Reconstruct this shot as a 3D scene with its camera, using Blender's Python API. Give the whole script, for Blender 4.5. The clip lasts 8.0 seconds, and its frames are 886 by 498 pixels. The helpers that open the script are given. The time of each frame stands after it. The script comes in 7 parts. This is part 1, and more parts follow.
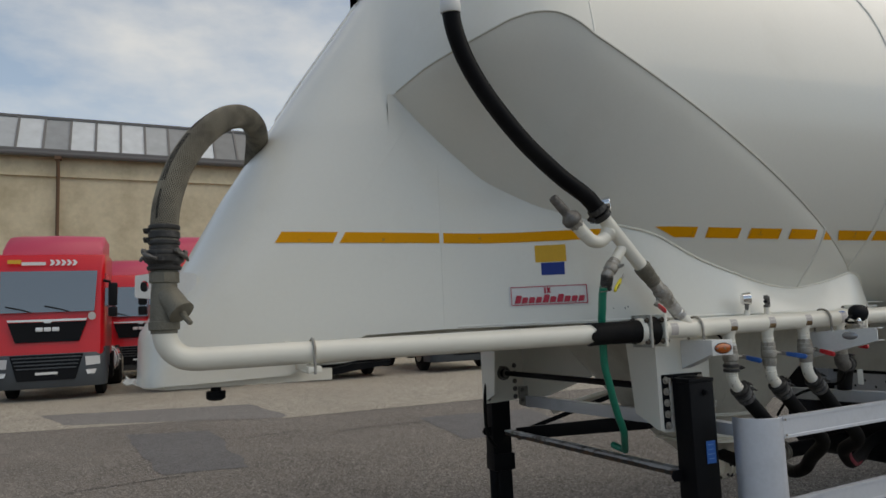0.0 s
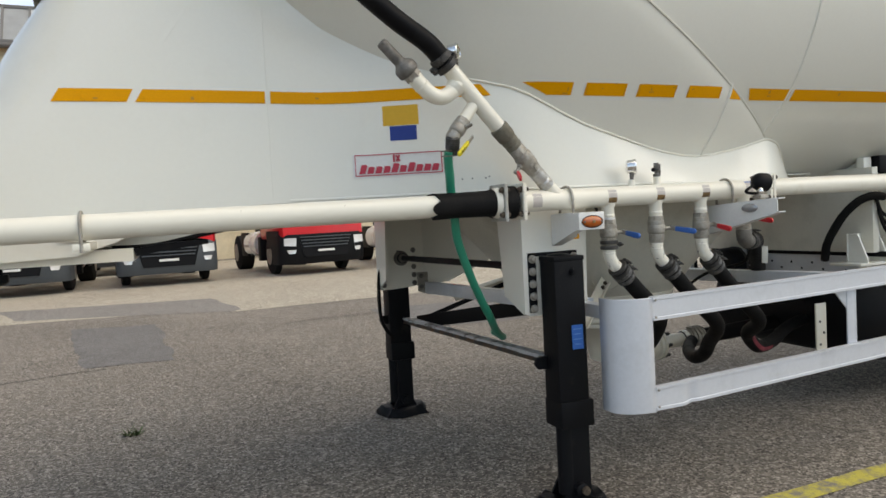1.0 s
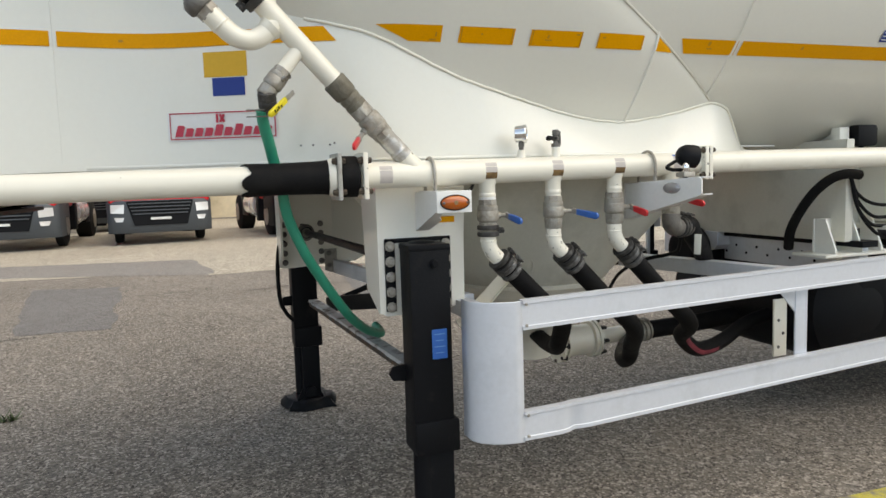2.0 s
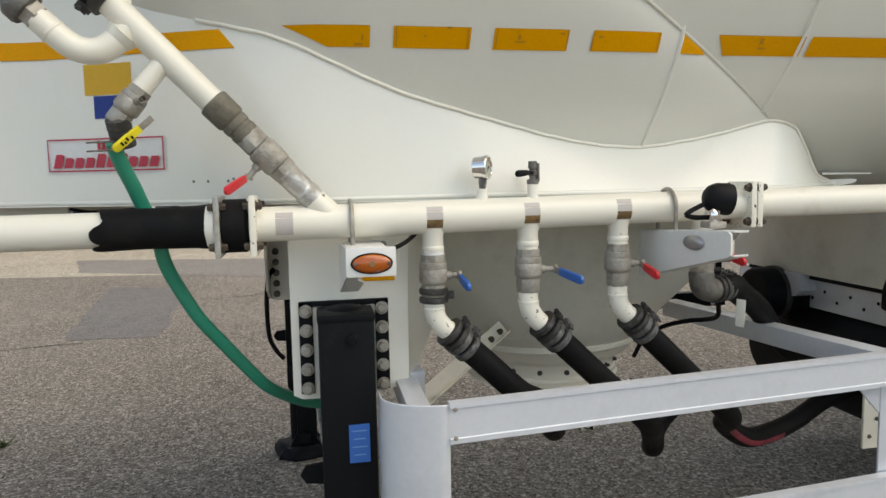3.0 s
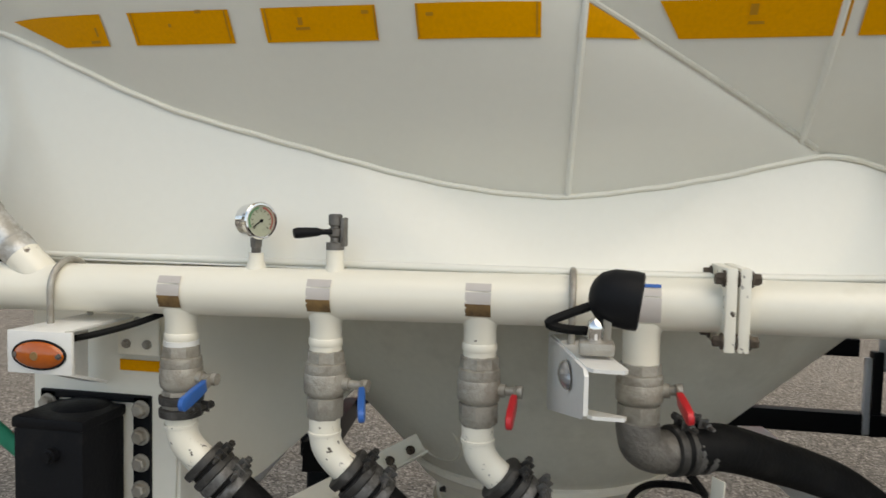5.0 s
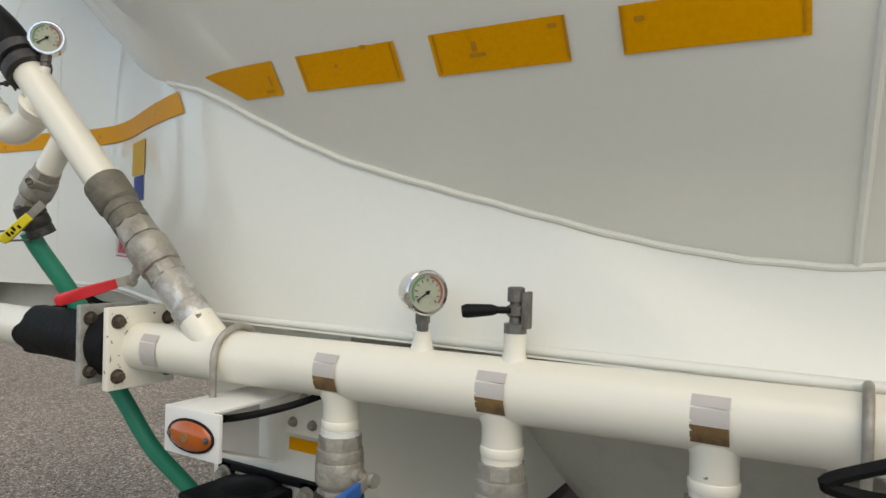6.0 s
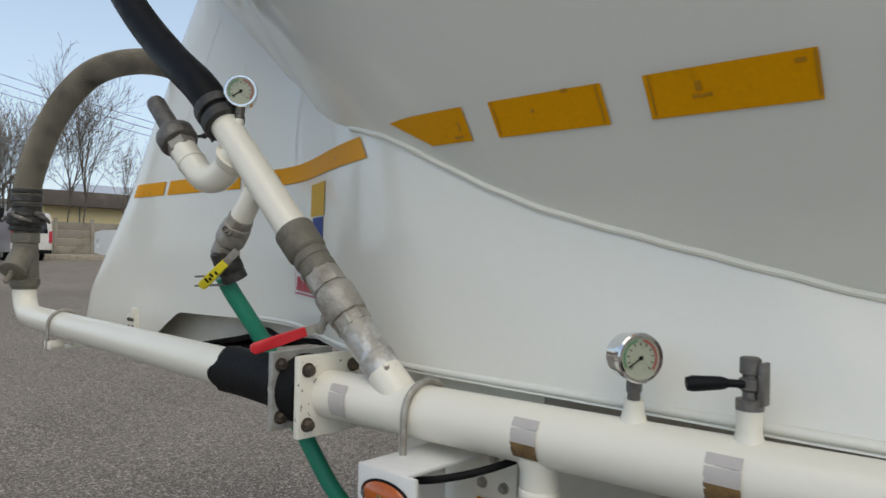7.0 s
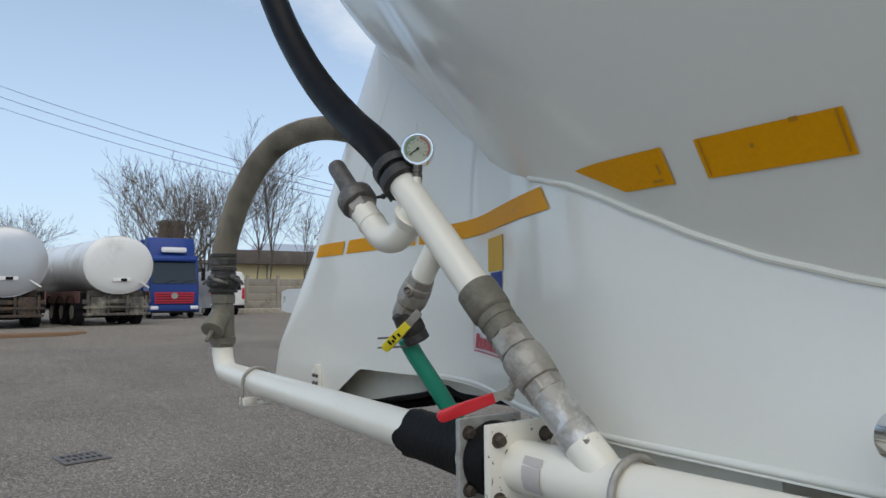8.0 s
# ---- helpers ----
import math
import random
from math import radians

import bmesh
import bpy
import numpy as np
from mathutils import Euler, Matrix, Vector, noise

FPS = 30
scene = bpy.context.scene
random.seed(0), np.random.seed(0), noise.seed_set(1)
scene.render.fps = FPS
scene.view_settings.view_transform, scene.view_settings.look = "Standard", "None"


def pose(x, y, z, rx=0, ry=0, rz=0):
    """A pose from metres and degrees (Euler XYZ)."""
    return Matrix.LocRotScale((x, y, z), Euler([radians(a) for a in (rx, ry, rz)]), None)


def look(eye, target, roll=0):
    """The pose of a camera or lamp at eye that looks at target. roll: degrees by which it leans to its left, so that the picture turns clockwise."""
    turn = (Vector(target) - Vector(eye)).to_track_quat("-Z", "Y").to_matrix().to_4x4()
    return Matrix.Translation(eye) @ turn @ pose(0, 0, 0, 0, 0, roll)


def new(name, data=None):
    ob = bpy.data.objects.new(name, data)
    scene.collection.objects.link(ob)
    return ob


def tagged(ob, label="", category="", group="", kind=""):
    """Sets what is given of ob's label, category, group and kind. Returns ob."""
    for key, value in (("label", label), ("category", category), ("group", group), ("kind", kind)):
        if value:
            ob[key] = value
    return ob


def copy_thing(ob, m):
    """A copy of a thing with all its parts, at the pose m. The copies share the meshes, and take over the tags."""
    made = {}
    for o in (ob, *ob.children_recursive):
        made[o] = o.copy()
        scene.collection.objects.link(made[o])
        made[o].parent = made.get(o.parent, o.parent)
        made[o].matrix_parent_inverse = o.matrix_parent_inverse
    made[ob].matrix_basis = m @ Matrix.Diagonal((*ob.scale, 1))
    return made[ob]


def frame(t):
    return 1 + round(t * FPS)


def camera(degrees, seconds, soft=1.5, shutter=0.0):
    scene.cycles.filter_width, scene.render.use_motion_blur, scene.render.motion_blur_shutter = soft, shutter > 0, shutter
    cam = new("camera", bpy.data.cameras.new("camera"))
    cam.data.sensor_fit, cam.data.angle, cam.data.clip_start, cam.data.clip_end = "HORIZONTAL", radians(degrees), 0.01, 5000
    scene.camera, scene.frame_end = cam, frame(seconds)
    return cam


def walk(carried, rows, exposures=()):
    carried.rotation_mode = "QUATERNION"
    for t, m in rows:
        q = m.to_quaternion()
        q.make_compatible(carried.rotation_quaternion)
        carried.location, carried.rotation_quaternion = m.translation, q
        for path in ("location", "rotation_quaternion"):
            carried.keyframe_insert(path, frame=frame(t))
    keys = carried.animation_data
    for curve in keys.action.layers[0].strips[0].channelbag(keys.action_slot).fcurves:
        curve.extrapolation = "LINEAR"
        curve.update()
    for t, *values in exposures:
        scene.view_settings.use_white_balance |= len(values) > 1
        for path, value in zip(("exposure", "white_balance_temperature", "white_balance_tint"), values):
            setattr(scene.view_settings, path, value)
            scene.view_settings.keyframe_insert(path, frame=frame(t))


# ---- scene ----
cam = camera(65.1, 8.0, soft=1.5, shutter=0.12)
METRES, EYE, TILT, LEAN, TURN = 4.6, 1.44, 0.0, 0.0, -22.0
ROWS = [
    (0.0, 0.0, 0.0, 0.0, 0.25, 5.99, 2.41),
    (0.5, 0.0672, 0.037, -0.0124, 1.06, 0.55, 2.6),
    (1.0, 0.1524, 0.0978, -0.029, 0.13, -2.55, 3.08),
    (1.5, 0.2342, 0.1566, -0.033, 0.17, -5.24, 2.44),
    (3.0, 0.3985, 0.372, 0.0066, 11.44, -5.96, 1.11),
    (3.5, 0.45, 0.4335, 0.0053, 15.61, -7.07, 1.28),
    (4.0, 0.5039, 0.5043, 0.0045, 18.91, -5.87, 0.99),
    (4.5, 0.5555, 0.5549, 0.0097, 21.05, -4.84, 0.2),
    (5.0, 0.5472, 0.5936, 0.0175, 32.38, -3.25, -1.26),
    (6.5, 0.5132, 0.6629, 0.0325, 59.07, 0.11, -1.36),
    (7.0, 0.4971, 0.6464, 0.0404, 64.33, 0.36, -1.22),
    (7.5, 0.4763, 0.6382, 0.0525, 72.0, 2.16, -0.44),
    (8.0, 0.4756, 0.6442, 0.0453, 77.81, 4.06, 0.49),
]
walk(cam, [(t, pose(0, 0, EYE, TILT, LEAN, TURN) @ pose(METRES * x, METRES * y, METRES * z, 90 + pitch, roll, yaw)) for t, x, y, z, yaw, pitch, roll in ROWS],
     exposures=[(0.0, -0.80, 7800, 7.5), (0.5, -0.18, 8050, 7.5), (1.0, 0.12, 8250, 7.5), (1.5, 0.40, 8400, 7.5), (3.0, 0.22, 8450, 7.5), (3.5, 0.05, 8450, 7.5), (4.5, 0.02, 8550, 7.5), (5.0, 0.06, 8550, 7.5), (6.5, -0.14, 8200, 7.5), (7.0, -0.35, 7600, 7.5), (8.0, -0.40, 7050, 7)])

# ---- light ----
SUN_ELEV, SUN_ROT = radians(57), radians(118)
world = bpy.data.worlds.new("sky")
scene.world = world
world.use_nodes = True
wn, wl = world.node_tree.nodes, world.node_tree.links
sky = wn.new("ShaderNodeTexSky")
sky.sky_type, sky.sun_disc = "NISHITA", False
sky.sun_elevation, sky.sun_rotation = SUN_ELEV, SUN_ROT
sky.air_density, sky.dust_density, sky.ozone_density = 1.0, 0.4, 1.2
# thin cloud sheets over the blue
tc, mp, cn, cr, mixc = (wn.new("ShaderNode" + k) for k in ("TexCoord", "Mapping", "TexNoise", "ValToRGB", "MixRGB"))
mp.inputs["Location"].default_value = (2.3, 0.4, 0.7)
mp.inputs["Scale"].default_value = (1.0, 1.0, 2.2)
cn.inputs["Scale"].default_value, cn.inputs["Detail"].default_value, cn.inputs["Roughness"].default_value = 2.2, 8.0, 0.55
cr.color_ramp.elements[0].position, cr.color_ramp.elements[1].position = 0.55, 0.84
cr.color_ramp.elements[0].color = (0.07, 0.07, 0.07, 1)
mixc.inputs["Color2"].default_value = (5.6, 5.8, 6.2, 1)
wl.new(tc.outputs["Generated"], mp.inputs["Vector"])
wl.new(mp.outputs["Vector"], cn.inputs["Vector"])
# the cover is thicker towards the north-east
dot, wide, addc = wn.new("ShaderNodeVectorMath"), wn.new("ShaderNodeMath"), wn.new("ShaderNodeMath")
dot.operation, wide.operation, addc.operation = "DOT_PRODUCT", "MULTIPLY", "ADD"
dot.inputs[1].default_value = (0.6, 1.0, 0.0)
wide.inputs[1].default_value = 0.13
wl.new(tc.outputs["Generated"], dot.inputs[0])
wl.new(dot.outputs["Value"], wide.inputs[0])
wl.new(wide.outputs["Value"], addc.inputs[0])
wl.new(cn.outputs["Fac"], addc.inputs[1])
wl.new(addc.outputs["Value"], cr.inputs["Fac"])
wl.new(cr.outputs["Color"], mixc.inputs["Fac"])
# haze along the whole horizon
sepz, low, haze = wn.new("ShaderNodeSeparateXYZ"), wn.new("ShaderNodeMapRange"), wn.new("ShaderNodeMixRGB")
low.inputs["From Max"].default_value, low.inputs["To Min"].default_value, low.inputs["To Max"].default_value = 0.55, 0.85, 0.0
haze.inputs["Color2"].default_value = (2.5, 3.5, 5.3, 1)
wl.new(tc.outputs["Generated"], sepz.inputs["Vector"])
wl.new(sepz.outputs["Z"], low.inputs["Value"])
wl.new(low.outputs["Result"], haze.inputs["Fac"])
wl.new(sky.outputs["Color"], haze.inputs["Color1"])
wl.new(haze.outputs["Color"], mixc.inputs["Color1"])
wl.new(mixc.outputs["Color"], wn["Background"].inputs["Color"])
wn["Background"].inputs["Strength"].default_value = 0.245
sun = new("sun", bpy.data.lights.new("sun", "SUN"))
sun.data.energy, sun.data.angle, sun.data.color = 2.3, radians(80), (1.0, 0.92, 0.80)
sun_way = Vector((math.sin(SUN_ROT) * math.cos(SUN_ELEV), math.cos(SUN_ROT) * math.cos(SUN_ELEV), math.sin(SUN_ELEV)))
sun.matrix_world = look(sun_way * 50, (0, 0, 0))


# ---- materials ----
def material(name, color, rough=0.5, metal=0.0, coat=0.0, stain=None, stain_scale=3.0, stain_at=(0.5, 0.7), grain=0.06, grain_scale=60.0, bump=0.0, bump_scale=120.0, spread=0.0, spec=None):
    """A surface with a fine grain, an optional second colour in stains, relief, and a random shade per object."""
    m = bpy.data.materials.new(name)
    m.use_nodes = True
    n, l = m.node_tree.nodes, m.node_tree.links
    b = n["Principled BSDF"]
    b.inputs["Roughness"].default_value, b.inputs["Metallic"].default_value, b.inputs["Coat Weight"].default_value = rough, metal, coat
    if max(color) < 0.03:
        b.inputs["Specular IOR Level"].default_value = 0.12
    if spec is not None:
        b.inputs["Specular IOR Level"].default_value = spec
    co = n.new("ShaderNodeTexCoord")
    g = n.new("ShaderNodeTexNoise")
    g.inputs["Scale"].default_value, g.inputs["Detail"].default_value = grain_scale, 5.0
    l.new(co.outputs["Object"], g.inputs["Vector"])
    mr = n.new("ShaderNodeMapRange")
    mr.inputs["To Min"].default_value, mr.inputs["To Max"].default_value = 1.0 - grain, 1.0 + grain
    l.new(g.outputs["Fac"], mr.inputs["Value"])
    base = n.new("ShaderNodeMixRGB")
    base.blend_type, base.inputs["Fac"].default_value = "MULTIPLY", 1.0
    base.inputs["Color1"].default_value = (*color, 1)
    l.new(mr.outputs["Result"], base.inputs["Color2"])
    out = base.outputs["Color"]
    if stain:
        st = n.new("ShaderNodeTexNoise")
        st.inputs["Scale"].default_value, st.inputs["Detail"].default_value, st.inputs["Roughness"].default_value = stain_scale, 7.0, 0.62
        l.new(co.outputs["Object"], st.inputs["Vector"])
        ramp = n.new("ShaderNodeValToRGB")
        ramp.color_ramp.elements[0].position, ramp.color_ramp.elements[1].position = stain_at
        l.new(st.outputs["Fac"], ramp.inputs["Fac"])
        mx = n.new("ShaderNodeMixRGB")
        mx.inputs["Color2"].default_value = (*stain, 1)
        l.new(ramp.outputs["Color"], mx.inputs["Fac"])
        l.new(out, mx.inputs["Color1"])
        out = mx.outputs["Color"]
        rr = n.new("ShaderNodeMapRange")
        rr.inputs["To Min"].default_value, rr.inputs["To Max"].default_value = rough, min(1.0, rough + 0.25)
        l.new(ramp.outputs["Color"], rr.inputs["Value"])
        l.new(rr.outputs["Result"], b.inputs["Roughness"])
    if spread:
        oi = n.new("ShaderNodeObjectInfo")
        sr = n.new("ShaderNodeMapRange")
        sr.inputs["To Min"].default_value, sr.inputs["To Max"].default_value = 1.0 - spread, 1.0 + spread
        l.new(oi.outputs["Random"], sr.inputs["Value"])
        ms = n.new("ShaderNodeMixRGB")
        ms.blend_type, ms.inputs["Fac"].default_value = "MULTIPLY", 1.0
        l.new(out, ms.inputs["Color1"])
        l.new(sr.outputs["Result"], ms.inputs["Color2"])
        out = ms.outputs["Color"]
    l.new(out, b.inputs["Base Color"])
    if bump:
        bn = n.new("ShaderNodeTexNoise")
        bn.inputs["Scale"].default_value, bn.inputs["Detail"].default_value = bump_scale, 4.0
        l.new(co.outputs["Object"], bn.inputs["Vector"])
        bp = n.new("ShaderNodeBump")
        bp.inputs["Strength"].default_value, bp.inputs["Distance"].default_value = bump, 0.01
        l.new(bn.outputs["Fac"], bp.inputs["Height"])
        l.new(bp.outputs["Normal"], b.inputs["Normal"])
    return m


WHITE = material("tank_paint", (0.80, 0.785, 0.71), 0.32, coat=0.5, stain=(0.72, 0.70, 0.62), stain_scale=1.6, stain_at=(0.55, 0.9), grain=0.02)
CREAM = material("pipe_paint", (0.82, 0.785, 0.68), 0.32, coat=0.2, stain=(0.62, 0.57, 0.45), stain_scale=6.0, stain_at=(0.6, 0.85), grain=0.03)
ALU = material("guard_rail_aluminium", (0.62, 0.65, 0.70), 0.35, metal=0.25, stain=(0.5, 0.52, 0.55), stain_scale=4.0, stain_at=(0.55, 0.8))
BLACK = material("black_steel", (0.006, 0.0065, 0.008), 0.5, stain=(0.022, 0.02, 0.018), stain_scale=9.0, stain_at=(0.6, 0.8), bump=0.1)
RUBBER = material("black_rubber", (0.007, 0.007, 0.0075), 0.6, stain=(0.018, 0.017, 0.016), stain_scale=8.0, bump=0.15, bump_scale=90)
GLOSSHOSE = material("black_hose", (0.005, 0.005, 0.006), 0.42, stain=(0.012, 0.012, 0.012), stain_scale=7.0)
BRAID = material("braided_hose", (0.026, 0.023, 0.018), 0.75, stain=(0.03, 0.027, 0.022), stain_scale=14.0, grain=0.3, grain_scale=220, bump=0.6, bump_scale=300)
STRAND = material("braid_strand", (0.27, 0.245, 0.19), 0.7, stain=(0.10, 0.09, 0.075), stain_scale=9.0, stain_at=(0.4, 0.7))
GREEN = material("green_hose", (0.010, 0.25, 0.155), 0.35, stain=(0.008, 0.055, 0.038), stain_scale=9.0, stain_at=(0.62, 0.72))
STEEL = material("dull_steel", (0.42, 0.40, 0.36), 0.45, metal=0.55, stain=(0.28, 0.25, 0.21), stain_scale=18.0, stain_at=(0.4, 0.7), bump=0.2)
DARKSTEEL = material("weathered_casting", (0.2, 0.19, 0.175), 0.5, metal=0.6, stain=(0.12, 0.11, 0.1), stain_scale=22.0, stain_at=(0.4, 0.7), bump=0.3)
PIPEPAINT = material("scuffed_pipe_paint", (0.82, 0.785, 0.68), 0.32, coat=0.2, stain=(0.16, 0.13, 0.10), stain_scale=26.0, stain_at=(0.70, 0.72), grain=0.04, grain_scale=9.0)
CHIPPED = material("chipped_pipe_paint", (0.82, 0.785, 0.68), 0.34, coat=0.15, stain=(0.07, 0.055, 0.04), stain_scale=66.0, stain_at=(0.62, 0.65), grain=0.03)
VALVE = material("nickel_casting", (0.40, 0.38, 0.335), 0.5, metal=0.35, stain=(0.24, 0.215, 0.18), stain_scale=30.0, stain_at=(0.42, 0.7), bump=0.25, grain=0.1)
DARKOLIVE = material("olive_casting", (0.185, 0.172, 0.135), 0.6, metal=0.3, stain=(0.15, 0.135, 0.105), stain_scale=16, bump=0.3)
CHROME = material("chrome", (0.8, 0.8, 0.8), 0.08, metal=1.0, grain=0.01)
AMBER = material("amber_tape", (0.80, 0.34, 0.004), 0.5, spec=0.15, stain=(0.6, 0.25, 0.004), stain_scale=24.0, stain_at=(0.6, 0.85), grain=0.12, grain_scale=160)
YELLOWFILM = material("yellow_film", (0.7, 0.42, 0.06), 0.55, spec=0.12)
BLUEFILM = material("blue_film", (0.03, 0.06, 0.26), 0.55, spec=0.15)
LAMPAMBER = material("amber_lens", (0.42, 0.085, 0.004), 0.15, coat=0.6, grain=0.2, grain_scale=90)
RED = material("red_grip", (0.6, 0.02, 0.03), 0.35)
BLUE = material("blue_grip", (0.02, 0.12, 0.42), 0.4)
PALEBLUE = material("pale_blue_print", (0.12, 0.28, 0.55), 0.4)
YELLOW = material("yellow_grip", (0.75, 0.62, 0.03), 0.4)
DIAL = material("dial_face", (0.40, 0.42, 0.32), 0.35, stain=(0.32, 0.33, 0.25), stain_scale=60.0)
DIALRED = material("dial_red", (0.34, 0.10, 0.08), 0.5)
DIALGREEN = material("dial_green", (0.12, 0.27, 0.14), 0.5)
SIGNWHITE = material("sign_white", (0.74, 0.74, 0.72), 0.3)
SIGNRED = material("sign_red", (0.5, 0.02, 0.05), 0.35)
RUST = material("rusty_stain", (0.24, 0.14, 0.05), 0.6, stain=(0.10, 0.06, 0.03), stain_scale=30.0, stain_at=(0.4, 0.65))
PALETAPE = material("pale_tape", (0.52, 0.48, 0.45), 0.45)
# the cream paint again, its colour lowered to stand in for shade
SHADECREAM = material("shaded_cream_paint", (0.66, 0.64, 0.56), 0.35, stain=(0.5, 0.48, 0.41), stain_scale=2.5)


def aggregate(name, dark, pale, chip, chips=0.35, scale=75.0, wear=(0.2, 0.19, 0.18)):
    """Asphalt: binder, pale stone chips of several sizes, and broad worn areas."""
    m = bpy.data.materials.new(name)
    m.use_nodes = True
    n, l = m.node_tree.nodes, m.node_tree.links
    b = n["Principled BSDF"]
    b.inputs["Roughness"].default_value = 0.92
    b.inputs["Specular IOR Level"].default_value = 0.25
    co = n.new("ShaderNodeTexCoord")

    def noise_fac(sc, detail, lo, hi):
        t, r = n.new("ShaderNodeTexNoise"), n.new("ShaderNodeValToRGB")
        t.inputs["Scale"].default_value, t.inputs["Detail"].default_value, t.inputs["Roughness"].default_value = sc, detail, 0.6
        r.color_ramp.elements[0].position, r.color_ramp.elements[1].position = lo, hi
        l.new(co.outputs["Object"], t.inputs["Vector"])
        l.new(t.outputs["Fac"], r.inputs["Fac"])
        return r.outputs["Color"]

    def mix(fac, a, c):
        k = n.new("ShaderNodeMixRGB")
        for sock, v in (("Fac", fac), ("Color1", a), ("Color2", c)):
            if isinstance(v, tuple):
                k.inputs[sock].default_value = (*v, 1)
            elif isinstance(v, float):
                k.inputs[sock].default_value = v
            else:
                l.new(v, k.inputs[sock])
        return k.outputs["Color"]

    ground_col = mix(noise_fac(0.5, 6.0, 0.35, 0.65), dark, pale)
    ground_col = mix(noise_fac(5.0, 6.0, 0.42, 0.72), ground_col, wear)
    vor = n.new("ShaderNodeTexVoronoi")
    vor.inputs["Scale"].default_value = scale
    l.new(co.outputs["Object"], vor.inputs["Vector"])
    sep = n.new("ShaderNodeSeparateColor")
    l.new(vor.outputs["Color"], sep.inputs["Color"])
    cr1 = n.new("ShaderNodeValToRGB")
    cr1.color_ramp.elements[0].position, cr1.color_ramp.elements[1].position = 1.0 - chips, 1.0
    l.new(sep.outputs["Red"], cr1.inputs["Fac"])
    col = mix(cr1.outputs["Color"], ground_col, chip)
    cr2 = n.new("ShaderNodeValToRGB")
    cr2.color_ramp.elements[0].position, cr2.color_ramp.elements[1].position = 0.72, 0.95
    l.new(sep.outputs["Green"], cr2.inputs["Fac"])
    col = mix(cr2.outputs["Color"], col, tuple(v * 0.45 for v in dark))
    # coarser stones and pits among the fine ones
    vor2 = n.new("ShaderNodeTexVoronoi")
    vor2.inputs["Scale"].default_value = scale * 0.55
    l.new(co.outputs["Object"], vor2.inputs["Vector"])
    sep2 = n.new("ShaderNodeSeparateColor")
    l.new(vor2.outputs["Color"], sep2.inputs["Color"])
    for channel, lo, tone in (("Red", 0.86, tuple(min(1.0, v * 1.25) for v in chip)), ("Blue", 0.84, tuple(v * 0.35 for v in dark))):
        r3 = n.new("ShaderNodeValToRGB")
        r3.color_ramp.elements[0].position, r3.color_ramp.elements[1].position = lo, lo + 0.05
        l.new(sep2.outputs[channel], r3.inputs["Fac"])
        k3 = n.new("ShaderNodeMath")
        k3.operation = "MULTIPLY"
        k3.inputs[1].default_value = 0.38
        l.new(r3.outputs["Color"], k3.inputs[0])
        col = mix(k3.outputs["Value"], col, tone)
    col = mix(noise_fac(24.0, 5.0, 0.55, 0.75), col, tuple(v * 0.6 for v in dark))
    l.new(col, b.inputs["Base Color"])
    bp = n.new("ShaderNodeBump")
    bp.inputs["Strength"].default_value, bp.inputs["Distance"].default_value = 0.55, 0.006
    l.new(vor.outputs["Distance"], bp.inputs["Height"])
    l.new(bp.outputs["Normal"], b.inputs["Normal"])
    return m


ASPHALT = aggregate("asphalt", (0.118, 0.104, 0.088), (0.207, 0.183, 0.156), (0.41, 0.372, 0.33), 0.36, 105.0, (0.170, 0.155, 0.139))
PATCH = aggregate("smooth_asphalt_patch", (0.140, 0.134, 0.130), (0.170, 0.163, 0.158), (0.22, 0.215, 0.21), 0.2, 150.0, (0.185, 0.18, 0.178))
PALEPATCH = aggregate("worn_grey_strip", (0.19, 0.178, 0.165), (0.24, 0.225, 0.21), (0.29, 0.275, 0.26), 0.25, 120.0, (0.25, 0.235, 0.215))
CONCRETE = aggregate("pale_concrete", (0.36, 0.325, 0.265), (0.46, 0.42, 0.345), (0.52, 0.475, 0.40), 0.25, 60.0, (0.27, 0.24, 0.195))
DUSTYGROUND = aggregate("dusty_asphalt", (0.165, 0.146, 0.122), (0.25, 0.222, 0.187), (0.36, 0.32, 0.275), 0.3, 80.0, (0.18, 0.16, 0.135))
LINE = material("yellow_paint", (0.46, 0.40, 0.07), 0.8, stain=(0.2, 0.185, 0.15), stain_scale=11.0, stain_at=(0.44, 0.6), grain=0.3, grain_scale=90, bump=0.5, bump_scale=90)
REDPAINT = material("red_truck_paint", (0.66, 0.010, 0.018), 0.3, coat=0.3, grain=0.03)
# duller, pinker red than the cab, for the roof deflectors
PALERED = material("pinkish_red", (0.52, 0.05, 0.1), 0.4)
GREYPLASTIC = material("grey_plastic", (0.06, 0.07, 0.08), 0.5)
DARKPLASTIC = material("dark_plastic", (0.009, 0.0095, 0.011), 0.5)
GLASS = material("dark_window_glass", (0.015, 0.018, 0.02), 0.05, coat=1.0, grain=0.02)
SCREEN = material("windscreen_glass", (0.22, 0.23, 0.23), 0.04, metal=0.75, coat=1.0, grain=0.02, bump=0.5, bump_scale=1.6)
LENS = material("headlight_lens", (0.8, 0.8, 0.8), 0.12, metal=0.3, coat=0.6)
TYRE = material("tyre", (0.018, 0.018, 0.018), 0.8, bump=0.3)
STUCCO = material("stained_render", (0.68, 0.58, 0.40), 0.9, stain=(0.42, 0.34, 0.21), stain_scale=0.7, stain_at=(0.45, 0.75), grain=0.15, grain_scale=6, bump=0.4, bump_scale=10)
ROOFMETAL = material("roof_metal", (0.15, 0.145, 0.14), 0.6)
PANEGREY = material("clerestory_pane", (0.40, 0.42, 0.43), 0.35, spread=0.6, grain=0.2, grain_scale=3)
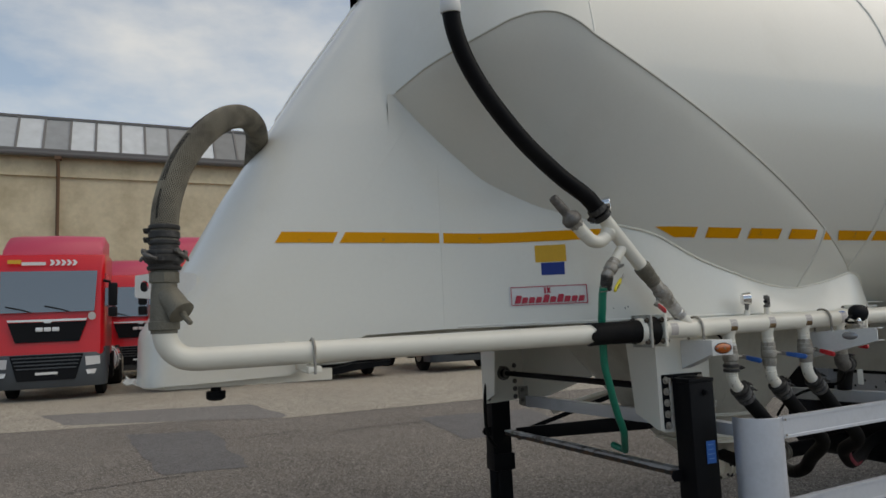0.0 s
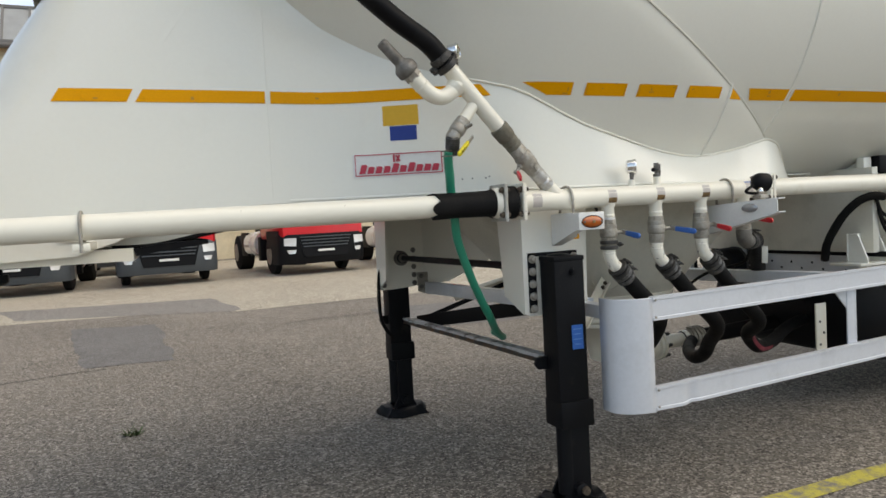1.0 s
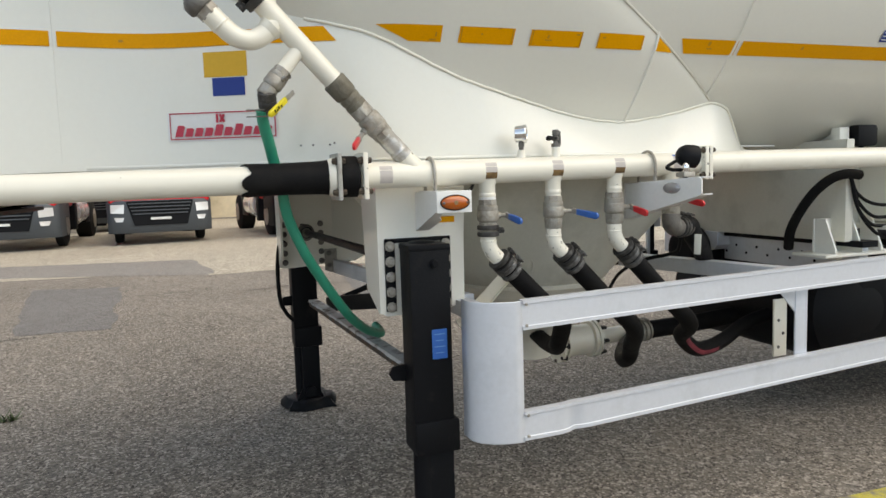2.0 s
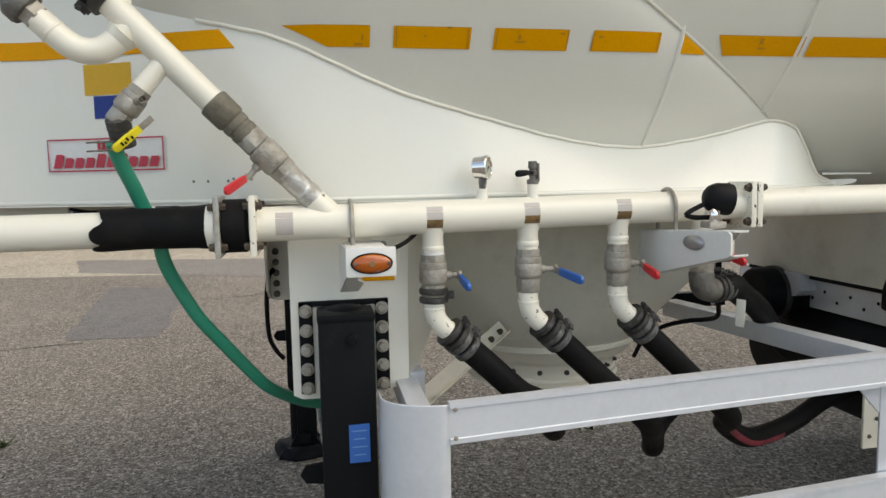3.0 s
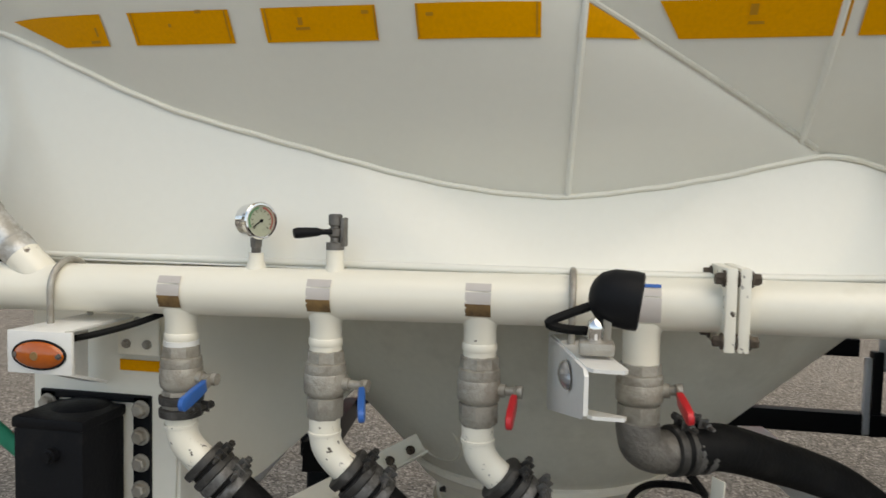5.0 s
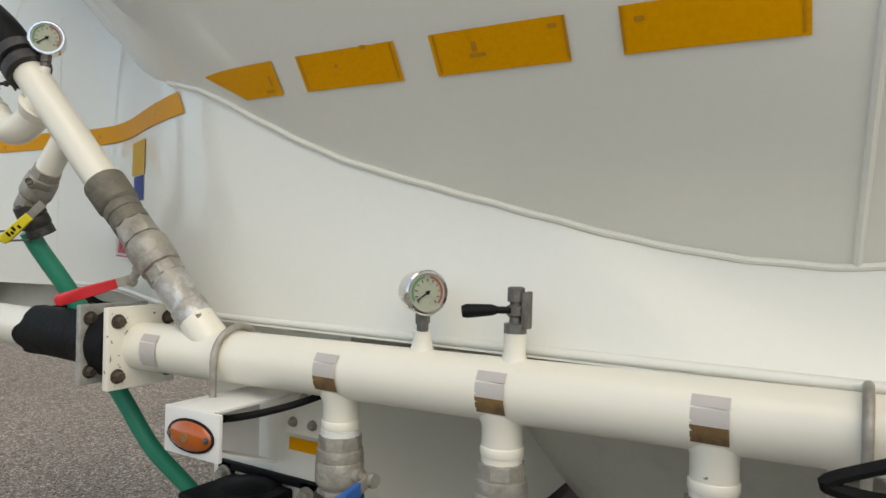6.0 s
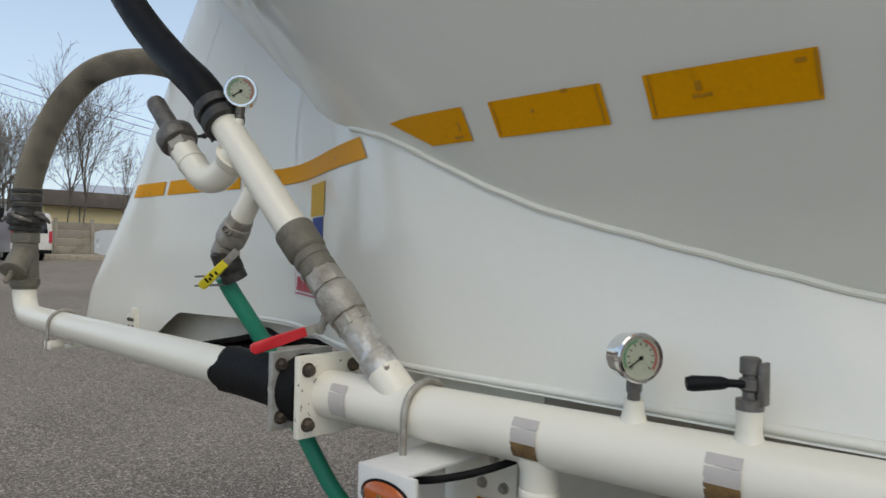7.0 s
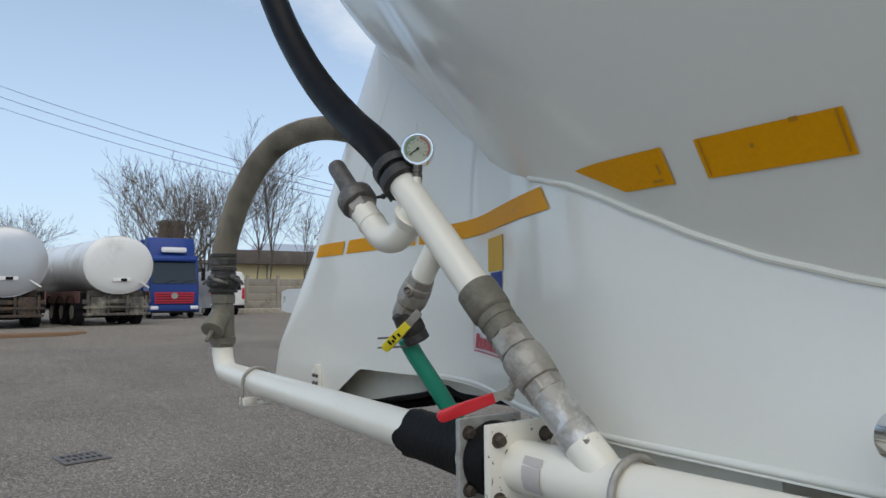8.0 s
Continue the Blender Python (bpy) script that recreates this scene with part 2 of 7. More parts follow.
BLUEPAINT = material("blue_truck_paint", (0.008, 0.036, 0.19), 0.45, coat=0.1, spec=0.25, grain=0.05)
TANKWHITE = material("tanker_white", (0.7, 0.7, 0.68), 0.3, coat=0.3, stain=(0.5, 0.48, 0.44), stain_scale=0.8)
TANKGREY = material("tanker_silver", (0.5, 0.52, 0.54), 0.3, metal=0.5)
DUSTY = material("dusty_frame", (0.07, 0.062, 0.053), 0.8, stain=(0.26, 0.235, 0.185), stain_scale=2.5, stain_at=(0.45, 0.65))
BARK = material("bark", (0.115, 0.095, 0.078), 0.9)
YELLOWWALL = material("pale_yellow_wall", (0.62, 0.52, 0.3), 0.9)
FENCE = material("concrete_fence", (0.27, 0.25, 0.21), 0.9, stain=(0.18, 0.16, 0.13), stain_scale=1.5, spread=0.12)
IRON = material("cast_iron", (0.12, 0.115, 0.11), 0.7, bump=0.3)
WOODMAT = material("old_timber", (0.2, 0.12, 0.07), 0.9)


# ---- mesh helpers ----
def part(name, bm, mat, parent=None, label="", smooth=40):
    me = bpy.data.meshes.new(name)
    bmesh.ops.recalc_face_normals(bm, faces=bm.faces[:])
    bm.to_mesh(me)
    bm.free()
    me.materials.append(mat)
    me.shade_smooth()
    me.set_sharp_from_angle(angle=radians(smooth))
    ob = new(name, me)
    if parent is not None:
        ob.parent = parent
    if label:
        tagged(ob, label)
    return ob


def thing(name, label, category, at=(0, 0, 0), group="", kind=""):
    ob = new(name)
    ob.empty_display_size = 0.1
    ob.location = at
    return tagged(ob, label, category, group, kind)


def catmull(pts, n=8):
    p = [Vector(v) for v in pts]
    p = [2 * p[0] - p[1]] + p + [2 * p[-1] - p[-2]]
    out = []
    for i in range(1, len(p) - 2):
        for k in range(n):
            t = k / n
            a, b, c, d = p[i - 1], p[i], p[i + 1], p[i + 2]
            out.append(0.5 * (2 * b + (c - a) * t + (2 * a - 5 * b + 4 * c - d) * t * t + (3 * b - a - 3 * c + d) * t ** 3))
    return out + [p[-2]]


def sweep(bm, pts, r, seg=14, caps=True, flat=1.0):
    """A tube along points; r is a number or one radius per point."""
    pts = [Vector(p) for p in pts]
    rad = r if isinstance(r, (list, tuple)) else [r] * len(pts)
    d = (pts[1] - pts[0]).normalized()
    u = d.orthogonal().normalized()
    rings = []
    for i, p in enumerate(pts):
        e = (pts[min(i + 1, len(pts) - 1)] - pts[max(i - 1, 0)])
        e = e.normalized() if e.length > 1e-9 else d
        u = (u - e * u.dot(e)).normalized()
        w = e.cross(u)
        rings.append([bm.verts.new(p + rad[i] * (u * math.cos(a) + flat * w * math.sin(a))) for a in (2 * math.pi * k / seg for k in range(seg))])
    for a, b in zip(rings, rings[1:]):
        for k in range(seg):
            bm.faces.new((a[k], a[(k + 1) % seg], b[(k + 1) % seg], b[k]))
    if caps:
        bm.faces.new(rings[0][::-1])
        bm.faces.new(rings[-1])
    return bm


def lathe(bm, p0, way, prof, seg=20):
    """A turned body: prof is (metres along way, radius)."""
    p0, way = Vector(p0), Vector(way).normalized()
    pts, rad = [], []
    u = way.orthogonal().normalized()
    w = way.cross(u)
    rings = []
    for s, r in prof:
        rings.append([bm.verts.new(p0 + way * s + max(r, 1e-4) * (u * math.cos(2 * math.pi * k / seg) + w * math.sin(2 * math.pi * k / seg))) for k in range(seg)])
    for a, b in zip(rings, rings[1:]):
        for k in range(seg):
            bm.faces.new((a[k], a[(k + 1) % seg], b[(k + 1) % seg], b[k]))
    bm.faces.new(rings[0][::-1])
    bm.faces.new(rings[-1])
    return bm


def box(bm, c, size, turn=None, bevel=0.0):
    """A box about c, turned by a matrix, with its edges rounded off."""
    t = bmesh.new()
    bmesh.ops.create_cube(t, size=1.0, matrix=Matrix.Diagonal((*size, 1)))
    if bevel:
        bmesh.ops.bevel(t, geom=t.edges[:], offset=bevel, segments=2, affect="EDGES", profile=0.6)
    m = Matrix.Translation(c) @ (turn.to_4x4() if turn else Matrix())
    vs = {v: bm.verts.new(m @ v.co) for v in t.verts}
    for f in t.faces:
        bm.faces.new([vs[v] for v in f.verts])
    t.free()
    return bm


def prism(bm, outline, way):
    """A plate: the outline (3D points) pushed along way."""
    way = Vector(way)
    a = [bm.verts.new(Vector(p)) for p in outline]
    b = [bm.verts.new(Vector(p) + way) for p in outline]
    bm.faces.new(a)
    bm.faces.new(b[::-1])
    for k in range(len(a)):
        bm.faces.new((a[k], a[(k + 1) % len(a)], b[(k + 1) % len(a)], b[k]))
    return bm


def sheet(bm, grid, loop=False):
    """Faces over a grid of points."""
    vs = [[bm.verts.new(Vector(p)) for p in row] for row in grid]
    for a, b in zip(vs, vs[1:]):
        for k in range(len(a) - (0 if loop else 1)):
            j = (k + 1) % len(a)
            bm.faces.new((a[k], a[j], b[j], b[k]))
    return vs


def thicken(ob, t, offset=-1.0):
    m = ob.modifiers.new("thickness", "SOLIDIFY")
    m.thickness, m.offset = t, offset
    return ob


def turn_to(way, up=(0, 0, 1)):
    """A rotation whose x runs along way and whose z is near up."""
    x = Vector(way).normalized()
    y = Vector(up).cross(x).normalized()
    return Matrix((x, y, x.cross(y))).transposed()


def lerp(x, table):
    xs, ys = zip(*table)
    return float(np.interp(x, xs, ys))


def ease(x, table):
    """A smoothed curve through the table."""
    return sum(lerp(x + d, table) * w for d, w in ((-0.09, 0.15), (-0.045, 0.22), (0, 0.26), (0.045, 0.22), (0.09, 0.15)))


B = bmesh.new


# ---- ground ----
def ground_z(x, y):
    def soft(v, cap):
        v = max(0.0, min(v, cap))
        return v * v / (v + 2.0)
    return 0.045 * soft(-x - 3.0, 19.0)


def ground_sheet(bm, xs, ys, lift=0.0):
    sheet(bm, [[(x, y, ground_z(x, y) + lift) for x in xs] for y in ys])


far = [-900, -400, -200, -120, -80, -60]
near_x = far + [x * 1.0 for x in range(-48, 22, 1)] + [30, 45, 70, 120, 250, 600]
near_y = [-600, -250, -120, -60, -30, -16] + [y * 1.0 for y in range(-8, 32, 1)] + [40, 60, 90, 150, 300, 900]
bm = B()
ground_sheet(bm, near_x, near_y)
ground = tagged(part("ground", bm, ASPHALT), "worn grey asphalt yard with pale aggregate", "ground", kind="structure")


def ground_patch(name, label, corners, mat, lift=0.004):
    """A patch laid on the ground, inside four corners given in order."""
    bm = B()
    a, b, c, d = [Vector((*q, 0)) for q in corners]
    rows = []
    for i in range(13):
        row = []
        for k in range(13):
            p = (a.lerp(b, k / 12)).lerp(d.lerp(c, k / 12), i / 12)
            if i in (0, 12) or k in (0, 12):
                p += Vector((noise.noise(p * 2.0), noise.noise(p * 2.0 + Vector((9, 3, 1))), 0)) * 0.07
            row.append((p.x, p.y, ground_z(p.x, p.y) + (min(lift, 0.004) if i in (0, 12) or k in (0, 12) else lift)))
        rows.append(row)
    sheet(bm, rows)
    return tagged(part(name, bm, mat), label, "ground", kind="structure")


# ---- the silo trailer ----
YC, ZC, R = 3.70, 2.57, 1.20
trailer = thing("silo_trailer", "white bulk silo semi-trailer parked on its landing legs", "trailer", at=(3.0, YC, 0))


def tpart(name, bm, mat, parent=None, label="", smooth=40):
    """A part of the trailer, given in world metres."""
    for v in bm.verts:
        v.co -= Vector((3.0, YC, 0))
    return part(name, bm, mat, parent or trailer, label, smooth)


def zs(x):
    return lerp(x, [(1.03, 2.546), (1.13, 2.62), (1.276, 2.69), (1.425, 2.765), (1.50, 2.788), (1.56, 2.795), (1.62, 2.790), (1.675, 2.77), (1.73, 2.735), (1.787, 2.69), (3.784, 1.645), (3.82, 1.62)])


def radius(x):
    return R if x >= 1.787 else R * math.sqrt(max(0.0005, 1 - ((1.787 - x) / 0.865) ** 2))


def cyl(x, z):
    return math.sqrt(max(1e-6, radius(x) ** 2 - (z - ZC) ** 2))


def zw(x):
    if 2.0 < x < 3.9:
        return sum(zw_raw(x + d) * w for d, w in ((-0.05, 0.2), (-0.025, 0.2), (0, 0.2), (0.025, 0.2), (0.05, 0.2)))
    return zw_raw(x)


def zw_raw(x):
    return lerp(x, [(1.03, 2.546), (1.15, 2.42), (1.29, 2.30), (1.485, 2.143), (1.74, 2.0), (1.93, 1.93), (2.117, 1.88), (2.25, 1.848), (2.36, 1.800), (2.485, 1.743), (2.6, 1.698),
                    (2.8, 1.645), (3.05, 1.582), (3.2, 1.556), (3.35, 1.547), (3.55, 1.575), (3.68, 1.603), (3.784, 1.632), (3.86, 1.632), (3.93, 1.605), (4.02, 1.52), (4.1, 1.45), (4.22, 1.425)])


def offw(x):
    return ease(x, [(0.3, 0.59), (1.2, 0.59), (1.35, 0.578), (1.485, 0.58), (1.6, 0.605), (1.75, 0.675), (1.95, 0.77), (2.15, 0.85), (2.28, 0.89), (2.5, 0.875), (2.8, 0.83),
                    (3.05, 0.79), (3.35, 0.765), (3.784, 0.763), (3.90, 0.735), (4.0, 0.675), (4.10, 0.60), (4.25, 0.50)])


def offb(x):
    return ease(x, [(0.3, 0.59), (1.2, 0.59), (1.35, 0.58), (1.485, 0.585), (1.6, 0.615), (1.75, 0.68), (1.95, 0.775), (2.15, 0.85), (2.3, 0.885), (3.5, 0.875), (3.75, 0.84), (4.0, 0.73), (4.25, 0.52)])


def zb(x):
    return lerp(x, [(-0.3, 1.213), (0.5, 1.235), (0.653, 1.285), (0.85, 1.394), (1.25, 1.404), (4.3, 1.405)])


def shell(x, z):
    """Half width of the upper shroud where it flows into the barrel."""
    k = max(0.0, min(1.0, (z - 2.45) / 0.3))
    k = 0.10 * k * k * (3 - 2 * k) + 1e-4
    a, b = nose(x, z), (cyl(x, z) if radius(x) > abs(z - ZC) else 0.0)
    return 0.5 * (a + b + math.sqrt((a - b) ** 2 + k * k))


def belly(x, z):
    """Half width of the hopper side between the skirt's weld and the barrel's seam."""
    a, b = zw(x), zs(x)
    t = (z - a) / max(b - a, 1e-3)
    t = max(-0.12, min(1.0, t))
    return offw(x) + (shell(x, b) - offw(x)) * ((1 - (1 - t) ** 1.35) if t > 0 else t * 1.35)


def skirt(x, z):
    a, b = zb(x), zw(x)
    t = max(0.0, min(1.0, (z - a) / (b - a)))
    return offb(x) + (offw(x) - offb(x)) * t


def nose_x(z):
    return lerp(z, [(1.2, -0.12), (1.437, -0.115), (1.776, 0.09), (2.1, 0.27), (2.4, 0.46), (2.74, 0.68), (3.3, 1.05), (3.6, 1.25)])


def nose(x, z):
    w = lerp(z, [(2.4, 0.59), (3.5, 0.50)])
    reach = lerp(z, [(1.25, 0.13), (1.5, 0.26), (1.85, 0.50), (2.3, 0.66)])
    u = max(0.0, min(1.0, (nose_x(z) + reach - x) / reach))
    return w * (1 - u ** 2.9) ** (1 / 2.9)


# barrel, with its conical front end
bm = B()
front_xs = [1.787 - 0.862 * math.sin(a) for a in np.linspace(math.pi / 2, 0, 26)] + list(np.linspace(1.85, 3.784, 40))
for xs in (front_xs, [3.784, 3.9, 4.1, 4.5, 5, 6, 7, 8, 9, 10, 11, 12, 12.4]):
    rows = []
    for x in (xs if xs is not front_xs else [v for v in front_xs if v > 1.7]):
        r = radius(x)
        if x < 1.03 or xs is not front_xs:
            low = -math.pi / 2
        else:
            low = math.asin(max(-1, min(1, (zs(x) - ZC) / r)))
        half = [low + (math.pi / 2 - low) * k / 40 for k in range(41)]
        rows.append([(x, YC - r * math.cos(a), ZC + r * math.sin(a)) for a in half] + [(x, YC + r * math.cos(a), ZC + r * math.sin(a)) for a in half[::-1][1:]])
    vs = sheet(bm, rows)
bm.faces.new(vs[-1])
barrel = tpart("barrel", bm, WHITE, label="glossy white cylindrical tank barrel", smooth=30)

# front hopper side between seam and skirt
bm = B()
for s in (-1, 1):
    rows = []
    for x in np.linspace(1.03, 3.80, 70):
        a, b = zw(x) - min(0.05, 0.1 * (zs(x) - zw(x))), zs(x)
        rows.append([(x, YC + s * belly(x, a + (b - a) * k / 12), a + (b - a) * k / 12) for k in range(13)])
    sheet(bm, rows)
tpart("hopper_side", bm, WHITE, label="white sloping hopper side under the barrel")

# hopper cone below
bm = B()
rows = []
for z in np.linspace(0.64, 1.48, 15):
    a = lerp(z, [(0.64, 0.27), (0.72, 0.285), (0.78, 0.34), (0.80, 0.37), (1.48, 1.05)])
    front = lerp(z, [(0.64, 0.31), (0.80, 0.52), (1.48, 1.14)])
    b, p = lerp(z, [(0.64, 0.27), (0.72, 0.285), (0.78, 0.34), (0.80, 0.37), (1.48, 0.73)]), 2 + max(0.0, z - 0.8) * 0.8
    row = []
    for k in range(56):
        t = 2 * math.pi * k / 56
        c, s = math.cos(t), math.sin(t)
        q = (abs(c) ** p + abs(s) ** p) ** (-1 / p)
        row.append((3.3 - 0.02 * (1.48 - z) / 0.68 + (a + (front - a) * (min(1.0, 2.0 * s) if c < 0 < s else 0.0)) * c * q, YC + b * s * q, z))
    rows.append(row)
sheet(bm, rows, loop=True)
hopper = tpart("hopper_cone", bm, SHADECREAM, label="cream hopper cone with a flanged outlet")

# skirt and nose
bm = B()
for s in (-1, 1):
    rows = []
    for x in np.linspace(1.0, 4.24, 130):
        a, b = zb(x), zw(x)
        if x < 1.03:
            b = 2.546
        rows.append([(x, YC + s * skirt(x, a + (b - a) * k / 14), a + (b - a) * k / 14) for k in range(15)])
    sheet(bm, rows)
skirt_ob = tpart("skirt", bm, WHITE, label="white sheet-metal skirt welded under the tank")
bm = B()
rows = []
for i in range(40):
    half = []
    for k in range(64):
        x, z = 1.0, 1.3
        for _ in range(6):
            x = nose_x(z) + (1.0 - nose_x(z)) * (k / 63) ** 2
            z = zb(x) + (2.50 - zb(x)) * i / 39
        half.append((x, nose(x, z), z))
    rows.append([(x, YC - o, z) for x, o, z in half[::-1]] + [(x, YC + o, z) for x, o, z in half[1:]])
sheet(bm, rows)
crest = [1.0] + list(np.linspace(1.03, 1.787, 44))
rows = []
for k in range(49):
    row = []
    for x in crest:
        z0 = zs(x) if x >= 1.03 else 2.50
        z = z0 + (3.62 - z0) * (k / 48) ** 1.3
        row.append((x, z))
    z = row[0][1]
    xf = nose_x(z)
    row = [(xf + (1.0 - xf) * (j / 30) ** 2, z) for j in range(30)] + row
    rows.append(row)
for sgn in (-1, 1):
    sheet(bm, [[(x, YC + sgn * shell(x, z), z) for x, z in row] for row in rows])
# crown closing the shroud above, up to the barrel's top
top_xs = [1.787 - 0.53 * math.cos(a) for a in np.linspace(0, math.pi / 2, 16)]
rows = []
for x in top_xs:
    w, h = shell(x, 3.62), (ZC + radius(1.787) - 3.62) * math.sqrt(max(0.0, 1 - ((1.787 - x) / 0.53) ** 2))
    rows.append([(x, YC + w * math.sin(a), 3.62 + h * math.cos(a)) for a in np.linspace(-math.pi / 2, math.pi / 2, 21)])
sheet(bm, rows)
# rounded front edge between the two sides
rows = []
for z in [2.50 + 1.12 * k / 30 for k in range(31)]:
    w = shell(nose_x(z), z)
    rows.append([(nose_x(z) - 0.4 * w * math.cos(a), YC + w * math.sin(a), z) for a in np.linspace(-math.pi / 2, math.pi / 2, 9)])
sheet(bm, rows)
nose_ob = tpart("front_shroud", bm, WHITE, label="white raked front shroud of the tank", smooth=60)
# floor plate of the shroud and its edge lip
bm = B()
prism(bm, [(-0.09, YC - 0.36, 1.205), (-0.09, YC + 0.36, 1.205), (0.0, YC + 0.55, 1.205), (0.70, YC + 0.575, 1.205), (0.70, YC - 0.575, 1.205), (0.0, YC - 0.55, 1.205)], (0, 0, 0.05))
plate = tpart("coupling_plate", bm, CREAM, label="cream painted kingpin plate under the shroud")
bm = B()
prism(bm, [(0.70, YC - 0.572, 1.25), (0.80, YC - 0.572, 1.268), (0.98, YC - 0.572, 1.272), (0.98, YC - 0.572, 1.255), (0.80, YC - 0.572, 1.235), (0.71, YC - 0.572, 1.222)], (0, 1.1, 0))
tpart("plate_ramp", bm, BLACK, label="black ramp edge behind the kingpin plate")
bm = B()
rows = []
for i in range(6):
    rows.append([(-0.08 - 0.085 * i / 5 + 0.006 * math.sin(3.1 * k + i), 3.38 + 0.045 * k, 1.212 + 0.014 * (i / 5) ** 2 * (1 + math.sin(2.3 * k)) + 0.008 * (i % 2)) for k in range(8)])
sheet(bm, rows)
thicken(tpart("bent_lip", bm, WHITE, plate, "crumpled white sheet edge"), 0.004)
bm = B()
lathe(bm, (0.21, 3.25, 1.225), (0, 0, -1), [(0, 0.022), (0.045, 0.022), (0.045, 0.042), (0.075, 0.042), (0.085, 0.028)], 12)
tpart("drain_plug", bm, BLACK)
# inner chassis panel seen through the notch, and a lifting lug
for s in (-1, 1):
    y = YC + s * 0.50
    bm = B()
    prism(bm, [(0.30, y, 1.255), (0.775, y, 1.266), (1.15, y, 1.333), (1.27, y, 1.37), (1.37, y, 1.352), (1.60, y, 1.36), (1.60, y, 1.50), (0.30, y, 1.50)], (0, s * -0.012, 0))
    web = tpart("inner_web", bm, SHADECREAM, nose_ob, "cream inner web plate behind the shroud's cut-out")
    bm = B()
    sweep(bm, catmull([(0.62, y, 1.258), (0.775, y, 1.260), (0.95, y, 1.290), (1.15, y, 1.327), (1.27, y, 1.362), (1.37, y, 1.346), (1.60, y, 1.352)], 6), 0.009, 8)
    tpart("rubber_seal", bm, RUBBER, web)
bm = B()
hole = [(-0.078 + 0.017 * math.cos(a), 1.642 + 0.024 * math.sin(a)) for a in np.linspace(0, math.tau, 33)[:-1]]
rim = [(-0.035 + max(-0.080, min(0.165, 0.20 * math.cos(a))), 1.642 + max(-0.056, min(0.056, 0.09 * math.sin(a))) * (1.0 if math.cos(a) > 0 else 1 + 0.45 * math.cos(a))) for a in np.linspace(0, math.tau, 33)[:-1]]
rows = [[(x, 3.185 + d, z) for x, z in loop] for d, loop in ((0, hole), (0, rim), (0.022, rim), (0.022, hole))]
rows.append(rows[0])
sheet(bm, rows, loop=True)
tpart("lifting_lug", bm, SIGNWHITE)
bm = B()
sweep(bm, [(x, YC - offb(x) + 0.005, zb(x) + 0.010) for x in np.linspace(1.32, 4.18, 110)], 0.008, 10)
tpart("rolled_edge", bm, WHITE, skirt_ob)
bm = B()
prism(bm, [(4.20, 3.19, 1.458), (4.407, 3.19, 1.454), (4.407, 3.19, 1.449), (4.20, 3.19, 1.450)], (0, 0.05, 0))
tpart("edge_strip", bm, WHITE, skirt_ob)
bm = B()
prism(bm, [(4.17, 3.18, 1.430), (4.335, 3.19, 1.433), (4.35, 3.19, 1.427), (4.335, 3.19, 1.417), (4.17, 3.18, 1.395)], (0, 0.05, 0))
tpart("edge_strip", bm, WHITE, skirt_ob)
# welds and seams
bm = B()
sweep(bm, [(x, YC - offw(x) - 0.003, zw(x) + 0.0008 * math.sin(x * 60)) for x in np.linspace(2.05, 4.2, 120)], 0.0055, 8)
tpart("weld_bead", bm, CREAM)
bm = B()
sweep(bm, [(x, YC - shell(x, zs(x)) - 0.001, zs(x)) for x in np.linspace(1.04, 3.784, 100)], 0.005, 8)
tpart("weld_bead", bm, SHADECREAM)
for x0, z0, z1 in ((3.755, 1.655, 3.7), (1.787, 2.69, 3.7)):
    bm = B()
    sweep(bm, [(x0, YC - cyl(x0, z) - 0.0005, z) for z in np.linspace(z0, z1, 40)], 0.0065, 8)
    tpart("weld_bead", bm, WHITE)
bm = B()
sweep(bm, [(3.35 + 0.02 * (z - 1.55) / 0.3, YC - belly(3.36, z) - 0.001, z) for z in np.linspace(1.55, 1.88, 10)], 0.006, 8)
tpart("weld_bead", bm, WHITE)


def rise(x):
    return lerp(x, [(2.15, 0.015), (2.35, 0.012), (2.5, 0.007), (2.6, 0.004), (2.8, 0.001), (3.05, -0.002)])


for xa, za, xb, zb_ in ((1.25, 1.43, 1.25, 2.22), (1.10, 2.40, 0.86, 2.05)):
    bm = B()
    sweep(bm, [(xa + (xb - xa) * k / 16, YC - (skirt(xa + (xb - xa) * k / 16, 2.0) if xa > 1.2 else 0.5895), za + (zb_ - za) * k / 16) for k in range(17)], 0.0018, 5)
    tpart("weld_bead", bm, WHITE)


def film(name, x0, x1, z0, z1, mat, f, slant0=0.0, slant1=0.0, label="", lift=0.002, parent=None, n=12):
    """A thin film that follows the side f(x, z)."""
    bm = B()
    rows = []
    for i in range(5):
        v = i / 4
        a, b = x0 + slant0 * v, x1 + slant1 * v
        row = []
        for k in range(n + 1):
            x = a + (b - a) * k / n
            z = z0 + (z1 - z0) * v + (rise(x) if name == "reflective_tape" else 0.0)
            row.append((x, YC - f(x, z) - lift, z))
        rows.append(row)
    sheet(bm, rows)
    return tpart(name, bm, mat, parent, label)


def side(x, z):
    return nose(x, z) if x < 1.0 else skirt(x, z)


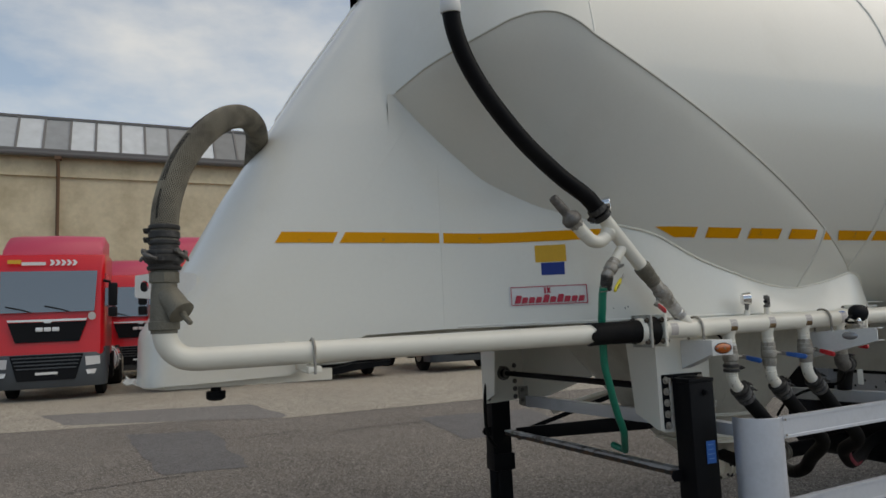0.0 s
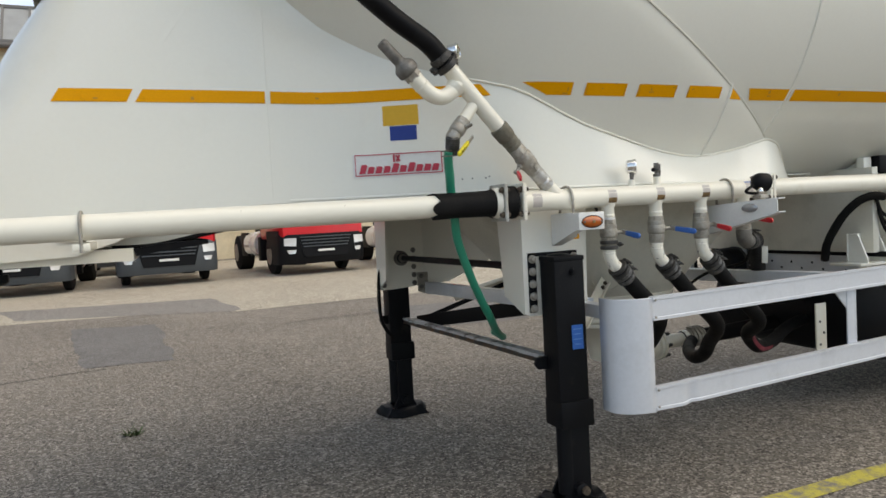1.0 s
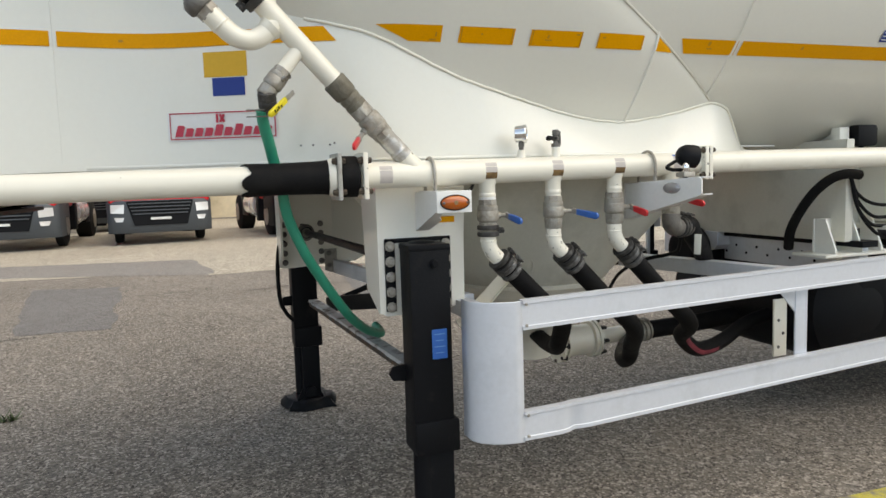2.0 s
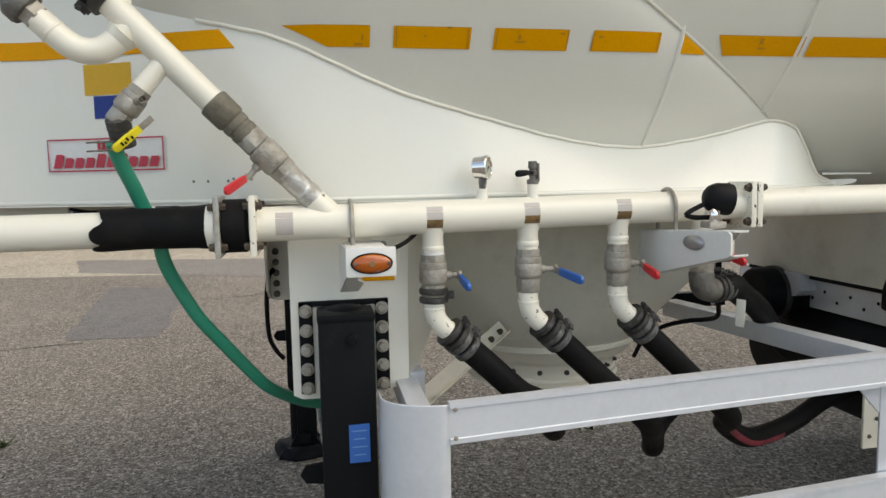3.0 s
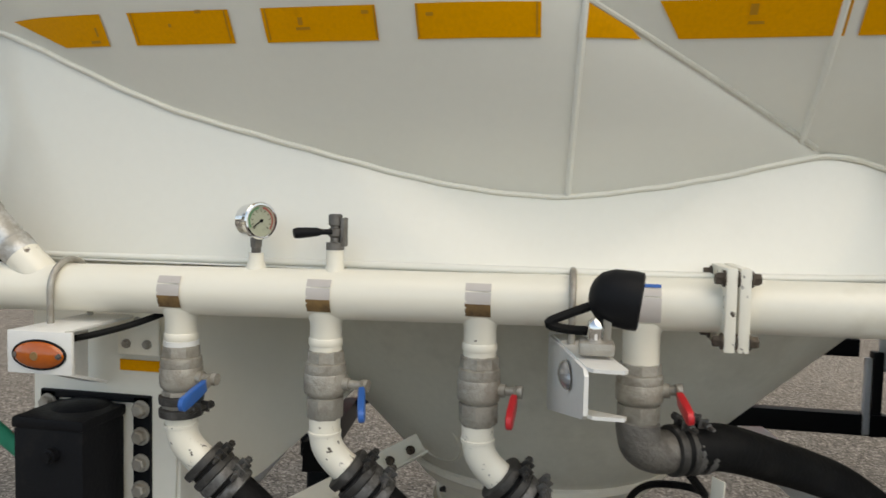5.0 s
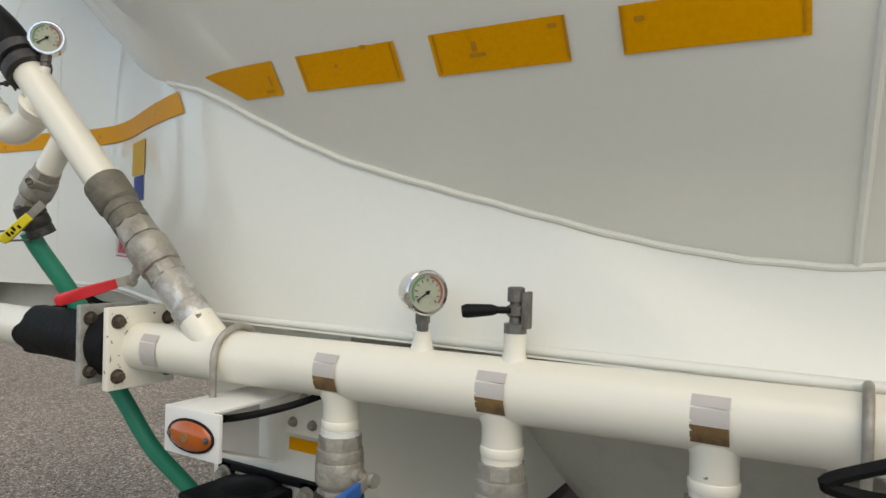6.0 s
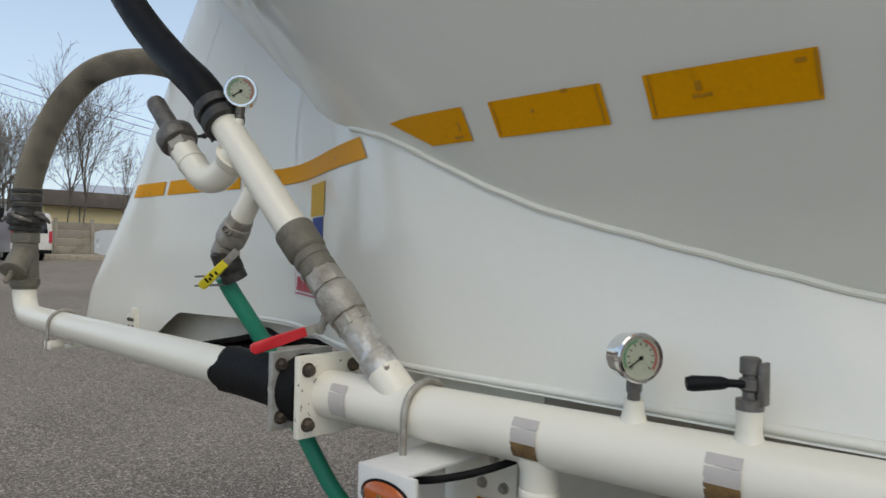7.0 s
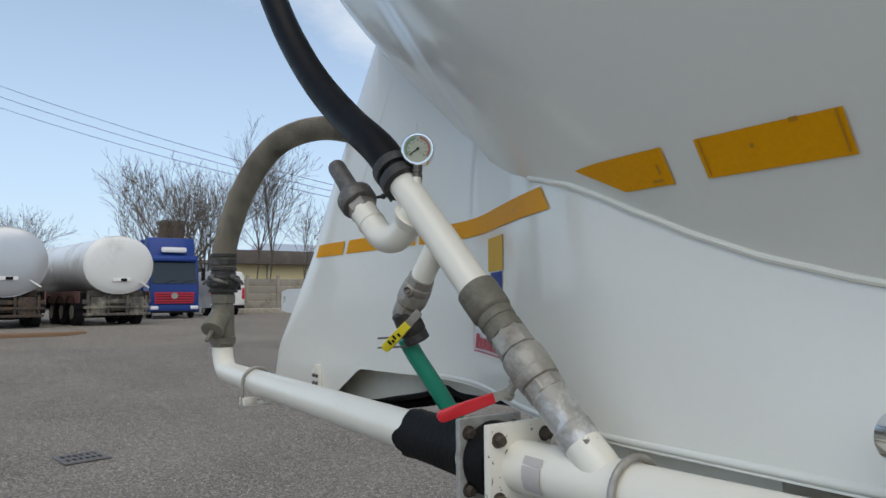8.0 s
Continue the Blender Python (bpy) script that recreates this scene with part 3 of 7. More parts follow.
T0, T1 = 1.808, 1.860
for x0, x1, s0, s1, f in ((0.455, 0.715, 0.03, 0.025, side), (0.745, 1.24, 0.03, 0.0, side), (1.262, 2.15, 0.0, -0.04, side), (2.39, 2.50, -0.115, 0.0, belly), (2.561, 2.764, 0, 0, belly),
                          (2.826, 3.03, 0, 0, belly), (3.098, 3.301, 0, 0, belly), (3.372, 3.46, 0, -0.05, belly), (3.52, 3.765, -0.035, 0.0, lambda x, z: cyl(x, z)), (3.785, 5.4, 0, 0, lambda x, z: cyl(x, z))):
    film("reflective_tape", x0, x1, T0 - 0.003, T1 - 0.005, AMBER, f, s0, s1, lift=0.003)
TAPEPRINT = material("tape_print", (0.52, 0.23, 0.008), 0.35)
for x, z, w, h in ((2.478, 1.828, 0.005, 0.014), (2.46, 1.818, 0.022, 0.004), (2.64, 1.835, 0.006, 0.005), (2.70, 1.853, 0.012, 0.005), (2.891, 1.829, 0.008, 0.011), (2.885, 1.822, 0.026, 0.004), (3.006, 1.841, 0.012, 0.005), (3.115, 1.835, 0.012, 0.005), (3.62, 1.832, 0.012, 0.014), (3.62, 1.82, 0.024, 0.004), (0.60, 1.83, 0.014, 0.006), (0.95, 1.83, 0.012, 0.012), (1.45, 1.84, 0.014, 0.008), (1.95, 1.84, 0.012, 0.006), (4.1, 1.83, 0.012, 0.012)):
    film("tape_print", x, x + w, z, z + h, TAPEPRINT, side if x < 2.2 else belly if x < 3.5 else (lambda x, z: cyl(x, z)), lift=0.0042, n=3)
for x, f in ((2.567, belly), (2.755, belly), (2.832, belly), (3.026, belly), (3.099, belly), (3.293, belly), (3.76, lambda x, z: cyl(x, z))):
    film("tape_edge", x, x + 0.003, T0 + rise(x), T1 - 0.006 + rise(x), TAPEPRINT, f, lift=0.0042, n=2)
film("blue_sticker", 4.51, 4.68, 1.872, 1.915, BLUEFILM, lambda x, z: cyl(x, z), lift=0.003)
for k in range(3):
    film("sticker_line", 4.515, 4.675, 1.878 + 0.013 * k, 1.882 + 0.013 * k, SIGNWHITE, lambda x, z: cyl(x, z), lift=0.0045)
film("yellow_label", 1.72, 1.86, 1.715, 1.800, YELLOWFILM, side)
film("blue_label", 1.745, 1.85, 1.650, 1.712, BLUEFILM, side)
sign = film("maker_sign", 1.59, 1.948, 1.498, 1.598, SIGNWHITE, side, label="small white sign with red lettering")

# main air pipe along the side
def pipe_y(x):
    return lerp(x, [(-0.1, 2.872), (2.15, 2.728), (2.65, 2.757), (3.3, 2.795), (3.65, 2.80), (14, 2.80)])


def pipe_z(x):
    return 1.335 + 0.010 * x


def pp(x):
    return (x, pipe_y(x), pipe_z(x) if x < 4 else 1.375)


bm = B()
RX, RY = 0.0, 2.867
elbow = catmull([(RX, RY, 1.50), (RX, RY, 1.45), (RX + 0.007, RY, 1.41), (RX + 0.030, RY - 0.001, 1.372), (RX + 0.068, RY - 0.003, 1.346), (RX + 0.115, RY - 0.005, 1.3375), (RX + 0.16, RY - 0.008, 1.337)], 4)
sweep(bm, elbow + [pp(x) for x in np.linspace(0.22, 1.88, 20)], 0.045, 24)
tpart("front_air_pipe", bm, PIPEPAINT, label="cream painted air pipe with an elbow")
bm = B()
sweep(bm, [pp(x) for x in np.linspace(2.16, 3.62, 20)], 0.045, 24)
tpart("air_manifold_pipe", bm, PIPEPAINT, label="cream painted air manifold pipe")
bm = B()
sweep(bm, [pp(x) for x in np.linspace(3.62, 12, 30)], 0.045, 24)
tpart("rear_air_pipe", bm, CREAM)
# wrapped sleeve with a torn front edge
bm = B()
rows = []
for k in range(36):
    a = math.tau * k / 36
    x0 = 1.815 + 0.012 * math.sin(3 * a + 1) + 0.016 * max(0.0, math.sin(5 * a + 0.6)) - 0.03 * math.exp(-((a - 4.2) / 0.25) ** 2)
    row = []
    for j, (f, r) in enumerate(((0.0, 0.0470), (0.0, 0.0535), (0.15, 0.0525), (0.4, 0.0515), (0.7, 0.053), (0.86, 0.054), (0.9, 0.056), (1.0, 0.0555), (1.0, 0.047))):
        c = Vector(pp(x0 + (2.092 - x0) * f))
        r += 0.0012 * noise.noise(Vector((c.x * 30, a * 2, 3.0)))
        row.append(c + Vector((0, r * math.cos(a), r * math.sin(a))))
    rows.append(row)
rows.append(rows[0])
sheet(bm, rows)
bmesh.ops.remove_doubles(bm, verts=bm.verts[:], dist=1e-5)
tpart("rubber_sleeve", bm, RUBBER, label="black rubber sleeve with a torn edge on the air pipe")


# ---- fittings on the manifold ----
def bolt(c, way, r=0.011, h=0.012, mat=STEEL, parent=None, name="bolt"):
    """A hexagon bolt head with a domed washer."""
    bm = B()
    lathe(bm, c, way, [(0, r * 1.35), (0.003, r * 1.35)], 12)
    lathe(bm, Vector(c) + Vector(way).normalized() * 0.003, way, [(0, r), (h * 0.8, r), (h, r * 0.8)], 6)
    return tpart(name, bm, mat, parent)


def flange_plate(x, name="square_flange", size=0.15, t=0.02, mat=CREAM):
    bm = B()
    c = Vector(pp(x))
    box(bm, c, (t, size * 0.95, size), bevel=0.004)
    ob = tpart(name, bm, mat)
    for dy in (-0.053, 0.053):
        for dz in (-0.05, 0.05):
            bolt(c + Vector((t / 2, dy, dz)), (1, 0, 0), 0.010, 0.012, RUSTY, ob)
            bolt(c + Vector((-t / 2, dy, dz)), (-1, 0, 0), 0.010, 0.012, RUSTY, ob)
    return ob


RUSTY = material("rusty_bolt", (0.065, 0.048, 0.034), 0.7, stain=(0.15, 0.12, 0.085), stain_scale=60, stain_at=(0.5, 0.75), bump=0.4)
GREYPLATE = material("zinc_plate", (0.46, 0.46, 0.43), 0.5, metal=0.3, stain=(0.3, 0.28, 0.24), stain_scale=30.0, stain_at=(0.45, 0.7), bump=0.2)
flange_plate(2.105, size=0.152, t=0.014, mat=GREYPLATE)
flange_plate(2.19, size=0.152, t=0.016, mat=CHIPPED)
bm = B()
lathe(bm, pp(2.112), (1, 0, 0), [(0, 0.05), (0.004, 0.068), (0.058, 0.068), (0.066, 0.05)], 28)
tpart("rubber_gasket", bm, RUBBER, label="thick black rubber gasket between flanges")
bm = B()
sweep(bm, [pp(2.07), pp(2.085), pp(2.10)], [0.050, 0.062, 0.064], 24)
tpart("pipe_collar", bm, CREAM)
flange_plate(3.610, size=0.135, t=0.018, mat=CHIPPED)
flange_plate(3.631, size=0.135, t=0.018, mat=CHIPPED)

# worn patches and printed labels on the pipe
for x, m in ((2.265, PALETAPE), (2.655, RUST), (2.93, RUST), (3.208, RUST), (3.485, PALETAPE)):
    for k, (a0, a1, mm) in enumerate(((-6, 19, PALETAPE), (22, 40, PALETAPE), (-36, -6, m))):
        bm = B()
        c = Vector(pp(x))
        rows = []
        for i in range(7):
            a = radians(a0 + (a1 - a0) * i / 6)
            rows.append([c + Vector((u, -0.0462 * math.cos(a), 0.0462 * math.sin(a))) for u in (-0.022, 0.022)])
        sheet(bm, rows)
        tpart("pipe_label", bm, mm)


bm = B()
c = Vector(pp(3.485))
sheet(bm, [[c + Vector((u, -0.0462 * math.cos(radians(a)), 0.0462 * math.sin(radians(a)))) for u in (-0.022, 0.022)] for a in (42, 45, 48, 51)])
tpart("blue_strip", bm, BLUE)


def ubolt(x, z_low, r=0.006):
    """A bent rod clamp over the pipe."""
    c = Vector(pp(x))
    q = 0.053
    pts = [c + Vector((0, -q, z_low - c.z))] + [c + Vector((0, -q * math.cos(a), q * math.sin(a))) for a in np.linspace(0, math.pi, 14)] + [c + Vector((0, q, z_low - c.z))]
    bm = B()
    sweep(bm, pts, r, 10)
    return tpart("u_bolt", bm, STEEL)


ubolt(2.435, 1.29)
ubolt(3.365, 1.30)
ubolt(0.555, 1.255)
bm = B()
box(bm, (0.555, 2.86, 1.262), (0.055, 0.17, 0.008), bevel=0.002)
box(bm, (0.555, 2.80, 1.272), (0.055, 0.05, 0.028), bevel=0.004)
box(bm, (0.555, 2.99, 1.275), (0.04, 0.26, 0.03), bevel=0.004)
tpart("pipe_bracket", bm, CREAM)
bm = B()
box(bm, (0.485, 3.11, 1.325), (0.08, 0.02, 0.07), bevel=0.004)
box(bm, (0.50, 3.105, 1.365), (0.03, 0.02, 0.04), bevel=0.004)
br = tpart("lug_plate", bm, CREAM)
for i in range(2):
    for k in range(2):
        bolt((0.472 + 0.03 * i, 3.10, 1.31 + 0.03 * k), (0, -1, 0), 0.006, 0.006, DARKSTEEL, br)


BAND = material("dark_clamp_band", (0.045, 0.043, 0.041), 0.5, metal=0.4, stain=(0.12, 0.115, 0.11), stain_scale=40.0, stain_at=(0.52, 0.7))
GREYBAND = material("grey_clamp_band", (0.15, 0.148, 0.145), 0.45, metal=0.5, stain=(0.06, 0.057, 0.054), stain_scale=45.0, stain_at=(0.45, 0.65))


def clamp(p, way, r, w=0.03, mat=BAND, parent=None):
    """A hose clamp: a ribbed band with a bolt lug."""
    bm = B()
    p, way = Vector(p), Vector(way).normalized()
    for k in (-1, 1):
        lathe(bm, p + way * (k * w * 0.55 - w * 0.4), way, [(0, r), (0.002, r + 0.005), (w * 0.35, r + 0.006), (w * 0.8 - 0.002, r + 0.005), (w * 0.8, r)], 22)
    side_way = way.cross(Vector((0.2, 1, 0.1))).normalized()
    across = way.cross(side_way)
    for k in (-1, 1):
        box(bm, p + side_way * (r + 0.010) + across * (0.010 * k), (w * 0.9, 0.004, 0.022), turn_to(way, side_way), bevel=0.001)
    lathe(bm, p + side_way * (r + 0.014) - across * 0.026, across, [(0, 0.0075), (0.010, 0.0075), (0.011, 0.0038), (0.046, 0.0038), (0.0465, 0.0065), (0.053, 0.0065), (0.054, 0.0038), (0.066, 0.0034)], 6)
    return tpart("hose_clamp", bm, mat, parent)


def ball_valve(name, p, way, r, length, grip, grip_way, grip_len=0.09, mat=STEEL, label="", stem=(0, -1, 0), face=None, reach=0.03, wide=0.024, shift=(0, 0, 0)):
    """A ball valve on the axis way, with a stem and a lever."""
    p, way, stem, gw = Vector(p), Vector(way).normalized(), Vector(stem).normalized(), Vector(grip_way).normalized()
    bm = B()
    lathe(bm, p, way, [(0, r * 1.02), (0.002, r * 1.22), (length * 0.17, r * 1.24), (length * 0.19, r * 1.1)], 8)
    v = tpart(name, bm, mat, label=label)
    bm = B()
    lathe(bm, p + way * length * 0.17, way, [(0, r * 1.12), (0.003, r * 1.3), (length * 0.14, r * 1.36), (length * 0.16, r * 1.32), (length * 0.19, r * 1.38), (length * 0.40, r * 1.38), (length * 0.45, r * 1.33), (length * 0.5, r * 1.12)], 26)
    tpart("valve_body", bm, mat, v)
    bm = B()
    lathe(bm, p + way * length * 0.67, way, [(0, r * 1.12), (0.002, r * 1.25), (length * 0.28, r * 1.23), (length * 0.32, r * 1.1), (length * 0.33, r * 1.02)], 8)
    tpart("union_end", bm, mat, v)
    c = p + way * length * 0.48
    e = c + stem * (r * 1.3 + reach) + Vector(shift)
    face = Vector(face).normalized() if face else stem
    bm = B()
    lathe(bm, c + stem * r * 1.2, stem, [(0, r * 0.42), (0.014, r * 0.42), (0.015, r * 0.28), (0.034, r * 0.28), (reach + 0.005, r * 0.28), (reach + 0.006, r * 0.42), (reach + 0.014, r * 0.40)], 12)
    tpart("valve_stem", bm, mat, v)
    bm = B()
    box(bm, e + gw * 0.02, (0.055, wide * 0.8, 0.004), turn_to(gw, face), bevel=0.001)
    tpart("lever", bm, mat, v)
    bm = B()
    m = turn_to(gw, face)
    outline = [(0.03, -wide * 0.42), (0.03 + grip_len * 0.5, -wide * 0.5)] + [(0.03 + grip_len - wide * 0.5 + wide * 0.5 * math.cos(a), wide * 0.5 * math.sin(a)) for a in np.linspace(-math.pi / 2, math.pi / 2, 9)] + [(0.03 + grip_len * 0.5, wide * 0.5), (0.03, wide * 0.42)]
    loops = [[e + m @ Vector((0.03 + grip_len / 2 + (u - 0.03 - grip_len / 2) * k, v * k, h)) for u, v in outline] for h, k in ((-0.006, 0.86), (-0.004, 1.0), (0.004, 1.0), (0.006, 0.86))]
    vs = sheet(bm, loops, loop=True)
    bm.faces.new(vs[0][::-1])
    bm.faces.new(vs[-1])
    lg = tpart("lever_grip", bm, grip, v)
    if grip is YELLOW:
        bm = B()
        for k, h, w in ((0.36, 0.22, 0.4), (0.50, -0.18, 0.5), (0.60, 0.2, 0.35), (0.70, -0.1, 0.55)):
            for face_side in (-1, 1):
                box(bm, e + m @ Vector((0.03 + grip_len * k, wide * h * 0.5, face_side * 0.0062)), (0.005, wide * w, 0.0008), m)
        tpart("grip_print", bm, DARKPLASTIC, lg)
    return v


# three small branch valves with hoses
branches = [(2.655, BLUE, (0.06, -0.98, -0.16)), (2.93, BLUE, (0.28, -0.95, -0.14)), (3.208, RED, (-0.02, -0.97, -0.2))]
for i, (x, grip, gw) in enumerate(branches):
    c = Vector(pp(x))
    bm = B()
    sweep(bm, [c + Vector((0, 0, -0.03)), c + Vector((0, 0, -0.04)), c + Vector((0, 0, -0.05)), c + Vector((0, 0, -0.105))], [0.036, 0.034, 0.029, 0.029], 20)
    lathe(bm, c + Vector((0, 0, -0.078)), (0, 0, -1), [(0, 0.03), (0.002, 0.031), (0.012, 0.031), (0.014, 0.03)], 20)
    tpart("branch_stub", bm, PIPEPAINT)
    top = c.z - 0.10
    ball_valve("ball_valve", (c.x, c.y, top), (0, 0, -1), 0.028, 0.125, grip, gw, 0.09 if i != 1 else 0.105, VALVE, stem=(0.99, -0.12, 0), reach=(0.030, 0.036, 0.030)[i])
    z1 = top - 0.12
    bm = B()
    el = [(c.x, c.y, z1 + 0.01), (c.x, c.y, z1 - 0.03), (c.x + 0.006, c.y, z1 - 0.058), (c.x + 0.022, c.y + 0.003, z1 - 0.082), (c.x + 0.048, c.y + 0.006, z1 - 0.105)]
    sweep(bm, catmull(el, 5), 0.0285, 20)
    lathe(bm, (c.x, c.y, z1 - 0.028), (0, 0, -1), [(0, 0.0285), (0.001, 0.0305), (0.006, 0.0305), (0.007, 0.0285)], 20)
    tpart("elbow_pipe", bm, CHIPPED, label="cream pipe elbow with chipped paint")
    if i == 0:
        bm = B()
        lathe(bm, (c.x, c.y, top + 0.008), (0, 0, -1), [(0, 0.029), (0.001, 0.0315), (0.004, 0.031), (0.008, 0.032), (0.013, 0.031), (0.014, 0.029)], 20)
        tpart("thread_tape", bm, SIGNWHITE, label="white thread seal tape")
        clamp((c.x, c.y, z1 + 0.006), (0, 0, -1), 0.0345, 0.022)
    p0 = Vector((c.x + 0.04, c.y + 0.006, z1 - 0.098))
    d = Vector((0.72, 0.12, -0.68)).normalized()
    if i == 0:
        path = [p0, p0 + d * 0.14, p0 + d * 0.3, p0 + d * 0.42 + Vector((0.03, 0.08, 0)), (3.10, 3.06, 0.62), (3.17, 3.22, 0.56), (3.22, 3.42, 0.54), (3.25, 3.62, 0.56)]
    elif i == 1:
        path = [p0, p0 + d * 0.14, p0 + d * 0.32, p0 + d * 0.5, (3.45, 3.03, 0.575), (3.50, 3.12, 0.50), (3.56, 3.25, 0.445), (3.65, 3.40, 0.425), (3.79, 3.58, 0.42), (3.95, 3.73, 0.425)]
    else:
        path = [p0, p0 + d * 0.14, p0 + d * 0.32, p0 + d * 0.52, (3.72, 3.03, 0.595), (3.86, 3.12, 0.50), (4.02, 3.22, 0.46), (4.22, 3.32, 0.46), (4.5, 3.45, 0.5), (4.9, 3.5, 0.56)]
    bm = B()
    sweep(bm, catmull(path, 8), 0.037, 18)
    tpart("branch_hose", bm, RUBBER, label="black rubber hose clamped to an elbow")
    clamp(p0 + d * 0.018, d, 0.039, 0.022)
    clamp(p0 + d * 0.062, d, 0.039, 0.026, GREYBAND)
    if i == 2:
        bm = B()
        sp = catmull(path, 8)[30:52]
        for p, q in zip(sp, sp[1:]):
            e = (q - p).normalized()
            n0 = Vector((0.1, -1.0, -0.25))
            n0 = (n0 - e * n0.dot(e)).normalized()
            m0 = e.cross(n0)
            vs = [bm.verts.new(c + 0.0378 * (n0 * math.cos(a) + m0 * math.sin(a))) for c in (p, q) for a in (-0.30, -0.10, 0.10, 0.30)]
            for k in range(3):
                bm.faces.new((vs[k], vs[k + 1], vs[k + 5], vs[k + 4]))
        bmesh.ops.remove_doubles(bm, verts=bm.verts[:], dist=0.002)
        tpart("hose_stripe", bm, material("faded_red_stripe", (0.26, 0.03, 0.05), 0.6, stain=(0.10, 0.02, 0.03), stain_scale=14.0, stain_at=(0.45, 0.7)), label="faded red stripe along the hose")

# fourth branch with its elbow
c = Vector(pp(3.482))
bm = B()
sweep(bm, [c + Vector((0, 0, -0.03)), c + Vector((0, 0, -0.04)), c + Vector((0, 0, -0.05)), c + Vector((0, 0, -0.105))], [0.038, 0.036, 0.031, 0.031], 20)
tpart("branch_stub", bm, PIPEPAINT)
ball_valve("ball_valve", (c.x, c.y, c.z - 0.10), (0, 0, -1), 0.029, 0.105, RED, (0.06, -0.98, -0.15), 0.085, VALVE, stem=(0.99, -0.1, 0.1), reach=0.022)
z1 = c.z - 0.195
bm = B()
sweep(bm, catmull([(c.x, c.y, z1), (c.x, c.y, z1 - 0.02), (c.x + 0.008, c.y + 0.004, z1 - 0.05), (c.x + 0.035, c.y + 0.018, z1 - 0.064), (c.x + 0.062, c.y + 0.032, z1 - 0.064)], 5), [0.030, 0.032] + [0.037] * 17 + [0.036, 0.036], 20)
tpart("elbow_fitting", bm, DARKSTEEL, label="grey cast elbow under the valve")
p0, d = Vector((c.x + 0.058, c.y + 0.030, z1 - 0.064)), Vector((0.88, 0.45, -0.02)).normalized()
clamp(p0 + d * 0.018, d, 0.039, 0.022)
clamp(p0 + d * 0.052, d, 0.039, 0.022, GREYBAND)
bm = B()
sweep(bm, catmull([p0, p0 + d * 0.1, (3.737, 2.98, 1.060), (3.929, 3.15, 0.962), (4.127, 3.32, 0.815), (4.332, 3.45, 0.695), (4.588, 3.50, 0.682), (4.95, 3.50, 0.69), (5.6, 3.5, 0.70)], 8), 0.042, 18)
tpart("branch_hose", bm, RUBBER)
bm = B()
box(bm, p0 + Vector((0.075, -0.03, -0.075)), (0.003, 0.028, 0.085), Euler((0.03, 0.02, 0.6)).to_matrix(), bevel=0.001)
tpart("cream_tag", bm, SHADECREAM, label="small cream tag hanging from the clamp")

# gauge on the manifold and the small test cock
def gauge(p, face, r, stem_from, stem_r=0.0135):
    """A round pressure gauge with a chrome case and glass."""
    p, face = Vector(p), Vector(face).normalized()
    bm = B()
    lathe(bm, p - face * 0.026, face, [(0, r * 0.8), (0.004, r * 0.96), (0.030, r * 0.98), (0.031, r * 1.06), (0.041, r * 1.06), (0.043, r * 1.0), (0.043, r * 0.9), (0.039, r * 0.86)], 32)
    g = tpart("pressure_gauge", bm, CHROME, label="chrome pressure gauge with a pale dial")
    bm = B()
    lathe(bm, p + face * 0.0135, face, [(0, r * 0.88), (0.0004, r * 0.88)], 32)
    tpart("dial", bm, DIAL, g)
    u = Vector((0, 0, 1)).cross(face).normalized()
    w = face.cross(u)
    for a0, a1, m, q in ((-10, 110, DIALRED, 0.74), (130, 240, DIALGREEN, 0.74)):
        bm = B()
        sheet(bm, [[p + face * 0.0145 + (u * math.cos(a) + w * math.sin(a)) * r * k for k in (q - 0.06, q + 0.06)] for a in np.linspace(radians(a0 - 30), radians(a1 - 30), 16)])
        tpart("dial_band", bm, m, g)
    for k in range(11):
        a = radians(225 - 27 * k)
        bm = B()
        box(bm, p + face * 0.0148 + (u * math.cos(a) + w * math.sin(a)) * r * 0.58, (r * 0.14, r * 0.03, 0.0005), turn_to(u * math.cos(a) + w * math.sin(a), face))
        tpart("dial_mark", bm, DARKPLASTIC, g)
    a = radians(215)
    bm = B()
    box(bm, p + face * 0.0155 + (u * math.cos(a) + w * math.sin(a)) * r * 0.25, (r * 0.8, r * 0.06, 0.0006), turn_to(u * math.cos(a) + w * math.sin(a), face))
    lathe(bm, p + face * 0.015, face, [(0, r * 0.09), (0.002, r * 0.09)], 10)
    tpart("needle", bm, DARKPLASTIC, g)
    s = Vector(stem_from)
    bm = B()
    way = (p - s).normalized()
    length = (p - s).length
    lathe(bm, s + way * (length - r - 0.028), way, [(0, 0.009), (0.012, 0.009), (0.013, 0.011), (0.03, 0.011)], 6)
    tpart("gauge_fitting", bm, DARKSTEEL, g)
    bm = B()
    lathe(bm, s, way, [(0, stem_r * 1.5), (0.008, stem_r * 1.25), (0.018, stem_r * 1.04), (length - r - 0.026, stem_r)], 16)
    tpart("gauge_stem", bm, CREAM, g)


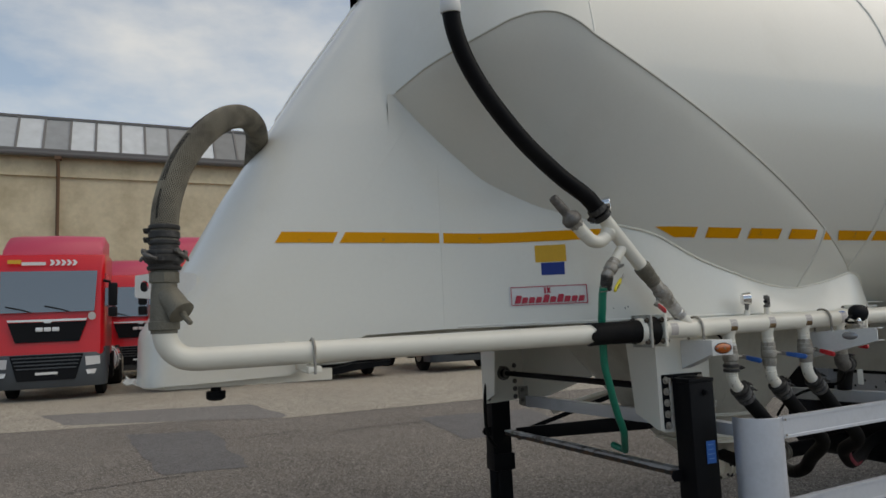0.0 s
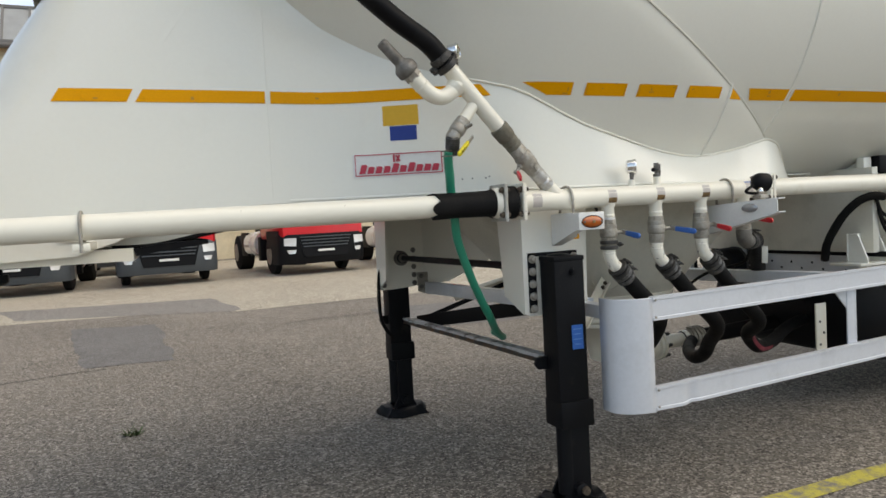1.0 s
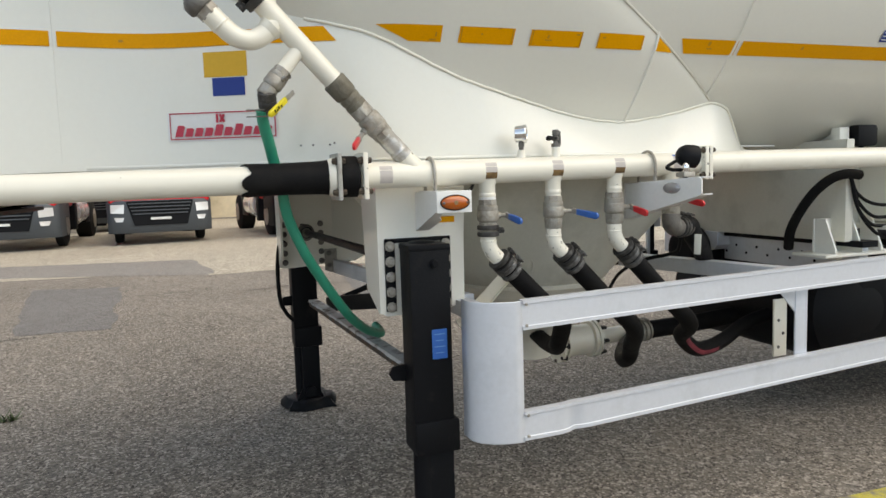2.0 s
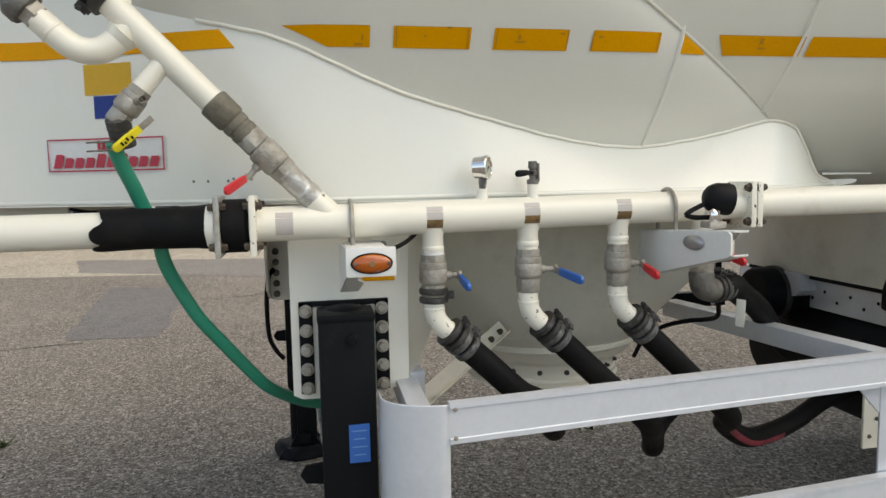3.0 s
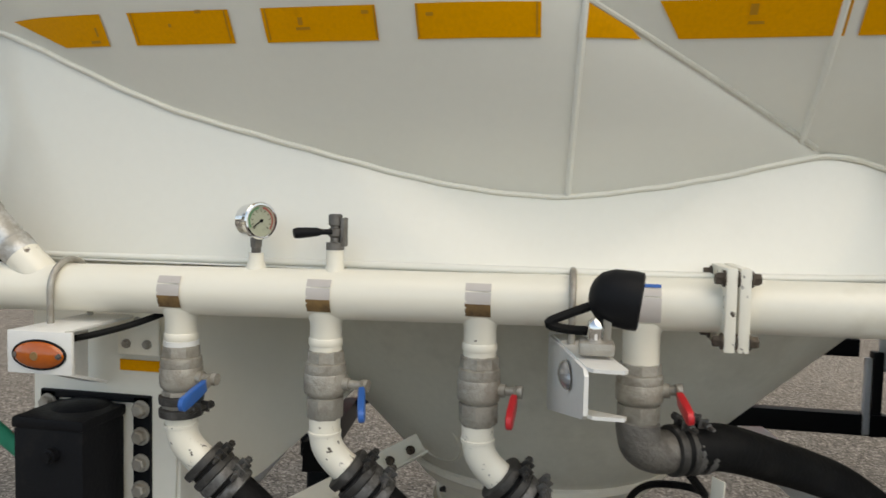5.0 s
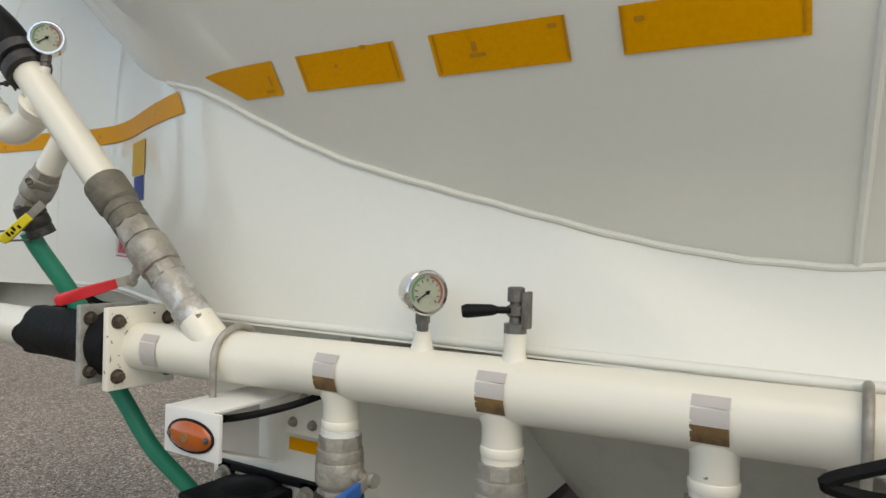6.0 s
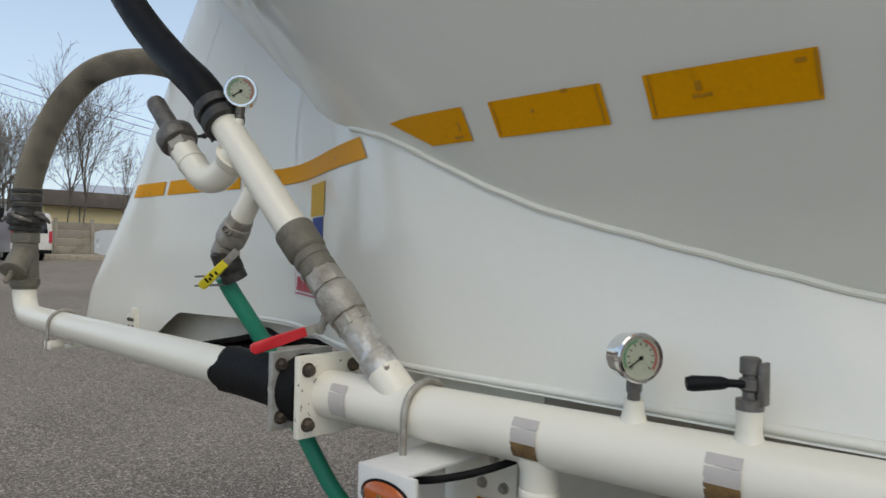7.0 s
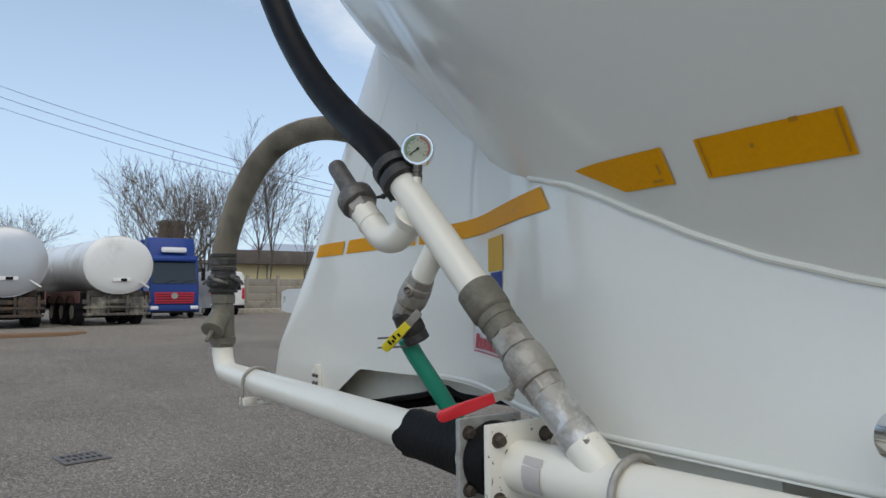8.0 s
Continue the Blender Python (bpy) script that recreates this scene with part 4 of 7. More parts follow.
c = Vector(pp(2.80))
gauge((2.800, 2.762, 1.493), (0.84, -0.54, 0.02), 0.0318, (2.797, 2.768, c.z + 0.04))
c = Vector(pp(2.945))
bm = B()
lathe(bm, (2.945, c.y, c.z + 0.035), (0, 0, 1), [(0, 0.022), (0.008, 0.018), (0.018, 0.0155), (0.048, 0.0155)], 16)
cock_stub = tpart("cock_stub", bm, CREAM)
bm = B()
lathe(bm, (2.945, c.y, c.z + 0.08), (0, 0, 1), [(0, 0.0165), (0.013, 0.0165), (0.014, 0.009), (0.022, 0.009), (0.025, 0.013), (0.037, 0.013), (0.039, 0.009), (0.043, 0.009), (0.044, 0.0125), (0.062, 0.0125), (0.064, 0.010)], 10)
box(bm, (2.960, c.y + 0.004, c.z + 0.112), (0.007, 0.024, 0.052), bevel=0.002)
cock = tpart("test_cock", bm, DARKSTEEL, label="grey test cock with a black lever")
bm = B()
sweep(bm, [(2.942, c.y - 0.01, c.z + 0.112), (2.925, c.y - 0.02, c.z + 0.112)], 0.005, 8)
sweep(bm, [(2.925, c.y - 0.02, c.z + 0.112), (2.92, c.y - 0.024, c.z + 0.112), (2.892, c.y - 0.044, c.z + 0.110), (2.886, c.y - 0.048, c.z + 0.109)], [0.006, 0.008, 0.010, 0.008], 10)
tpart("cock_lever", bm, DARKPLASTIC, cock)

# slanted branch pipe with its valve, relief valve and gauge
A0, A1 = Vector((2.372, 2.738, 1.385)), Vector((1.865, 2.675, 1.915))
ax = (A1 - A0).normalized()
bm = B()
lathe(bm, A0 - ax * 0.02, ax, [(0, 0.030), (0.01, 0.034), (0.03, 0.0335), (0.05, 0.032), (0.08, 0.0315)], 22)
tpart("branch_socket", bm, PIPEPAINT, label="cream branch socket")
bm = B()
lathe(bm, A0 + ax * 0.045, ax, [(0, 0.0315), (0.003, 0.0325), (0.03, 0.033), (0.033, 0.0305), (0.042, 0.0305), (0.044, 0.0318), (0.108, 0.0318), (0.11, 0.029)], 22)
tpart("silver_nipple", bm, material("silver_paint", (0.62, 0.62, 0.61), 0.4, metal=0.6, stain=(0.42, 0.40, 0.36), stain_scale=22, stain_at=(0.45, 0.6), bump=0.2), label="silver painted pipe nipple")
ball_valve("slant_valve", A0 + ax * 0.142, ax, 0.0282, 0.14, RED, (-0.36, -0.88, -0.29), 0.105, VALVE, label="grey ball valve with a red lever on the slanted pipe", stem=(-0.62, -0.1, -0.78), face=(0.92, -0.38, 0.0), reach=0.030, wide=0.021)
bm = B()
lathe(bm, A0 + ax * 0.272, ax, [(0, 0.031), (0.003, 0.0345), (0.018, 0.0352), (0.02, 0.033), (0.03, 0.033), (0.032, 0.035), (0.046, 0.0355), (0.05, 0.033), (0.055, 0.0375), (0.058, 0.039), (0.108, 0.040), (0.114, 0.039), (0.118, 0.032)], 22)
tpart("union_nut", bm, DARKOLIVE, label="weathered olive grey union nut")
bm = B()
sweep(bm, [A0 + ax * 0.37, A1 + ax * 0.01], 0.0325, 22)
tpart("slanted_pipe", bm, PIPEPAINT, label="cream slanted branch pipe")
clamp(A1 - ax * 0.005, ax, 0.040, 0.034)
gauge((1.924, 2.694, 1.957), (0.78, -0.62, 0.04), 0.0325, A0 + ax * 0.645, 0.0105)
# relief branch: a bend away from the pipe and up
q = A0 + ax * 0.63
bm = B()
bend = catmull([q, (1.897, 2.681, 1.799), (1.856, 2.677, 1.777), (1.812, 2.672, 1.783), (1.772, 2.668, 1.814), (1.738, 2.664, 1.847)], 6)
sweep(bm, bend, 0.0305, 18)
lathe(bm, q + Vector((-0.02, 0, -0.019)), (-0.72, 0, -0.69), [(0, 0.041), (0.012, 0.036), (0.022, 0.0335), (0.026, 0.0305)], 18)
lathe(bm, (1.772, 2.668, 1.814), (-0.7, -0.06, 0.71), [(0, 0.0305), (0.002, 0.0325), (0.006, 0.0325), (0.008, 0.0305)], 18)
tpart("relief_bend", bm, PIPEPAINT, label="cream pipe bend with chipped paint at its seams")
rw = Vector((-0.71, -0.06, 0.70)).normalized()
e = bend[-1]
bm = B()
lathe(bm, e - rw * 0.006, rw, [(0, 0.030), (0.002, 0.0335), (0.026, 0.0335), (0.028, 0.031)], 6)
relief = tpart("relief_valve", bm, STEEL, label="dark grey pressure relief valve on a hexagon nipple")
bm = B()
lathe(bm, e + rw * 0.020, rw, [(0, 0.033), (0.003, 0.041), (0.010, 0.044), (0.034, 0.044), (0.040, 0.040), (0.050, 0.030), (0.056, 0.0245), (0.062, 0.0225), (0.150, 0.0215), (0.158, 0.019), (0.160, 0.014)], 22)
tpart("valve_cap", bm, DARKSTEEL, relief)
# drain branch with the green hose
q = A0 + ax * 0.53
dw = Vector((-0.62, -0.06, -0.78)).normalized()
bm = B()
sweep(bm, [q, q + dw * 0.115], 0.024, 16)
tpart("drain_stub", bm, CREAM)
ball_valve("drain_valve", q + dw * 0.095, dw, 0.023, 0.105, YELLOW, (-0.66, -0.27, -0.62), 0.080, STEEL, label="small ball valve with a yellow lever", stem=(0.70, -0.68, 0.2), face=(0.86, -0.5, 0.1), reach=0.010, wide=0.020, shift=(0.022, 0.005, -0.044))
g0 = q + dw * 0.195
bm = B()
lathe(bm, g0 + Vector((0.004, -0.006, 0.012)), (0.10, 0.42, -0.90), [(0, 0.022), (0.006, 0.028), (0.03, 0.029), (0.032, 0.026), (0.036, 0.0285), (0.052, 0.0285), (0.056, 0.026), (0.06, 0.0275), (0.074, 0.0275)], 16)
tpart("hose_tail", bm, BAND, label="dark clamped hose tail")
bm = B()
sweep(bm, catmull([(1.875, 2.690, 1.567), (1.880, 2.710, 1.53), (1.900, 2.750, 1.46), (1.910, 2.772, 1.42), (1.935, 2.808, 1.34), (1.946, 2.828, 1.262), (1.968, 2.856, 1.194), (2.015, 2.892, 1.093), (2.064, 2.938, 1.013), (2.118, 2.984, 0.93), (2.177, 3.03, 0.847), (2.235, 3.11, 0.785), (2.293, 3.19, 0.735), (2.355, 3.275, 0.698), (2.382, 3.32, 0.688), (2.39, 3.375, 0.69), (2.385, 3.43, 0.70)], 8), 0.0185, 16)
tpart("drain_hose", bm, GREEN, label="green water hose hanging from the drain valve")
bm = B()
for k in range(2):
    sweep(bm, [g0 + Vector((0.01, 0, -0.045 - 0.02 * k)), g0 + Vector((-0.06, -0.03, -0.05 - 0.02 * k))], 0.0022, 6)
tpart("wire_end", bm, DARKSTEEL)
# tall black hose
bm = B()
hose = catmull([A1 - ax * 0.02, A1 + ax * 0.09, (1.66, 2.664, 2.075), (1.49, 2.656, 2.212), (1.34, 2.647, 2.37), (1.23, 2.637, 2.52), (1.16, 2.62, 2.66), (1.13, 2.60, 2.80), (1.125, 2.57, 3.05), (1.15, 2.53, 3.4)], 8)
sweep(bm, hose, 0.039, 20)
tpart("riser_hose", bm, GLOSSHOSE, label="thick glossy black hose rising along the tank")
bm = B()
lathe(bm, (1.132, 2.602, 2.745), (-0.06, -0.12, 0.98), [(0, 0.043), (0.002, 0.0445), (0.05, 0.0445), (0.052, 0.043)], 20)
tpart("hose_band", bm, SIGNWHITE)
# grey braided hose, its coupling and non-return valve
bm = B()
lathe(bm, (RX, RY, 1.440), (0, 0, 1), [(0, 0.046), (0.002, 0.0485), (0.012, 0.0485), (0.014, 0.056), (0.044, 0.057), (0.048, 0.053), (0.06, 0.052), (0.10, 0.050), (0.15, 0.049), (0.185, 0.047), (0.20, 0.044)], 24)
check = tpart("check_valve", bm, DARKOLIVE, label="olive grey cast check valve with a side bonnet")
bm = B()
bw = Vector((0.50, -0.52, -0.69)).normalized()
b0 = Vector((RX, RY, 1.600))
lathe(bm, b0, bw, [(0, 0.030), (0.02, 0.046), (0.06, 0.047), (0.105, 0.045), (0.107, 0.049), (0.122, 0.050), (0.125, 0.046), (0.126, 0.010)], 24)
tpart("bonnet", bm, DARKOLIVE, check)
bm = B()
lathe(bm, b0 + bw * 0.124, bw, [(0, 0.013), (0.012, 0.0125), (0.014, 0.0105), (0.055, 0.0105), (0.060, 0.007)], 12)
tpart("bonnet_pin", bm, DARKOLIVE, check)
bm = B()
lathe(bm, (RX, RY, 1.632), (0, 0, 1), [(0, 0.050), (0.002, 0.0545), (0.040, 0.0545), (0.043, 0.050), (0.052, 0.047)], 8)
tpart("hexagon_nut", bm, DARKOLIVE, check, "olive hexagon union nut")
bm = B()
lathe(bm, (RX, RY, 1.680), (0, 0, 1), [(0, 0.048), (0.003, 0.062), (0.014, 0.064), (0.020, 0.058), (0.026, 0.060), (0.034, 0.072), (0.052, 0.074), (0.058, 0.067), (0.066, 0.070), (0.076, 0.067), (0.082, 0.055), (0.094, 0.055), (0.098, 0.051), (0.15, 0.051)], 26)
coupling = tpart("hose_coupling", bm, BAND, label="dark quick coupling with cam levers")
for k, a in enumerate((0.4, 2.4, 3.7, 5.5)):
    o = Vector((math.cos(a), math.sin(a), 0))
    t = Vector((-math.sin(a), math.cos(a), 0))
    c = Vector((RX, RY, 1.740)) + o * 0.072
    bm = B()
    sweep(bm, catmull([c - t * 0.02 + Vector((0, 0, 0.012)), c + o * 0.010, c + o * 0.008 + t * 0.03 - Vector((0, 0, 0.010)), c + t * 0.055 - o * 0.008 - Vector((0, 0, 0.02))], 4), [0.006] * 4 + [0.009] * 5 + [0.006] * 4, 8)
    lathe(bm, c - t * 0.012 + Vector((0, 0, 0.012)), o, [(0, 0.011), (0.012, 0.010), (0.013, 0.006)], 10)
    tpart("cam_lever", bm, DARKSTEEL, coupling)
for z in (1.800, 1.835):
    clamp((RX, RY, z), (0.0, 0, 1), 0.0525, 0.022)
bm = B()
hose = catmull([(RX, RY, 1.77), (RX + 0.001, RY + 0.002, 1.86), (0.014, 2.886, 1.965), (0.060, 2.922, 2.11), (0.14, 2.97, 2.245), (0.245, 3.045, 2.35), (0.345, 3.18, 2.40), (0.41, 3.34, 2.38), (0.425, 3.52, 2.30), (0.42, 3.66, 2.16)], 8)
sweep(bm, hose, 0.0495, 22)
bh = tpart("braided_hose", bm, BRAID, label="thick grey braided delivery hose in an arc")
# worn black marking stripes printed along the hose
for i0, i1, half, turn in ((9, 17, 0.10, 0.30), (19, 30, 0.26, 0.15), (31, 38, 0.10, 0.05), (38, 46, 0.22, 0.0)):
    bm = B()
    rows = []
    for i in range(i0, i1 + 1):
        p, e = hose[i], (hose[i + 1] - hose[i - 1]).normalized()
        out = (Vector((-0.75, -0.55, 0.35)) - e * Vector((-0.75, -0.55, 0.35)).dot(e)).normalized()
        w = e.cross(out)
        rows.append([p + 0.0522 * (out * math.cos(a) + w * math.sin(a)) for a in (turn - half, turn - half / 3, turn + half / 3, turn + half)])
    sheet(bm, rows)
    tpart("hose_mark", bm, RUBBER, bh)
fine = catmull(hose, 2)
bm = B()
axis, u = [], None
for i, p in enumerate(fine):
    e = (fine[min(i + 1, len(fine) - 1)] - fine[max(i - 1, 0)]).normalized()
    u = e.orthogonal().normalized() if u is None else (u - e * u.dot(e)).normalized()
    axis.append((p, u, e.cross(u)))
along = [0.0]
for p, q in zip(fine, fine[1:]):
    along.append(along[-1] + (q - p).length)
for hand in (-1, 1):
    for k in range(34):
        pts = [p + 0.0505 * (u * math.cos(hand * d * 12.0 + k * math.tau / 34) + w * math.sin(hand * d * 12.0 + k * math.tau / 34)) for (p, u, w), d in zip(axis, along)]
        sweep(bm, pts, 0.0022, 4, caps=False)
tagged(tpart("braid", bm, STRAND, bh), kind="stuff")

# amber marker lamp and its bracket
def marker(x, lens, parent_label):
    y, z = 2.655, 1.262
    bm = B()
    box(bm, (x, y - 0.035, z), (0.125, 0.008, 0.074), bevel=0.003)
    ob = tpart("marker_bracket", bm, SIGNWHITE, label=parent_label)
    bm = B()
    box(bm, (x - 0.01, y + 0.066, z + 0.034), (0.10, 0.20, 0.006), bevel=0.002)
    tpart("top_flange", bm, SIGNWHITE, ob)
    bm = B()
    prism(bm, [(x - 0.06, y - 0.03, z + 0.034), (x - 0.06, y - 0.03, z - 0.03), (x - 0.072, y + 0.17, z - 0.105), (x - 0.072, y + 0.17, z + 0.034)], (0.006, 0, 0))
    tpart("side_web", bm, SIGNWHITE, ob)
    bm = B()
    prism(bm, [(x - 0.06, y - 0.03, z - 0.03), (x - 0.072, y + 0.17, z - 0.105), (x - 0.022, y + 0.17, z - 0.105), (x - 0.012, y + 0.06, z - 0.066), (x - 0.03, y + 0.03, z - 0.054), (x - 0.03, y - 0.03, z - 0.03)], (0, 0.002, 0.005))
    tpart("lower_flange", bm, SIGNWHITE, ob)
    bm = B()
    rows = []
    for i in range(5):
        a = i / 4 * math.pi / 2
        k, h = math.cos(a), math.sin(a)
        rows.append([(x + 0.0015 + 0.05 * max(k, 0.05) * math.cos(t), y - 0.040 - 0.013 * h, z - 0.003 + 0.024 * max(k, 0.05) * math.sin(t)) for t in (2 * math.pi * j / 28 for j in range(28))])
    vs = sheet(bm, rows, loop=True)
    bm.faces.new(vs[-1])
    tpart("marker_lens", bm, lens, ob)
    bm = B()
    sweep(bm, [(x + 0.0015 + 0.0505 * math.cos(t), y - 0.041, z - 0.003 + 0.0245 * math.sin(t)) for t in np.linspace(0, 2 * math.pi, 33)], 0.0022, 6)
    tpart("lens_rim", bm, DARKPLASTIC, ob)
    bm = B()
    lathe(bm, (x + 0.0015, y - 0.052, z - 0.003), (0, -1, 0), [(0, 0.008), (0.002, 0.007)], 12)
    tpart("lamp_bulb", bm, RUST, ob)
    for s in (-1, 1):
        bolt((x + 0.0015 + s * 0.041, y - 0.044, z - 0.003), (0, -1, 0), 0.004, 0.003, DARKSTEEL, ob)
    return ob


mk = marker(2.475, LAMPAMBER, "white bracket with an oval amber marker lamp")
bm = B()
box(bm, (2.525, 2.822, 1.262), (0.09, 0.008, 0.085), bevel=0.003)
tpart("root_plate", bm, CREAM, mk)
for dx, dz in ((0.02, -0.02), (-0.025, -0.02), (0.0, 0.025)):
    bolt((2.525 + dx, 2.818, 1.262 + dz), (0, -1, 0), 0.007, 0.007, STEEL, mk)
bm = B()
sweep(bm, catmull([(2.46, 2.66, 1.27), (2.53, 2.68, 1.285), (2.58, 2.73, 1.30), (2.62, 2.80, 1.32)], 6), 0.006, 8)
tpart("lamp_cable", bm, RUBBER, mk)
bm = B()
box(bm, (2.512, 2.8455, 1.192), (0.092, 0.002, 0.022))
tpart("amber_sticker", bm, AMBER)

# grey lamp bracket, work lamp
def arm(y, z, dx=0.0):
    """A point of the lamp arm's web at depth y."""
    return (3.326 + 0.143 * (2.885 - y) + dx, y, z)


bm = B()
prism(bm, [arm(2.885, 1.292), arm(2.51, 1.316), arm(2.498, 1.308), arm(2.498, 1.256), arm(2.51, 1.248), arm(2.885, 1.152)], (0.006, 0.001, 0))
wb = tpart("lamp_bracket", bm, SIGNWHITE, label="white folded lamp bracket with a clear side lamp")
for za, zb2, name in ((1.290, 1.313, "top_flange"), (1.154, 1.251, "bottom_flange")):
    bm = B()
    prism(bm, [arm(2.885, za, 0.005), arm(2.51, zb2, 0.005), arm(2.50, zb2, 0.012), arm(2.50, zb2, 0.052), arm(2.51, zb2, 0.058), arm(2.885, za, 0.058)], (0, 0, 0.005))
    tpart(name, bm, SIGNWHITE, wb)
bm = B()
box(bm, (3.362, 2.892, 1.225), (0.075, 0.008, 0.145), bevel=0.003)
tpart("root_plate", bm, SIGNWHITE, wb)
bm = B()
rows = []
for i in range(5):
    a = i / 4 * math.pi / 2
    k, h = max(math.cos(a), 0.05), math.sin(a)
    rows.append([arm(2.636 + 0.042 * k * math.cos(t), 1.277 + 0.021 * k * math.sin(t), -0.003 - 0.012 * h) for t in (2 * math.pi * j / 24 for j in range(24))])
vs = sheet(bm, rows, loop=True)
bm.faces.new(vs[-1])
tpart("clear_lens", bm, material("clear_lens", (0.35, 0.35, 0.36), 0.1, metal=0.5), wb)
bm = B()
hd = Vector((0.97, -0.12, -0.12)).normalized()
wp = Vector((3.430, 2.635, 1.396))
lathe(bm, wp - hd * 0.042, hd, [(0, 0.010), (0.004, 0.022), (0.014, 0.034), (0.032, 0.042), (0.062, 0.044), (0.074, 0.043), (0.076, 0.038), (0.070, 0.034)], 24)
wl_ob = tpart("work_lamp", bm, DARKPLASTIC, label="round black work lamp on a swivel stalk")
bm = B()
lathe(bm, (3.398, 2.605, 1.335), (0, 0, 1), [(0, 0.011), (0.012, 0.012), (0.022, 0.013), (0.03, 0.010), (0.035, 0.004)], 14)
tpart("dome_nut", bm, CHROME, wl_ob)
bm = B()
box(bm, (3.400, 2.608, 1.327), (0.05, 0.05, 0.018), bevel=0.004)
box(bm, (3.415, 2.625, 1.352), (0.012, 0.03, 0.05), bevel=0.003)
tpart("lamp_swivel", bm, STEEL, wl_ob)
bm = B()
sweep(bm, catmull([wp + Vector((-0.03, 0.0, -0.01)), wp + Vector((-0.06, 0.0, -0.022)), wp + Vector((-0.10, -0.01, -0.040)), wp + Vector((-0.07, 0.0, -0.05)), wp + Vector((-0.02, 0.01, -0.052))], 6), 0.007, 8)
tpart("lamp_cable", bm, RUBBER, wl_ob)

# ---- landing legs ----
def landing_leg(s, dx=0.0):
    """s = -1 for the side of the walkway, +1 for the far side, set back by dx."""
    def tpart(name, bm, mat, parent=None, label="", smooth=40):
        for v in bm.verts:
            v.co += Vector((dx - 3.0, -YC, 0))
        return part(name, bm, mat, parent or trailer, label, smooth)

    def bolt(c, way, r=0.011, h=0.012, mat=STEEL, parent=None):
        bm = B()
        lathe(bm, c, way, [(0, r * 1.35), (0.003, r * 1.35)], 12)
        lathe(bm, Vector(c) + Vector(way).normalized() * 0.003, way, [(0, r), (h * 0.8, r), (h, r * 0.8)], 6)
        return tpart("bolt", bm, mat, parent)

    def Y(v):
        return YC + s * v
    y0 = 0.87
    bm = B()
    prism(bm, [(2.265, Y(0.84), 1.42), (2.265, Y(0.84), 0.865), (2.29, Y(0.84), 0.852), (2.36, Y(0.84), 0.852), (2.54, Y(0.84), 0.865), (2.585, Y(0.84), 0.88), (2.60, Y(0.84), 1.30), (2.60, Y(0.84), 1.42)], (0, s * 0.012, 0))
    prism(bm, [(2.265, Y(0.84), 0.86), (2.265, Y(0.66), 0.93), (2.265, Y(0.6), 1.42), (2.265, Y(0.84), 1.42)], (0.012, 0, 0))
    pl = tpart("leg_bracket", bm, WHITE, label="white folded steel leg bracket")
    bm = B()
    prism(bm, [(2.59, Y(0.845), 1.42), (2.583, Y(0.845), 0.865), (2.60, Y(0.80), 0.865), (2.66, Y(0.60), 0.90), (2.745, Y(0.40), 0.985), (2.84, Y(0.17), 1.085), (2.84, Y(0.17), 1.42)], (0.010, 0.0, 0))
    tpart("hopper_gusset", bm, WHITE, pl, "white gusset plate running in to the hopper")
    if s > 0:
        for k in range(5):
            for x in (2.306, 2.518):
                bolt((x, Y(0.838), 1.105 - 0.055 * k), (0, -1, 0), 0.013, 0.014, DARKSTEEL, pl)
        bm = B()
        lathe(bm, (2.43, Y(0.838), 1.056), (0, -1, 0), [(0, 0.05), (0.012, 0.05), (0.014, 0.03), (0.05, 0.028)], 18)
        tpart("shaft_bearing", bm, DARKSTEEL, pl)
    bm = B()
    o, i = [(2.285, 1.128), (2.535, 1.128), (2.535, 0.87), (2.285, 0.87)], 0.035
    box(bm, (2.306, Y(0.857), 1.0), (0.038, 0.01, 0.262), bevel=0.003)
    box(bm, (2.518, Y(0.857), 1.0), (0.038, 0.01, 0.262), bevel=0.003)
    box(bm, (2.412, Y(0.857), 1.124), (0.25, 0.01, 0.016), bevel=0.003)
    leg = tpart("landing_leg", bm, BLACK, label="black telescopic landing leg")
    for k in range(5):
        for x in (2.306, 2.518):
            bolt((x, Y(0.862), 1.105 - 0.055 * k), (0, s, 0), 0.014, 0.014, STEEL, leg)
    bm = B()
    box(bm, (2.412, Y(0.93), 0.74), (0.148, 0.125, 0.72), bevel=0.01)
    box(bm, (2.412, Y(0.93), 1.105), (0.152, 0.13, 0.022), bevel=0.006)
    box(bm, (2.420, Y(0.93), 0.43), (0.166, 0.142, 0.12), bevel=0.012)
    lathe(bm, (2.412, Y(0.90), 1.10), (0, 0, 1), [(0, 0.062), (0.012, 0.060), (0.022, 0.045), (0.027, 0.0)], 20)
    tpart("outer_tube", bm, BLACK, leg)
    bm = B()
    lathe(bm, (2.425, Y(0.995), 1.05), (0, s, 0), [(0, 0.014), (0.012, 0.014), (0.013, 0.01), (0.02, 0.01)], 12)
    tpart("shaft_end", bm, BLACK, leg)
    bm = B()
    box(bm, (2.430, Y(0.93), 0.27), (0.105, 0.11, 0.40), bevel=0.008)
    lathe(bm, (2.378, Y(0.95), 0.08), (0, 0, 1), [(0, 0.038), (0.38, 0.038)], 18)
    tpart("inner_tube", bm, BLACK, leg)
    bm = B()
    lathe(bm, (2.42, Y(0.93 - 0.08), 0.10), (0, s, 0), [(0, 0.03), (0.16, 0.03), (0.165, 0.02)], 14)
